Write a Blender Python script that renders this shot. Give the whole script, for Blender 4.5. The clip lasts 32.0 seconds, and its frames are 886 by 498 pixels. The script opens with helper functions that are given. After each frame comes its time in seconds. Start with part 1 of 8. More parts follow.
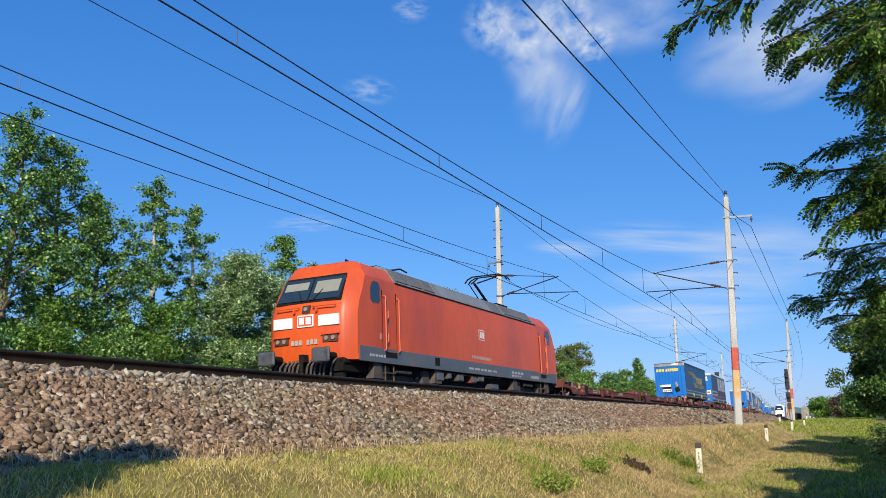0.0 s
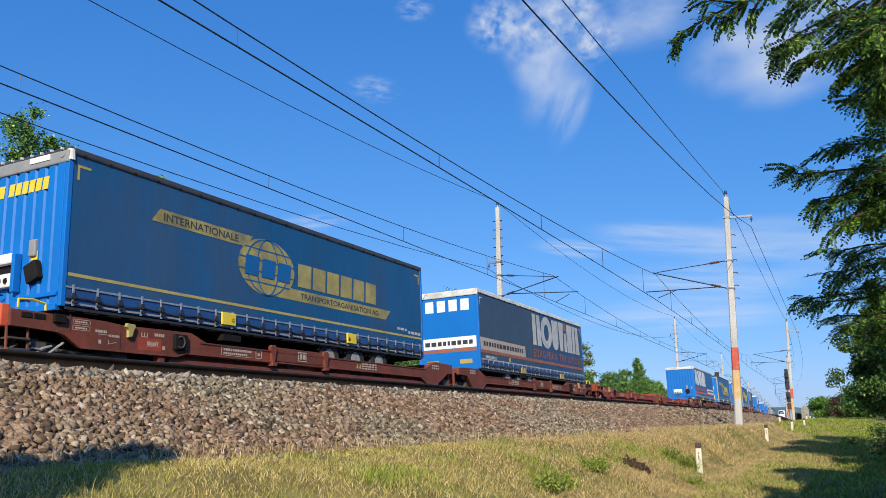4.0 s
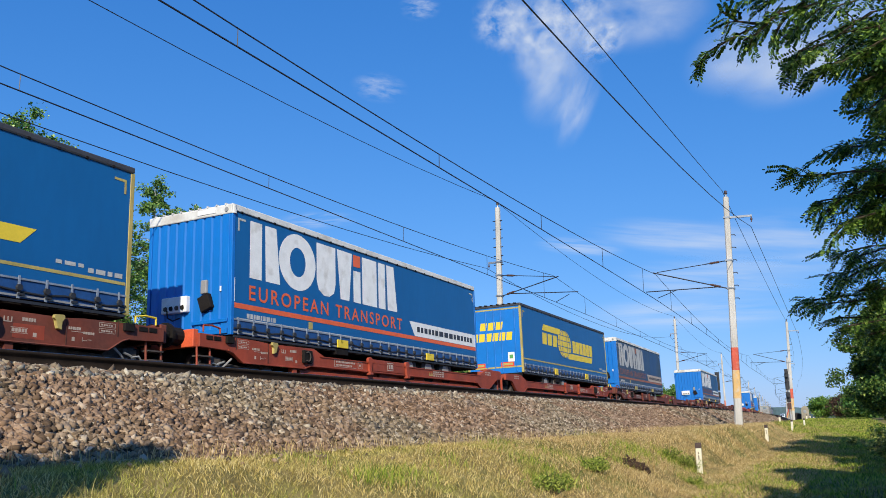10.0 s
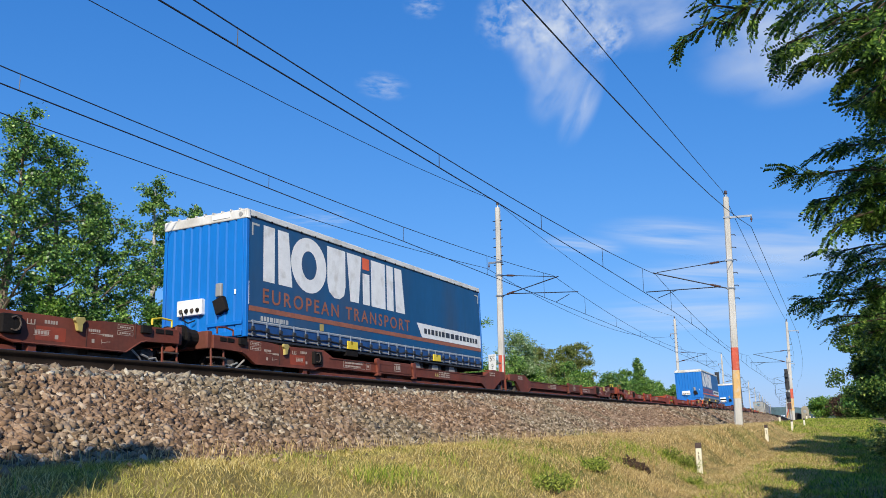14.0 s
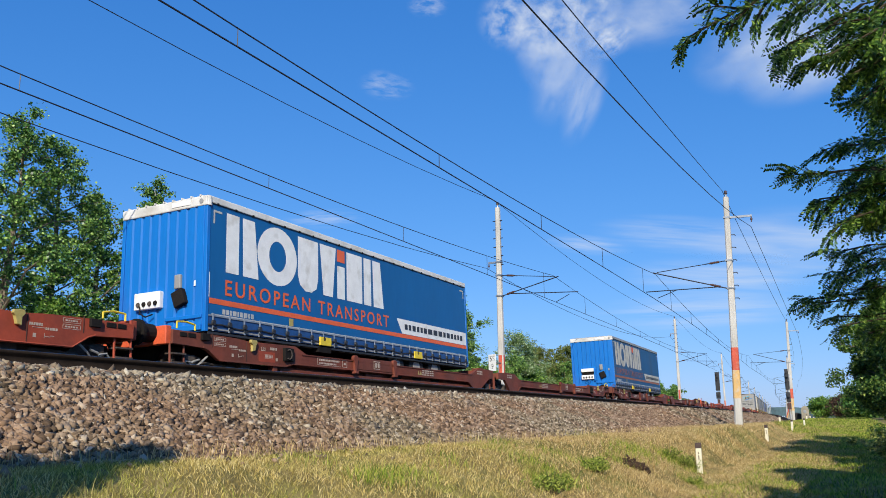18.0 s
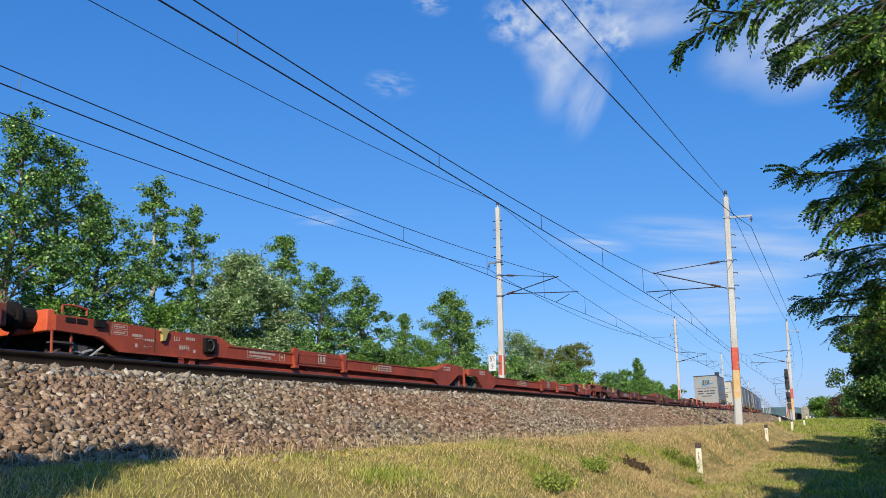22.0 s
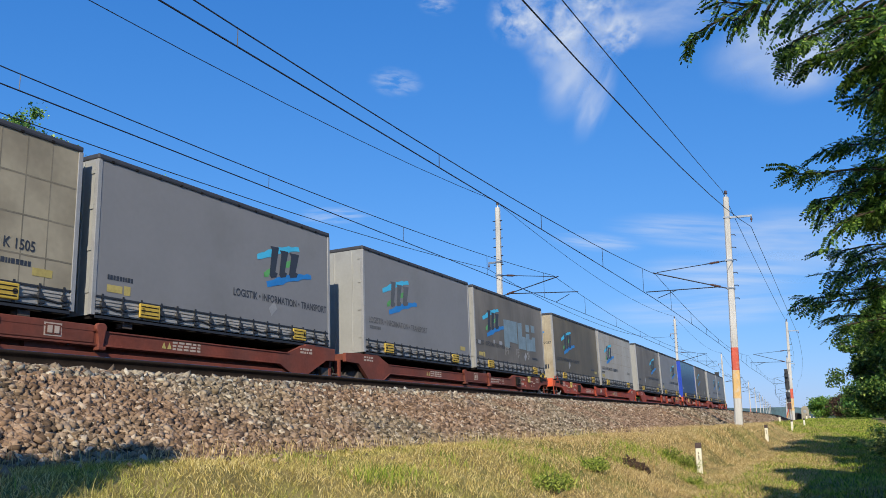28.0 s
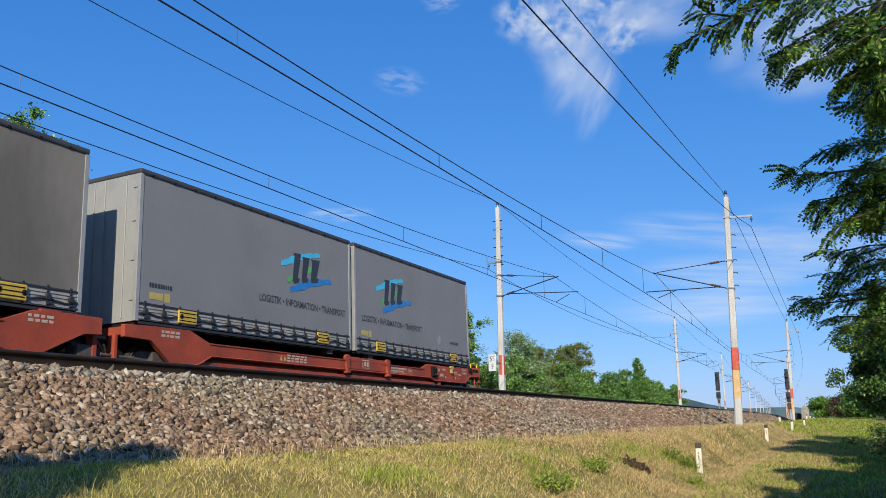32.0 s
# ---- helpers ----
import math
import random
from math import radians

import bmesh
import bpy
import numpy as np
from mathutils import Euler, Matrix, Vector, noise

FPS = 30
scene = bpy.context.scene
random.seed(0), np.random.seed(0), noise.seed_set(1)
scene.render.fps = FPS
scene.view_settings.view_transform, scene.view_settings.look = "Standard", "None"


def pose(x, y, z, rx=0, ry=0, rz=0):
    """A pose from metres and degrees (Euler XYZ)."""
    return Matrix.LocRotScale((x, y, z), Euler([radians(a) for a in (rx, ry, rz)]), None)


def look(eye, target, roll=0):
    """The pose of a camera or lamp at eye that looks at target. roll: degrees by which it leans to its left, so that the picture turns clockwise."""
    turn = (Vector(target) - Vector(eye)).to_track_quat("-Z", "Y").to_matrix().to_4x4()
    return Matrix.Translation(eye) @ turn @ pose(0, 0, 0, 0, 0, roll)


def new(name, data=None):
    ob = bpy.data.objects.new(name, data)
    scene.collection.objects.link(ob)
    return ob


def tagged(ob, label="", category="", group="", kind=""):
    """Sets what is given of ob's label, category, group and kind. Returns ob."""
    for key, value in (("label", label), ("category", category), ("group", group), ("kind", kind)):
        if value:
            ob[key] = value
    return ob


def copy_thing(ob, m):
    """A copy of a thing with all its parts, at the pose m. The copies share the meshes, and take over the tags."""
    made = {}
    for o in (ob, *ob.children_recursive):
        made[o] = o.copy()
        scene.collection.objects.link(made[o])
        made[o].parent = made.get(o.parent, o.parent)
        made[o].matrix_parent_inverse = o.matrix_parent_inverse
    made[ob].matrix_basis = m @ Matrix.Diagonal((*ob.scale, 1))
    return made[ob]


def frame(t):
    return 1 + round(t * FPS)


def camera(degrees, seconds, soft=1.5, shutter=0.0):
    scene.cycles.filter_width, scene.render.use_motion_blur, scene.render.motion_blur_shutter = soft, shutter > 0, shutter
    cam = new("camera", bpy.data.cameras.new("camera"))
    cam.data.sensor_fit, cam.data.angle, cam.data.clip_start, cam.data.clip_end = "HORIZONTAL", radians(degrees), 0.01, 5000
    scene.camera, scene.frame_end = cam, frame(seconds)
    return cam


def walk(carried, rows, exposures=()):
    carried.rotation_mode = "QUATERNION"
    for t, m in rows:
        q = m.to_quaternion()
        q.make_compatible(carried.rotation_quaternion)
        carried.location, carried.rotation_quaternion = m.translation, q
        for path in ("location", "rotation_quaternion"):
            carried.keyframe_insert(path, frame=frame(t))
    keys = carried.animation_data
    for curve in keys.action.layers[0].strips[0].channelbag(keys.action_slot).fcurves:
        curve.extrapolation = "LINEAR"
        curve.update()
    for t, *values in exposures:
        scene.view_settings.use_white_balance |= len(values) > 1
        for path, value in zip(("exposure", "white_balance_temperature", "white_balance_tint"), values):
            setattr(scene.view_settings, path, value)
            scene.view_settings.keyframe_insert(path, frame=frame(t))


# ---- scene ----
SECONDS = 32.0
cam = camera(56.18, SECONDS, soft=0.35)
EYE = (0.0, 0.0, 1.3)
walk(cam, [(0.0, pose(*EYE, 101.946, 0.674, 26.521)), (SECONDS, pose(*EYE, 101.946, 0.674, 26.521))])

# ---- world and sun ----
SUN = Vector((0.377, -0.785, 0.487)).normalized()
sky_world = bpy.data.worlds.new("sky")
scene.world = sky_world
sky_world.use_nodes = True
wn = sky_world.node_tree
sky_node = wn.nodes.new("ShaderNodeTexSky")
sky_node.sky_type = "NISHITA"
sky_node.sun_disc = False
sky_node.sun_elevation = math.asin(SUN.z)
sky_node.sun_rotation = math.atan2(SUN.x, SUN.y)
sky_node.altitude = 300
sky_node.air_density, sky_node.dust_density, sky_node.ozone_density = 1.0, 0.4, 2.2
sky_back = wn.nodes["Background"]
sky_back.inputs["Strength"].default_value = 1.0
split_sky = wn.nodes.new("ShaderNodeSeparateColor")
join_sky = wn.nodes.new("ShaderNodeCombineColor")
wn.links.new(sky_node.outputs["Color"], split_sky.inputs[0])
for i, (gain, depth) in enumerate(((0.0385, 1.12), (0.131, 0.69), (0.331, 0.50))):
    tone, level_ = wn.nodes.new("ShaderNodeMath"), wn.nodes.new("ShaderNodeMath")
    tone.operation, level_.operation = "POWER", "MULTIPLY"
    tone.inputs[1].default_value, level_.inputs[1].default_value = depth, gain
    wn.links.new(split_sky.outputs[i], tone.inputs[0])
    wn.links.new(tone.outputs[0], level_.inputs[0])
    wn.links.new(level_.outputs[0], join_sky.inputs[i])
wn.links.new(join_sky.outputs[0], sky_back.inputs["Color"])
sun_lamp = bpy.data.lights.new("sun", "SUN")
sun_lamp.energy, sun_lamp.angle, sun_lamp.color = 5.0, radians(0.53), (1.0, 0.93, 0.79)
sun = new("sun", sun_lamp)
sun.matrix_world = look(SUN * 80, (0, 0, 0))
scene.view_settings.exposure = 0.08

# ---- the line: one left-hand curve that runs out straight ----
TRACK_X, CURVE, ARC, RAIL = -13.685, 4.264e-4, 185.0, 2.123
CANT, NEAR = 0.0284, 4.95


def heading(s):
    return CURVE * min(s, ARC)


def along(s, off=0.0, z=0.0):
    """A point at s metres along the line, off metres to the side of the far track, z over the rail."""
    a = min(s, ARC)
    th, rest = CURVE * a, s - a
    x = TRACK_X - (1 - math.cos(th)) / CURVE - rest * math.sin(th)
    y = math.sin(th) / CURVE + rest * math.cos(th)
    return Vector((x + off * math.cos(th), y + off * math.sin(th), RAIL + z))


def ride(s, length, off=0.0, cant=CANT):
    """Pose of a vehicle whose front is at s: x runs to its rear, y to the far side."""
    a, b = along(s, off), along(s + length, off)
    turn = math.atan2(b.y - a.y, b.x - a.x)
    return Matrix.Translation(a) @ Matrix.Rotation(turn, 4, "Z") @ Matrix.Rotation(-cant, 4, "X")


def stand(s, off, z_abs, extra=0.0):
    """Pose of a thing beside the line: x along it, y to the far side, at the height z_abs."""
    q = along(s, off)
    return Matrix.Translation((q.x, q.y, z_abs)) @ Matrix.Rotation(math.pi / 2 + heading(s) + extra, 4, "Z")


def gone(t):
    """Metres that the goods train has travelled t seconds into the clip."""
    def f(u):
        return 17.5054 * u + 0.056443 * u * u - 8.327e-4 * u ** 3
    return f(t - 12) - f(-12) + 0.0385 * max(0.0, t - 19.5) ** 2


# ---- materials ----
def mat(name, color, rough=0.6, metal=0.0, vary=0.12, scale=3.0, bump=0.0, bump_scale=40.0, spots=None, spot_scale=1.2, spot_amount=0.35, streak=(1, 1, 1), spec=0.5, chalk=None):
    """A surface with two scales of variation: a broad one and fine grain, with optional stains of another colour."""
    m = bpy.data.materials.new(name)
    m.use_nodes = True
    nt, L = m.node_tree, m.node_tree.links
    b = nt.nodes["Principled BSDF"]
    b.inputs["Roughness"].default_value, b.inputs["Metallic"].default_value = rough, metal
    b.inputs["Specular IOR Level"].default_value = spec
    tc = nt.nodes.new("ShaderNodeTexCoord")
    mp = nt.nodes.new("ShaderNodeMapping")
    mp.inputs["Scale"].default_value = streak
    L.new(tc.outputs["Object"], mp.inputs["Vector"])

    def noise_of(sc, detail=4.0):
        n = nt.nodes.new("ShaderNodeTexNoise")
        n.inputs["Scale"].default_value, n.inputs["Detail"].default_value = sc, detail
        L.new(mp.outputs["Vector"], n.inputs["Vector"])
        return n.outputs["Fac"]

    def ramp(fac, lo, hi, a, c):
        r = nt.nodes.new("ShaderNodeMapRange")
        r.inputs["From Min"].default_value, r.inputs["From Max"].default_value = lo, hi
        r.inputs["To Min"].default_value, r.inputs["To Max"].default_value = a, c
        L.new(fac, r.inputs["Value"])
        return r.outputs["Result"]

    def mult(x, y):
        k = nt.nodes.new("ShaderNodeMath")
        k.operation = "MULTIPLY"
        L.new(x, k.inputs[0]), L.new(y, k.inputs[1])
        return k.outputs[0]
    value = mult(ramp(noise_of(scale), 0.3, 0.7, 1 - vary, 1 + vary), ramp(noise_of(scale * 9), 0.3, 0.7, 1 - vary * 0.6, 1 + vary * 0.6))
    base = nt.nodes.new("ShaderNodeRGB")
    base.outputs[0].default_value = (*color, 1)
    col = base.outputs[0]
    if spots:
        mx = nt.nodes.new("ShaderNodeMix")
        mx.data_type = "RGBA"
        fac = ramp(noise_of(spot_scale, 6.0), 0.62 - spot_amount * 0.5, 0.82 - spot_amount * 0.5, 0, 0.85)
        if chalk:
            xyz = nt.nodes.new("ShaderNodeSeparateXYZ")
            L.new(tc.outputs["Object"], xyz.inputs[0])
            fac = mult(fac, ramp(xyz.outputs[2], chalk[0], chalk[1], 0, 1))
        L.new(fac, mx.inputs[0])
        L.new(col, mx.inputs[6])
        mx.inputs[7].default_value = (*spots, 1)
        col = mx.outputs[2]
    hs = nt.nodes.new("ShaderNodeHueSaturation")
    L.new(col, hs.inputs["Color"]), L.new(value, hs.inputs["Value"])
    L.new(hs.outputs["Color"], b.inputs["Base Color"])
    if bump:
        bp = nt.nodes.new("ShaderNodeBump")
        bp.inputs["Strength"].default_value, bp.inputs["Distance"].default_value = min(1, bump), 0.02
        L.new(noise_of(bump_scale), bp.inputs["Height"])
        L.new(bp.outputs["Normal"], b.inputs["Normal"])
    return m


def ramp_mat(name, stops, rough=0.85, noise_scale=0.6, noise_mix=0.5, noise_cols=None, translucent=0.0, grain=0.0):
    """Many small pieces in one mesh: each takes its colour from a ramp, and a broad noise blends in a second ramp."""
    m = bpy.data.materials.new(name)
    m.use_nodes = True
    nt, L = m.node_tree, m.node_tree.links
    b = nt.nodes["Principled BSDF"]
    b.inputs["Roughness"].default_value = rough
    b.inputs["Specular IOR Level"].default_value = 0.25
    ge = nt.nodes.new("ShaderNodeNewGeometry")

    def cr(fac, cols):
        r = nt.nodes.new("ShaderNodeValToRGB")
        el = r.color_ramp.elements
        while len(el) < len(cols):
            el.new(0.5)
        for i, (p_, c_) in enumerate(cols):
            el[i].position, el[i].color = p_, (*c_, 1)
        L.new(fac, r.inputs["Fac"])
        return r.outputs["Color"]
    col = cr(ge.outputs["Random Per Island"], stops)
    if noise_cols:
        tc = nt.nodes.new("ShaderNodeTexCoord")
        n = nt.nodes.new("ShaderNodeTexNoise")
        n.inputs["Scale"].default_value, n.inputs["Detail"].default_value = noise_scale, 3
        L.new(tc.outputs["Object"], n.inputs["Vector"])
        col2 = cr(ge.outputs["Random Per Island"], noise_cols)
        mr = nt.nodes.new("ShaderNodeMapRange")
        mr.inputs["From Min"].default_value, mr.inputs["From Max"].default_value = 0.62 - noise_mix * 0.3, 0.72 - noise_mix * 0.3
        L.new(n.outputs["Fac"], mr.inputs["Value"])
        mx = nt.nodes.new("ShaderNodeMix")
        mx.data_type = "RGBA"
        L.new(mr.outputs["Result"], mx.inputs[0]), L.new(col, mx.inputs[6]), L.new(col2, mx.inputs[7])
        col = mx.outputs[2]
    L.new(col, b.inputs["Base Color"])
    if grain:
        gt = nt.nodes.new("ShaderNodeTexCoord")
        gn, bp = nt.nodes.new("ShaderNodeTexNoise"), nt.nodes.new("ShaderNodeBump")
        gn.inputs["Scale"].default_value, gn.inputs["Detail"].default_value = grain, 3
        bp.inputs["Strength"].default_value, bp.inputs["Distance"].default_value = 0.35, 0.02
        L.new(gt.outputs["Object"], gn.inputs["Vector"]), L.new(gn.outputs["Fac"], bp.inputs["Height"])
        L.new(bp.outputs["Normal"], b.inputs["Normal"])
    if translucent:
        tr = nt.nodes.new("ShaderNodeBsdfTranslucent")
        ms = nt.nodes.new("ShaderNodeMixShader")
        ms.inputs[0].default_value = translucent
        L.new(col, tr.inputs["Color"])
        L.new(b.outputs[0], ms.inputs[1]), L.new(tr.outputs[0], ms.inputs[2])
        L.new(ms.outputs[0], nt.nodes["Material Output"].inputs["Surface"])
    return m


M = {
    # near-black bed colour stands in for the shade between the loose stones
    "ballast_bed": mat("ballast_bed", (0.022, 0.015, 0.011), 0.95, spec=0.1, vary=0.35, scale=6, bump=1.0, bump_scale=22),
    "stones": ramp_mat("stones", [(0.0, (0.075, 0.045, 0.027)), (0.3, (0.19, 0.118, 0.070)), (0.65, (0.28, 0.180, 0.112)), (0.92, (0.36, 0.25, 0.165)), (1.0, (0.52, 0.42, 0.31))], 0.92, noise_scale=0.35, noise_mix=0.5, noise_cols=[(0.0, (0.065, 0.050, 0.031)), (0.4, (0.20, 0.150, 0.092)), (0.85, (0.33, 0.26, 0.175)), (1.0, (0.48, 0.41, 0.30))], grain=55.0),
    "shoulder_stones": ramp_mat("shoulder_stones", [(0.0, (0.14, 0.10, 0.065)), (0.4, (0.26, 0.205, 0.14)), (0.8, (0.37, 0.31, 0.22)), (1.0, (0.56, 0.50, 0.39))], 0.92, grain=55.0),
    "soil": mat("soil", (0.27, 0.195, 0.075), 0.95, vary=0.35, scale=1.6, bump=0.6, bump_scale=12, spec=0.1, spots=(0.14, 0.15, 0.035), spot_scale=0.5, spot_amount=0.4),
    "grass": ramp_mat("grass", [(0.0, (0.17, 0.125, 0.030)), (0.3, (0.46, 0.345, 0.095)), (0.7, (0.74, 0.57, 0.20)), (1.0, (0.92, 0.77, 0.38))], 0.8, noise_scale=0.8, noise_mix=0.35, noise_cols=[(0.0, (0.10, 0.13, 0.015)), (0.5, (0.36, 0.35, 0.06)), (1.0, (0.72, 0.62, 0.19))], translucent=0.25),
    "hay": ramp_mat("hay", [(0.0, (0.20, 0.13, 0.045)), (0.4, (0.50, 0.35, 0.135)), (0.8, (0.72, 0.53, 0.24)), (1.0, (0.86, 0.70, 0.38))], 0.8, noise_scale=0.7, noise_mix=0.15, noise_cols=[(0.0, (0.12, 0.13, 0.025)), (0.5, (0.36, 0.33, 0.08)), (1.0, (0.66, 0.54, 0.22))], translucent=0.2),
    "green_grass": ramp_mat("green_grass", [(0.0, (0.05, 0.105, 0.008)), (0.5, (0.22, 0.32, 0.03)), (1.0, (0.62, 0.60, 0.11))], 0.75, noise_scale=0.9, noise_mix=0.35, noise_cols=[(0.0, (0.20, 0.18, 0.045)), (1.0, (0.60, 0.48, 0.18))], translucent=0.3),
    "straw": ramp_mat("straw", [(0.0, (0.40, 0.28, 0.10)), (0.5, (0.60, 0.45, 0.19)), (1.0, (0.78, 0.64, 0.34))], 0.7, translucent=0.15),
    "clod": ramp_mat("clod", [(0.0, (0.030, 0.017, 0.009)), (1.0, (0.085, 0.05, 0.028))], 0.95),
    "rail": mat("rail", (0.026, 0.018, 0.013), 0.9, 0.0, vary=0.25, scale=4, bump=0.2, spec=0.12),
    "rail_top": mat("rail_top", (0.55, 0.55, 0.55), 0.25, 1.0, vary=0.1, scale=6),
    "sleeper": mat("sleeper", (0.33, 0.31, 0.28), 0.9, vary=0.2, scale=3, bump=0.3),
    "concrete": mat("mast_concrete", (0.52, 0.50, 0.46), 0.85, vary=0.12, scale=1.5, bump=0.25, bump_scale=60, spots=(0.36, 0.33, 0.28), spot_scale=0.9, spot_amount=0.25, streak=(3, 3, 0.6)),
    "old_stone": mat("old_stone", (0.30, 0.265, 0.20), 0.9, vary=0.2, scale=2, bump=0.4),
    "red_band": mat("red_band", (0.55, 0.09, 0.05), 0.7, vary=0.15, scale=3, spots=(0.50, 0.25, 0.17), spot_scale=5, spot_amount=0.15),
    "ochre_band": mat("ochre_band", (0.60, 0.38, 0.15), 0.8, vary=0.15, scale=3, spots=(0.5, 0.45, 0.36), spot_scale=4, spot_amount=0.25),
    "galv": mat("galvanised", (0.34, 0.36, 0.38), 0.45, 0.8, vary=0.15, scale=6),
    "wire": mat("wire", (0.045, 0.045, 0.05), 0.5, 0.6, vary=0.05, scale=2),
    "insulator": mat("insulator", (0.09, 0.05, 0.04), 0.25, vary=0.1, scale=10),
    "sign_white": mat("sign_white", (0.80, 0.80, 0.78), 0.5, vary=0.04, scale=3, spots=(0.6, 0.58, 0.52), spot_scale=4, spot_amount=0.08),
    "black": mat("black", (0.016, 0.016, 0.018), 0.5, vary=0.2, scale=5),
    "post": mat("marker_post", (0.72, 0.66, 0.50), 0.7, vary=0.08, scale=4, spots=(0.55, 0.46, 0.30), spot_scale=3, spot_amount=0.2),
    "post_cap": mat("marker_cap", (0.06, 0.035, 0.03), 0.6, vary=0.2, scale=8),
    "bark": mat("bark", (0.18, 0.14, 0.10), 0.95, vary=0.3, scale=8, bump=0.7, bump_scale=30, streak=(1, 1, 0.3)),
    "twig": mat("twig_bark", (0.060, 0.048, 0.030), 0.9, vary=0.25, scale=20, spec=0.2),
    "birch": mat("birch_bark", (0.50, 0.47, 0.41), 0.85, vary=0.2, scale=4, spots=(0.10, 0.09, 0.08), spot_scale=5, spot_amount=0.25, streak=(1, 1, 2.5)),
    "hill": mat("far_hill", (0.07, 0.12, 0.14), 1.0, vary=0.25, scale=0.01),
    "glass": mat("dark_glass", (0.02, 0.035, 0.045), 0.06, vary=0.05, scale=1, spec=0.8),
}
LEAF = {
    "alder": ramp_mat("alder_leaves", [(0.0, (0.018, 0.060, 0.016)), (0.5, (0.088, 0.20, 0.042)), (0.85, (0.24, 0.40, 0.085)), (1.0, (0.46, 0.62, 0.19))], 0.33, translucent=0.24),
    "birch": ramp_mat("birch_leaves", [(0.0, (0.025, 0.075, 0.018)), (0.5, (0.125, 0.25, 0.052)), (0.88, (0.30, 0.46, 0.11)), (1.0, (0.50, 0.65, 0.21))], 0.33, translucent=0.26),
    "willow": ramp_mat("willow_leaves", [(0.0, (0.055, 0.115, 0.03)), (0.5, (0.17, 0.275, 0.085)), (0.8, (0.36, 0.48, 0.20)), (1.0, (0.68, 0.76, 0.48))], 0.4, translucent=0.3),
    "bush": ramp_mat("bush_leaves", [(0.0, (0.035, 0.10, 0.014)), (0.5, (0.10, 0.21, 0.032)), (1.0, (0.28, 0.42, 0.08))], 0.45, translucent=0.25),
    "dull": ramp_mat("dull_leaves", [(0.0, (0.07, 0.10, 0.022)), (0.5, (0.17, 0.21, 0.05)), (1.0, (0.38, 0.39, 0.12))], 0.55, translucent=0.35),
    "copper": ramp_mat("copper_leaves", [(0.0, (0.045, 0.030, 0.022)), (0.6, (0.10, 0.055, 0.035)), (1.0, (0.16, 0.10, 0.05))], 0.6, translucent=0.3),
    # darker ramp: the shade on the hedge's visible side is in the colour
    "hedge": ramp_mat("shaded_hedge_leaves", [(0.0, (0.015, 0.045, 0.010)), (0.5, (0.062, 0.135, 0.024)), (0.86, (0.17, 0.27, 0.048)), (1.0, (0.40, 0.48, 0.11))], 0.42, translucent=0.28),
    "weed": ramp_mat("weed_leaves", [(0.0, (0.07, 0.11, 0.014)), (0.5, (0.23, 0.31, 0.04)), (1.0, (0.52, 0.55, 0.11))], 0.6, translucent=0.25),
    "locust": ramp_mat("locust_leaves", [(0.0, (0.016, 0.045, 0.010)), (0.5, (0.055, 0.125, 0.022)), (0.8, (0.13, 0.25, 0.038)), (1.0, (0.42, 0.56, 0.11))], 0.40, translucent=0.42),
}


# ---- mesh helpers ----
def part(name, bm, material, parent=None, label=""):
    """Links a bmesh as one mesh object, under a thing or a part."""
    me = bpy.data.meshes.new(name)
    bmesh.ops.recalc_face_normals(bm, faces=bm.faces)
    bm.to_mesh(me)
    bm.free()
    me.materials.append(material)
    ob = new(name, me)
    ob.parent = parent
    return tagged(ob, label)


def raw_mesh(name, verts, faces, material, parent=None, smooth=False):
    """A mesh from arrays: verts (n, 3), faces (m, k)."""
    verts, faces = np.asarray(verts, np.float32), np.asarray(faces, np.int32)
    me = bpy.data.meshes.new(name)
    me.vertices.add(len(verts))
    me.vertices.foreach_set("co", verts.ravel())
    k = faces.shape[1]
    me.loops.add(faces.size)
    me.loops.foreach_set("vertex_index", faces.ravel())
    me.polygons.add(len(faces))
    me.polygons.foreach_set("loop_start", np.arange(0, faces.size, k, dtype=np.int32))
    if smooth:
        me.polygons.foreach_set("use_smooth", np.ones(len(faces), bool))
    me.update()
    me.materials.append(material)
    ob = new(name, me)
    ob.parent = parent
    return ob


def same(name, ob, parent, m=None):
    """Another piece on the mesh of ob."""
    k = new(name, ob.data)
    k.parent = parent
    if m is not None:
        k.matrix_local = m
    return k


def thing(name, label, category, group=""):
    return tagged(new(name), label, category, group)


def box(bm, x0, x1, y0, y1, z0, z1, bevel=0.0):
    vs = [bm.verts.new((x, y, z)) for x in (x0, x1) for y in (y0, y1) for z in (z0, z1)]
    fs = [bm.faces.new([vs[i] for i in q]) for q in ((0, 1, 3, 2), (4, 6, 7, 5), (0, 4, 5, 1), (2, 3, 7, 6), (0, 2, 6, 4), (1, 5, 7, 3))]
    if bevel:
        es = list({e for f in fs for e in f.edges})
        bmesh.ops.bevel(bm, geom=es, offset=bevel, segments=2, affect="EDGES", profile=0.5)
    return bm


def boxed(*a, **k):
    return box(bmesh.new(), *a, **k)


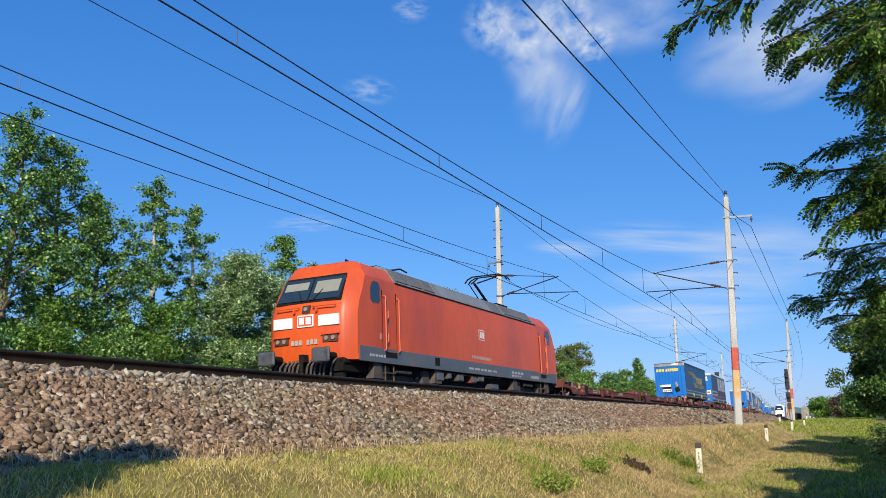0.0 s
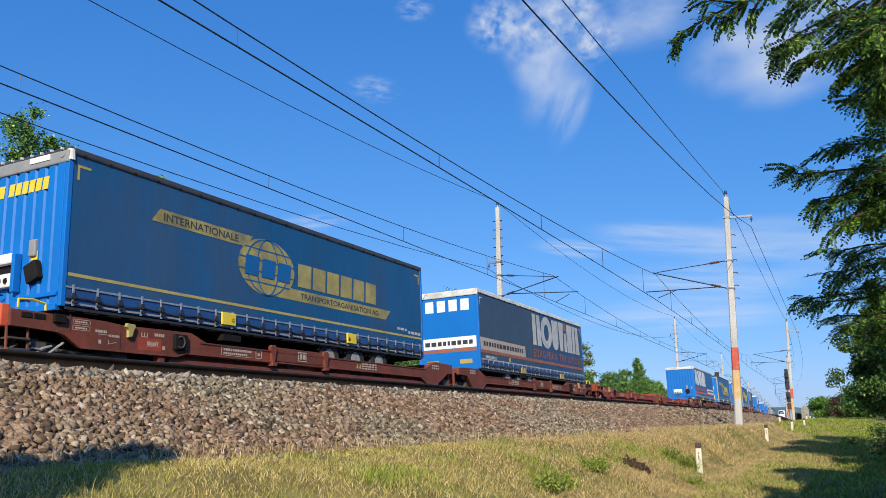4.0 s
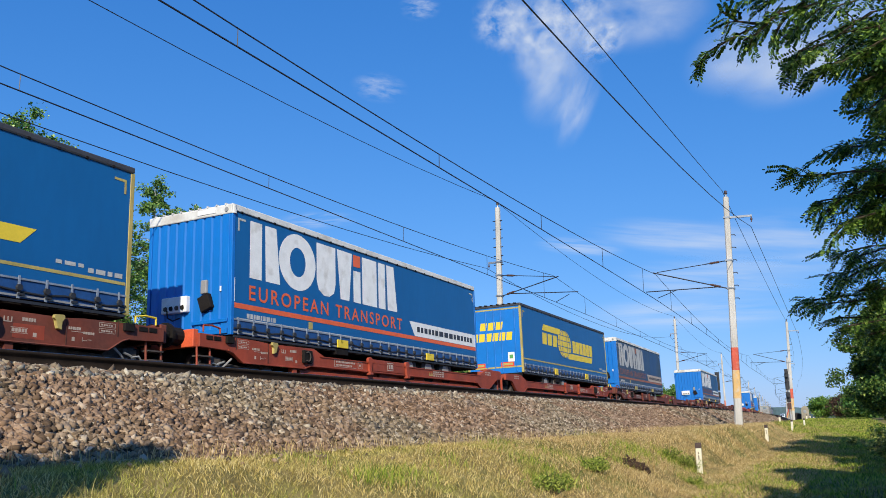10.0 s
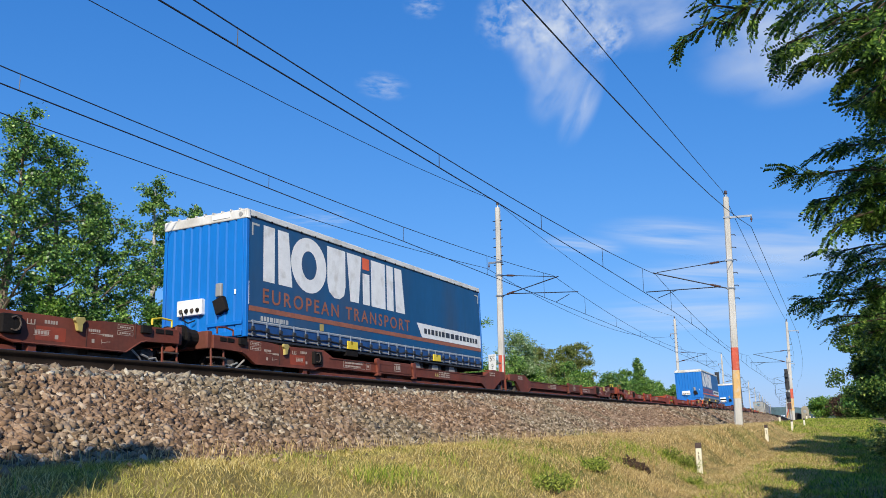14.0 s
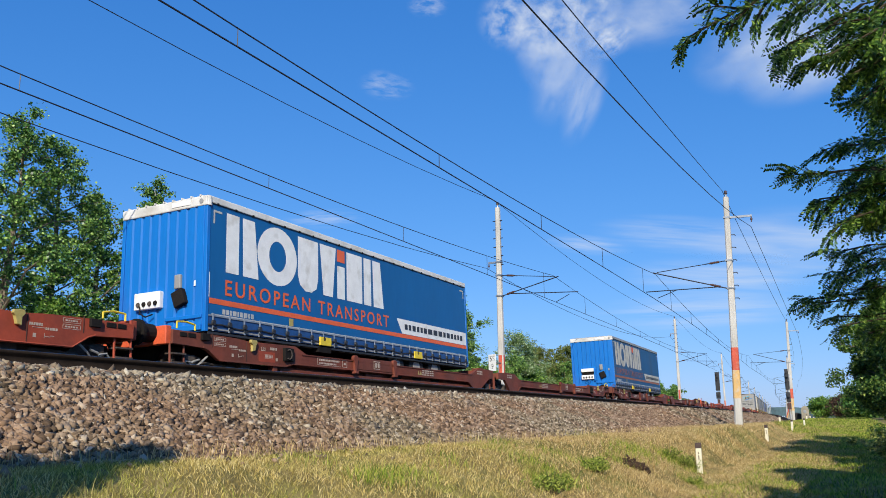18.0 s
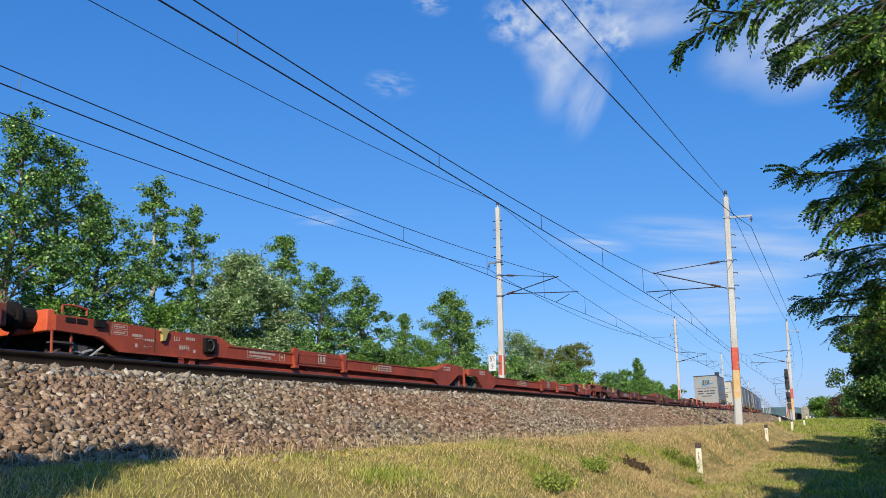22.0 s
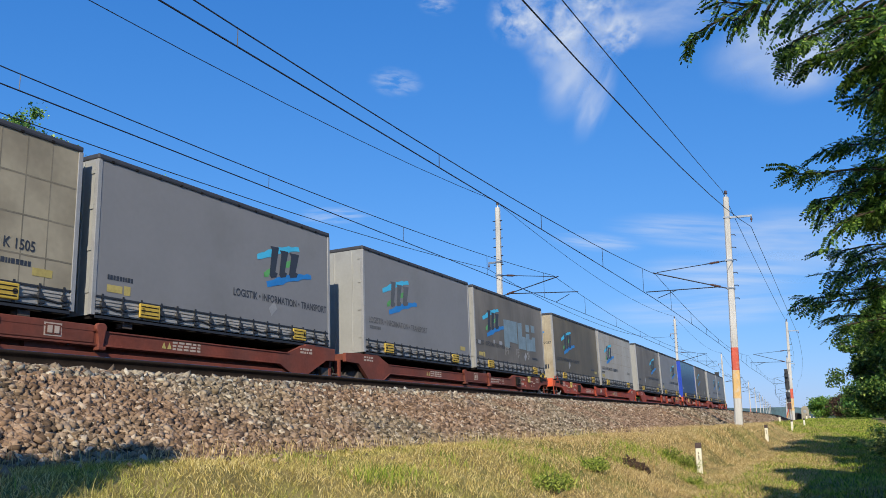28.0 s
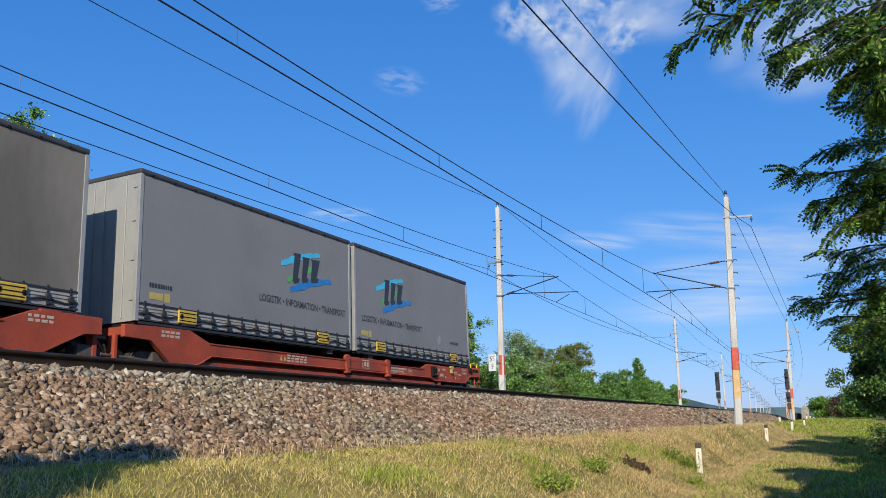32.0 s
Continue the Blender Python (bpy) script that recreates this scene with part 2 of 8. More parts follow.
def prism(bm, pts, axis, a, b, bevel=0.0):
    """A polygon drawn in the two other axes, drawn out along axis from a to b."""
    def at(q, w):
        return (w, *q) if axis == "x" else (q[0], w, q[1]) if axis == "y" else (*q, w)
    lo = [bm.verts.new(at(q, a)) for q in pts]
    hi = [bm.verts.new(at(q, b)) for q in pts]
    n = len(pts)
    fs = [bm.faces.new(lo), bm.faces.new(hi[::-1])]
    fs += [bm.faces.new((lo[i], hi[i], hi[(i + 1) % n], lo[(i + 1) % n])) for i in range(n)]
    if bevel:
        bmesh.ops.bevel(bm, geom=list({e for f in fs for e in f.edges}), offset=bevel, segments=2, affect="EDGES", profile=0.5)
    return bm


def tube(bm, a, b, r0, r1=None, n=8):
    """A round bar from a to b."""
    a, b = Vector(a), Vector(b)
    r1 = r0 if r1 is None else r1
    q = (b - a).to_track_quat("Z", "Y").to_matrix()
    ra = [bm.verts.new(a + q @ Vector((r0 * math.cos(i * math.tau / n), r0 * math.sin(i * math.tau / n), 0))) for i in range(n)]
    rb = [bm.verts.new(b + q @ Vector((r1 * math.cos(i * math.tau / n), r1 * math.sin(i * math.tau / n), 0))) for i in range(n)]
    bm.faces.new(ra[::-1]), bm.faces.new(rb)
    for i in range(n):
        bm.faces.new((ra[i], ra[(i + 1) % n], rb[(i + 1) % n], rb[i]))
    return bm


def path_tube(bm, pts, r, n=6):
    for a, b in zip(pts, pts[1:]):
        tube(bm, a, b, r, r, n)
    return bm


def flat(bm, pts, where, lift):
    """A thin plate with the outline pts on a vehicle's near side (x, z at y = lift) or on its front (-y, z at x = lift)."""
    th = 0.002
    if where == "side":
        return prism(bm, pts, "y", lift - th, lift)
    return prism(bm, [(-q[0], q[1]) for q in pts], "x", lift - th, lift)


def rect(x0, x1, z0, z1, slant=0.0):
    return [(x0, z0), (x1, z0), (x1 + slant, z1), (x0 + slant, z1)]


def ellipse(cx, cz, rx, rz, n=28):
    return [(cx + rx * math.cos(i * math.tau / n), cz + rz * math.sin(i * math.tau / n)) for i in range(n)]


TEXT_CACHE = {}


def text_shape(words, gap):
    """Flat outline of the words in the built-in font: points and faces."""
    if (words, gap) not in TEXT_CACHE:
        cu = bpy.data.curves.new("words", "FONT")
        cu.body, cu.size, cu.resolution_u, cu.offset, cu.space_character = words, 1.0, 3, 0.014, gap
        ob = bpy.data.objects.new("words", cu)
        scene.collection.objects.link(ob)
        me = bpy.data.meshes.new_from_object(ob.evaluated_get(bpy.context.evaluated_depsgraph_get()))
        co = np.empty(len(me.vertices) * 3, np.float32)
        me.vertices.foreach_get("co", co)
        TEXT_CACHE[words, gap] = (co.reshape(-1, 3), [tuple(q.vertices) for q in me.polygons])
        bpy.data.objects.remove(ob)
        bpy.data.curves.remove(cu)
        bpy.data.meshes.remove(me)
    return TEXT_CACHE[words, gap]


def two_words(first, second, width, height, x, z, where, lift, material, parent, gap):
    """Two words in one line, a part each."""
    wide = [float(np.ptp(text_shape(w, gap)[0][:, 0])) for w in (first, second, first + " " + second)]
    k = width / wide[2]
    writing(first, wide[0] * k, height, x, z, where, lift, material, parent, gap=gap)
    writing(second, wide[1] * k, height, x + width - wide[1] * k, z, where, lift, material, parent, gap=gap)


def writing(words, width, height, x, z, where, lift, material, parent, name="lettering", gap=1.0):
    """Words in the built-in font, fitted into width by height; (x, z) is the lower left corner as one reads it."""
    co, polys = text_shape(words, gap)
    lo, hi = co.min(0), co.max(0)
    u = (co[:, 0] - lo[0]) / (hi[0] - lo[0]) * width + x
    w = (co[:, 1] - lo[1]) / (hi[1] - lo[1]) * height + z
    f = np.full(len(u), lift - 0.004)
    vs = np.stack((u, f, w), 1) if where == "side" else np.stack((f, -u, w), 1)
    me = bpy.data.meshes.new(name)
    me.from_pydata(vs.tolist(), [], polys)
    me.materials.append(material)
    ob = new(name, me)
    ob.parent = parent
    return ob


FINE = ("address_bar", "small_mark", "number_bar", "writing_bar", "load_table", "white_label")


def plates(name, shapes, where, lift, material, parent, label="", whole=False):
    """Thin plates of one marking: a part each, or one joined part for fine print and for strokes of one sign."""
    if whole or len(shapes) == 1 or name in FINE:
        bm = bmesh.new()
        for q in shapes:
            flat(bm, q, where, lift)
        ob = part(name, bm, material, parent, label)
        return tagged(ob, label, kind="stuff") if len(shapes) > 1 and not whole else ob
    return [part(name, flat(bmesh.new(), q, where, lift), material, parent, label) for q in shapes][0]


def bars(x, z, width, height, n, seed):
    """Unreadable writing: n plain bars in a row."""
    r = random.Random(seed)
    ws = [r.uniform(0.6, 1.4) for _ in range(n)]
    k, out, u = width / (sum(ws) + 0.35 * (n - 1)), [], x
    for w in ws:
        out.append(rect(u, u + w * k, z, z + height))
        u += (w + 0.35) * k
    return out


# ---- ground, track bed, rails ----
def smooth(a, b, x):
    t = np.clip((x - a) / (b - a), 0, 1)
    return t * t * (3 - 2 * t)


def rise(s):
    """How far the path beside the line climbs."""
    return 1.3 * smooth(28, 105, s)


def level(o, s):
    """Height of the ground at the offset o and the chainage s."""
    o, s = np.asarray(o, float), np.asarray(s, float)
    bed = RAIL - 0.24
    toe = 1.0 + 0.10 * smooth(15, 60, s)
    path_z = 0.02 + rise(s)
    z = np.full(np.broadcast(o, s).shape, bed)
    z = np.where(o > 6.3, bed + (toe - bed) * np.clip((o - 6.3) / 1.7, 0, 1), z)
    z = np.where(o > 8.0, toe + (path_z - toe) * smooth(8.4 + 0.5 * smooth(12, 25, s), 12.0 - 1.7 * smooth(10, 22, s), o), z)
    z = np.where(o > 16.0, path_z + 0.5 * smooth(16, 22, o), z)
    z = np.where(o < -2.1, bed - 1.1 * np.clip((-2.1 - o) / 2.0, 0, 1), z)
    wob = 0.05 * np.sin(o * 1.7 + s * 0.31) * np.sin(s * 0.63 + o * 0.4) + 0.03 * np.sin(o * 3.1 - s * 1.3)
    return z + wob * (smooth(8.0, 9.0, o) + smooth(4.3, 5.0, -o)) * (1 - smooth(60, 120, s))


def plan(o, s):
    """World x, y of arrays of offsets and chainages."""
    o, s = np.broadcast_arrays(np.asarray(o, float), np.asarray(s, float))
    a = np.minimum(s, ARC)
    th, rest = CURVE * a, s - a
    return TRACK_X - (1 - np.cos(th)) / CURVE - rest * np.sin(th) + o * np.cos(th), np.sin(th) / CURVE + rest * np.cos(th) + o * np.sin(th)


def sheet(name, os_, ss, material, lift=0.0, sunk=0.0):
    O, S = np.meshgrid(os_, ss)
    X, Y = plan(O, S)
    Z = level(O, S) + lift - sunk * ((O > -4.3) & (O < 8.1))
    n, m = len(os_), len(ss)
    i = np.arange((m - 1) * n).reshape(m - 1, n)[:, :-1].ravel()
    return raw_mesh(name, np.stack((X, Y, Z), -1).reshape(-1, 3), np.stack((i, i + 1, i + n + 1, i + n), 1), material, smooth=True)


s_lines = np.concatenate((np.arange(-620, -12, 24.0), np.arange(-12, 70, 0.5), np.arange(70, 200, 4.0), np.arange(200, 900, 40.0), [1000, 1400, 2000, 3000, 4200]))
o_lines = np.concatenate(([-2500, -1200, -600, -250, -100, -50], np.arange(-30, -5, 2.5), np.arange(-5, 14.5, 0.35), np.arange(14.5, 30, 1.5), [40, 80, 160, 400, 900, 1800]))
ground = tagged(sheet("ground", o_lines, s_lines, M["soil"], sunk=0.12), "dry grassy soil beside the railway embankment", "ground", kind="structure")
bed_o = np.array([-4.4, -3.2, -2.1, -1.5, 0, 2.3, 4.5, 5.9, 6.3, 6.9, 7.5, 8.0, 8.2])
ballast_bed = tagged(sheet("ballast_bed", bed_o, np.concatenate((np.arange(-600, -60, 10.0), np.arange(-60, 200, 2.0), np.arange(200, 1700, 20.0))), M["ballast_bed"], 0.012), "ballast bed under two tracks, near-black to shade the gaps between stones", "track bed", kind="structure")

rng = np.random.default_rng(5)
CHIP_V = np.array([(x, y, z) for x in (-0.75, 0.75) for y in (-0.75, 0.75) for z in (-0.75, 0.75)])
CHIP_F = np.array([(0, 1, 3), (0, 3, 2), (4, 6, 7), (4, 7, 5), (0, 4, 5), (0, 5, 1), (2, 3, 7), (2, 7, 6), (0, 2, 6), (0, 6, 4), (1, 5, 7), (1, 7, 3)])


def turns(rng, n):
    """n random rotation matrices, most of them near level."""
    q = rng.normal(size=(n, 4)) * (1.0, 0.42, 0.42, 1.0)
    q /= np.linalg.norm(q, axis=1)[:, None]
    w, x, y, z = q.T
    return np.stack((np.stack((1 - 2 * (y * y + z * z), 2 * (x * y - z * w), 2 * (x * z + y * w)), -1), np.stack((2 * (x * y + z * w), 1 - 2 * (x * x + z * z), 2 * (y * z - x * w)), -1), np.stack((2 * (x * z - y * w), 2 * (y * z + x * w), 1 - 2 * (x * x + y * y)), -1)), 1)


def stones(name, o, s, size, sink=0.2, stuff_mat=None, words="loose angular brown and grey ballast stones", category="ballast"):
    n = len(o)
    X, Y = plan(o, s)
    Z = level(o, s) + size * (sink + rng.uniform(-0.40, 0.36, n))
    shape = CHIP_V[None] * (1 + rng.normal(0, 0.27, (n, 8, 3))) * rng.uniform((0.85, 0.60, 0.42), (1.55, 1.10, 0.80), (n, 3))[:, None]
    v = np.einsum("nij,nkj->nki", turns(rng, n), shape) * size[:, None, None] + np.stack((X, Y, Z), -1)[:, None]
    f = CHIP_F[None] + 8 * np.arange(n)[:, None, None]
    return tagged(raw_mesh(name, v.reshape(-1, 3), f.reshape(-1, 3), stuff_mat or M["stones"]), words, category, kind="stuff")


def slope_offsets(n):
    return 5.78 + 2.37 * rng.random(n) ** 0.95


n1 = 52000
s1 = 3.0 + 30.0 * rng.random(n1) ** 1.25
stones("ballast_stones", slope_offsets(n1), s1, rng.uniform(0.020, 0.043, n1) * (1 + 0.008 * s1))
n1 = 6500
s1 = 3.0 + 34.0 * rng.random(n1) ** 1.25
stones("shoulder_stones", 5.72 + 0.75 * rng.random(n1), s1, rng.uniform(0.026, 0.05, n1) * (1 + 0.004 * s1), 0.45, M["shoulder_stones"], "pale grey and buff ballast stones on the shoulder")
n2 = 9000
s2 = 33.0 + 70.0 * rng.random(n2) ** 1.5
stones("ballast_stones", slope_offsets(n2), s2, rng.uniform(0.045, 0.09, n2))
n3 = 260
stones("ballast_stones", 8.1 + np.abs(rng.normal(0, 0.35, n3)), rng.uniform(2, 35, n3), rng.uniform(0.02, 0.04, n3), 0.35)

RAIL_SHAPE = [(-0.07, -0.172), (0.07, -0.172), (0.07, -0.160), (0.012, -0.135), (0.012, -0.045), (0.036, -0.035), (0.036, -0.004), (0.028, 0.0), (-0.028, 0.0), (-0.036, -0.004), (-0.036, -0.035), (-0.012, -0.045), (-0.012, -0.135), (-0.07, -0.160)]


def swept(name, shape, offs, ss, material, parent=None):
    """A cross-section led along the line at the offset offs."""
    k, n = len(shape), len(ss)
    v = np.array([along(s, offs + q[0], q[1])[:] for s in ss for q in shape])
    f = [(i * k + j, i * k + (j + 1) % k, (i + 1) * k + (j + 1) % k, (i + 1) * k + j) for i in range(n - 1) for j in range(k)]
    return raw_mesh(name, v, f, material, parent)


rail_s = np.concatenate((np.arange(-600, -60, 12.0), np.arange(-60, 185, 6.0), np.arange(185, 1700, 60.0)))
for track, c in (("far", 0.0), ("near", NEAR)):
    for side in (-0.7535, 0.7535):
        r_ = tagged(swept("rail", RAIL_SHAPE, c + side, rail_s, M["rail"]), "rusty brown steel rail with a worn bright head", "rail", "rails of the line", "structure")
        swept("running_surface", [(-0.026, 0.0005), (0.026, 0.0005), (0.024, 0.0035), (-0.024, 0.0035)], c + side, rail_s, M["rail_top"], r_)
sleeper_bm = boxed(-0.13, 0.13, -1.22, 1.22, -0.20, 0, bevel=0.02)
sleeper_me = None
for track, c in (("far", 0.0), ("near", NEAR)):
    bed_ = thing("sleepers", "weathered concrete sleepers half buried in ballast", "sleepers", "sleepers of the line")
    for i in range(100):
        s = -8 + i * 0.65
        if sleeper_me is None:
            sleeper_me = part("sleeper", sleeper_bm, M["sleeper"], bed_)
            k = sleeper_me
        else:
            k = same("sleeper", sleeper_me, bed_)
        k.matrix_local = stand(s, c, RAIL - 0.185)
# ---- masts and overhead line ----
SPAN, MAST0 = 58.0, 41.4
NEAR_OFF, FAR_OFF = 8.85, -3.2


def contact(off):
    return (5.11, 0.40) if off > 2 else (5.46, 0.0)


def messenger_z(s, off):
    u = (s - MAST0 + SPAN / 2) % SPAN - SPAN / 2
    mid = abs(abs(u) - SPAN / 2)
    return contact(off)[0] + (0.32 + 1.06 * (mid / (SPAN / 2)) ** 2) * (0.955 if off > 2 else 1.0)


def concrete_mast(near, s, detail):
    """A tapered concrete mast with painted bands, bracket, climbing irons and cantilever."""
    off = (NEAR_OFF if s < 120 else NEAR_OFF - 1.3) if near else FAR_OFF
    base = 0.80 if near else RAIL - 0.75
    top = 12.08 if near else 13.15
    m = thing("catenary_mast", "tapered grey concrete mast with red painted band and cantilever", "mast", "masts of the overhead line")
    m.matrix_world = stand(s, off - (0.12 if near else 0), base) @ Matrix.Rotation(radians(1.4 if near else 0.0), 4, "X")
    h = top - base
    w0, w1 = (0.178, 0.125) if near else (0.17, 0.125)

    def half(z):
        return w0 + (w1 - w0) * z / h

    def section(z0, z1, grow=0.0):
        bm = bmesh.new()
        rings = []
        for z in (z0, z1):
            q = half(z) + grow
            c = q * 0.35
            rings.append([bm.verts.new((x, y, z)) for x, y in ((-q + c, -q), (q - c, -q), (q, -q + c), (q, q - c), (q - c, q), (-q + c, q), (-q, q - c), (-q, -q + c))])
        bm.faces.new(rings[0][::-1]), bm.faces.new(rings[1])
        for i in range(8):
            bm.faces.new((rings[0][i], rings[0][(i + 1) % 8], rings[1][(i + 1) % 8], rings[1][i]))
        return bm
    part("shaft", section(0, h), M["concrete"], m)
    if near:
        part("red_band", section(2.85, 3.91, 0.004), M["red_band"], m, "faded red painted band")
        part("ochre_band", section(1.54, 2.84, 0.004), M["ochre_band"], m, "faded ochre painted band")
    else:
        part("red_band", prism(bmesh.new(), [(-0.09, 2.5), (0.09, 2.5), (0.09, 3.55), (-0.09, 3.55)], "x", -half(3) - 0.006, -half(3) + 0.05), M["red_band"], m, "bright red painted field")
        part("red_band", prism(bmesh.new(), [(-0.09, 2.5), (0.09, 2.5), (0.09, 3.55), (-0.09, 3.55)], "y", -half(3) - 0.006, -half(3) + 0.05), M["red_band"], m, "bright red painted field")
    bm = tube(bmesh.new(), (0, 0, h), (0, 0, h + 0.12), 0.05)
    part("top_cap", bm, M["galv"], m)
    part("top_insulator", path_tube(tube(tube(bmesh.new(), (0, 0, h + 0.12), (0, 0, h + 0.34), 0.045), (0, 0, h + 0.18), (0, 0, h + 0.22), 0.09), [(0, 0, h + 0.26), (0, 0, h + 0.30)], 0.085, 8), M["insulator"], m)
    toward = 1.0 if near else -1.0   # +y points to the far side
    if detail:
        for i in range(6):
            z = h - 1.9 - 0.62 * i if near else h - 0.75 - 0.5 * i
            part("climbing_iron", path_tube(bmesh.new(), [(0, -toward * half(z), z), (0, -toward * (half(z) + 0.17), z), (0, -toward * (half(z) + 0.21), z - 0.06)] if near else [(0, -0.26, z), (0, 0.30, z), ], 0.022 if near else 0.026, 5), M["wire"], m)
    # outer bracket with a feeder wire
    zb = (11.05 if near else 10.05 if s < 60 else 11.45) - base
    reach = -toward * (1.15 if near else 0.62)
    bm = boxed(-0.04, 0.04, min(reach, half(zb) * -toward), max(reach, half(zb) * -toward), zb - 0.05, zb + 0.05)
    box(bm, -half(zb) - 0.03, half(zb) + 0.03, -half(zb) - 0.03, half(zb) + 0.03, zb - 0.04, zb + 0.04)
    part("bracket", bm, M["galv"], m)
    part("bracket_insulator", tube(tube(bmesh.new(), (0, reach * 0.97, zb - 0.05), (0, reach * 0.97, zb - 0.30), 0.03), (0, reach * 0.97, zb - 0.14), (0, reach * 0.97, zb - 0.2), 0.06), M["insulator"], m)
    # cantilever: upper tie and diagonal tube meet over the track, a registration arm hangs below
    track = NEAR + 0.40 if near else 0.0
    arm = abs(off - track)
    z_t, z_l = ((1.3 + 7.62, 1.3 + 6.26) if near else (1.3 + 8.0, 1.3 + 6.85))
    z_t, z_l = z_t - base, z_l - base
    z_m = RAIL + messenger_z(MAST0, track) - base
    z_c = RAIL + contact(track)[0] - base
    st = half(z_t)

    def at(f, z):
        return (0.0, toward * (st + f * (arm - st)), z)
    part("tie_rod", tube(tube(bmesh.new(), at(0, z_t), at(0.30, z_t + 0.3 * (z_m - z_t)), 0.025), at(0.3, z_t + 0.3 * (z_m - z_t)), at(1.0, z_m), 0.019), M["wire"], m)
    part("diagonal_tube", tube(bmesh.new(), at(0, z_l), at(1.06, z_m), 0.028), M["wire"], m)
    part("arm_tube", tube(bmesh.new(), at(0.12, z_l + 0.10), at(1.17 if near else 1.40, z_c + (0.36 if near else 0.47)), 0.024), M["wire"], m)
    part("steady_arm", tube(bmesh.new(), at(0.72 if near else 1.24, z_c + 0.38), at(1.0, z_c + 0.02), 0.018), M["wire"], m)
    for z in (z_t, z_l):
        f = 0.10
        z2 = z + f * (z_m - z)
        bm = bmesh.new()
        for j in range(7):
            tube(bm, at(f + 0.018 * j, z2 + 0.018 * j * (z_m - z)), at(f + 0.018 * j + 0.012, z2 + (0.018 * j + 0.012) * (z_m - z)), 0.06)
        tube(bm, at(f, z2), at(f + 0.14, z2 + 0.14 * (z_m - z)), 0.045)
        part("rod_insulator", bm, M["insulator"], m)
        part("clamp", boxed(-half(z) - 0.035, half(z) + 0.035, -half(z) - 0.035, half(z) + 0.035, z - 0.04, z + 0.04), M["galv"], m)
    return m


masts = {}
for i in range(-1, 12):
    for near in (True, False):
        masts[near, i] = concrete_mast(near, MAST0 + SPAN * i + (0 if near else 0.4), i < 2)

# kilometre board on the far mast
km = thing("kilometre_sign", "white kilometre board with black figures on the mast", "sign")
km.matrix_world = stand(MAST0 + 0.4, FAR_OFF, RAIL - 0.75) @ Matrix.Rotation(radians(-22), 4, "Z")
part("board", boxed(-0.24, -0.215, 0.20, 0.75, 2.72, 3.62, bevel=0.008), M["sign_white"], km)
part("arm", boxed(-0.21, -0.17, -0.1, 0.6, 3.1, 3.16), M["galv"], km)
writing("55", 0.38, 0.30, -0.66, 3.24, "end", -0.236, M["black"], km, "figures")
writing("9", 0.19, 0.30, -0.56, 2.82, "end", -0.236, M["black"], km, "figures")


def wire(name, pts, r, label, material=None):
    bm = bmesh.new()
    n = 5
    rings = []
    for i, q in enumerate(pts):
        d = (pts[min(i + 1, len(pts) - 1)] - pts[max(i - 1, 0)]).to_track_quat("Z", "Y").to_matrix()
        rings.append([bm.verts.new(q + d @ Vector((r * math.cos(j * math.tau / n), r * math.sin(j * math.tau / n), 0))) for j in range(n)])
    for a, b in zip(rings, rings[1:]):
        for j in range(n):
            bm.faces.new((a[j], a[(j + 1) % n], b[(j + 1) % n], b[j]))
    return tagged(part(name, bm, material or M["wire"]), label, "wire", "overhead wires", "structure")


def stagger(s, off):
    """Sideways zigzag of the near track's wires past the first mast."""
    if off < 2:
        return 0.0
    u = max(0.0, s - MAST0) / SPAN
    return 0.40 - 0.70 * abs((u + 1) % 2 - 1)


for off in (0.0, NEAR):
    ss = [MAST0 - SPAN + 2.9 * i for i in range(20 * 8 + 1)]
    wire("contact_wire", [along(s, off + stagger(s, off), contact(off)[0]) for s in ss], 0.015, "thin dark contact wire of the overhead line")
    wire("messenger_wire", [along(s, off + stagger(s, off), messenger_z(s, off)) for s in ss], 0.013, "thin dark messenger wire of the overhead line")
    droppers = thing("droppers", "thin vertical dropper wires between contact and messenger wire", "dropper wires")
    for i in range(46):
        s = -12.1 + 7.21 * i if off > 2 else -13 + 7.55 * i
        part("dropper", tube(bmesh.new(), along(s, off + stagger(s, off), contact(off)[0]), along(s, off + stagger(s, off), messenger_z(s, off)), 0.010, n=4), M["wire"], droppers)


def sagging(name, off, z_here, z_on, fall, sag, r, label):
    """A wire from mast to mast: before the first mast it falls away by fall[0] per metre less fall[1] per square metre."""
    pts = []
    for i in range(-1, 9):
        for j in range(12):
            f = j / 12
            s = MAST0 + SPAN * (i + f)
            if i < 0:
                d = MAST0 - s
                z = z_here - fall[0] * d + fall[1] * d * d
            else:
                a, b = (z_here if i == 0 else z_on), z_on
                z = a + (b - a) * f - 4 * sag * f * (1 - f)
            pts.append(along(s, off, z - RAIL))
    wire(name, pts, r, label)


sagging("earth_wire", NEAR_OFF, 12.45, 12.45, (0.105, 0.0006), 0.7, 0.014, "dark earth wire strung over the near mast tops")
sagging("feeder_wire", NEAR_OFF + 1.2, 10.48, 10.48, (0.160, 0.0016), 0.55, 0.014, "dark feeder wire hung from mast brackets")
sagging("earth_wire", FAR_OFF, 13.48, 13.48, (0.0897, 0.00155), 1.13, 0.014, "dark earth wire strung over the far mast tops")
sagging("feeder_wire", FAR_OFF - 0.6, 9.70, 11.10, (0.0745, 0.00128), 1.30, 0.014, "dark feeder wire hung from mast brackets")

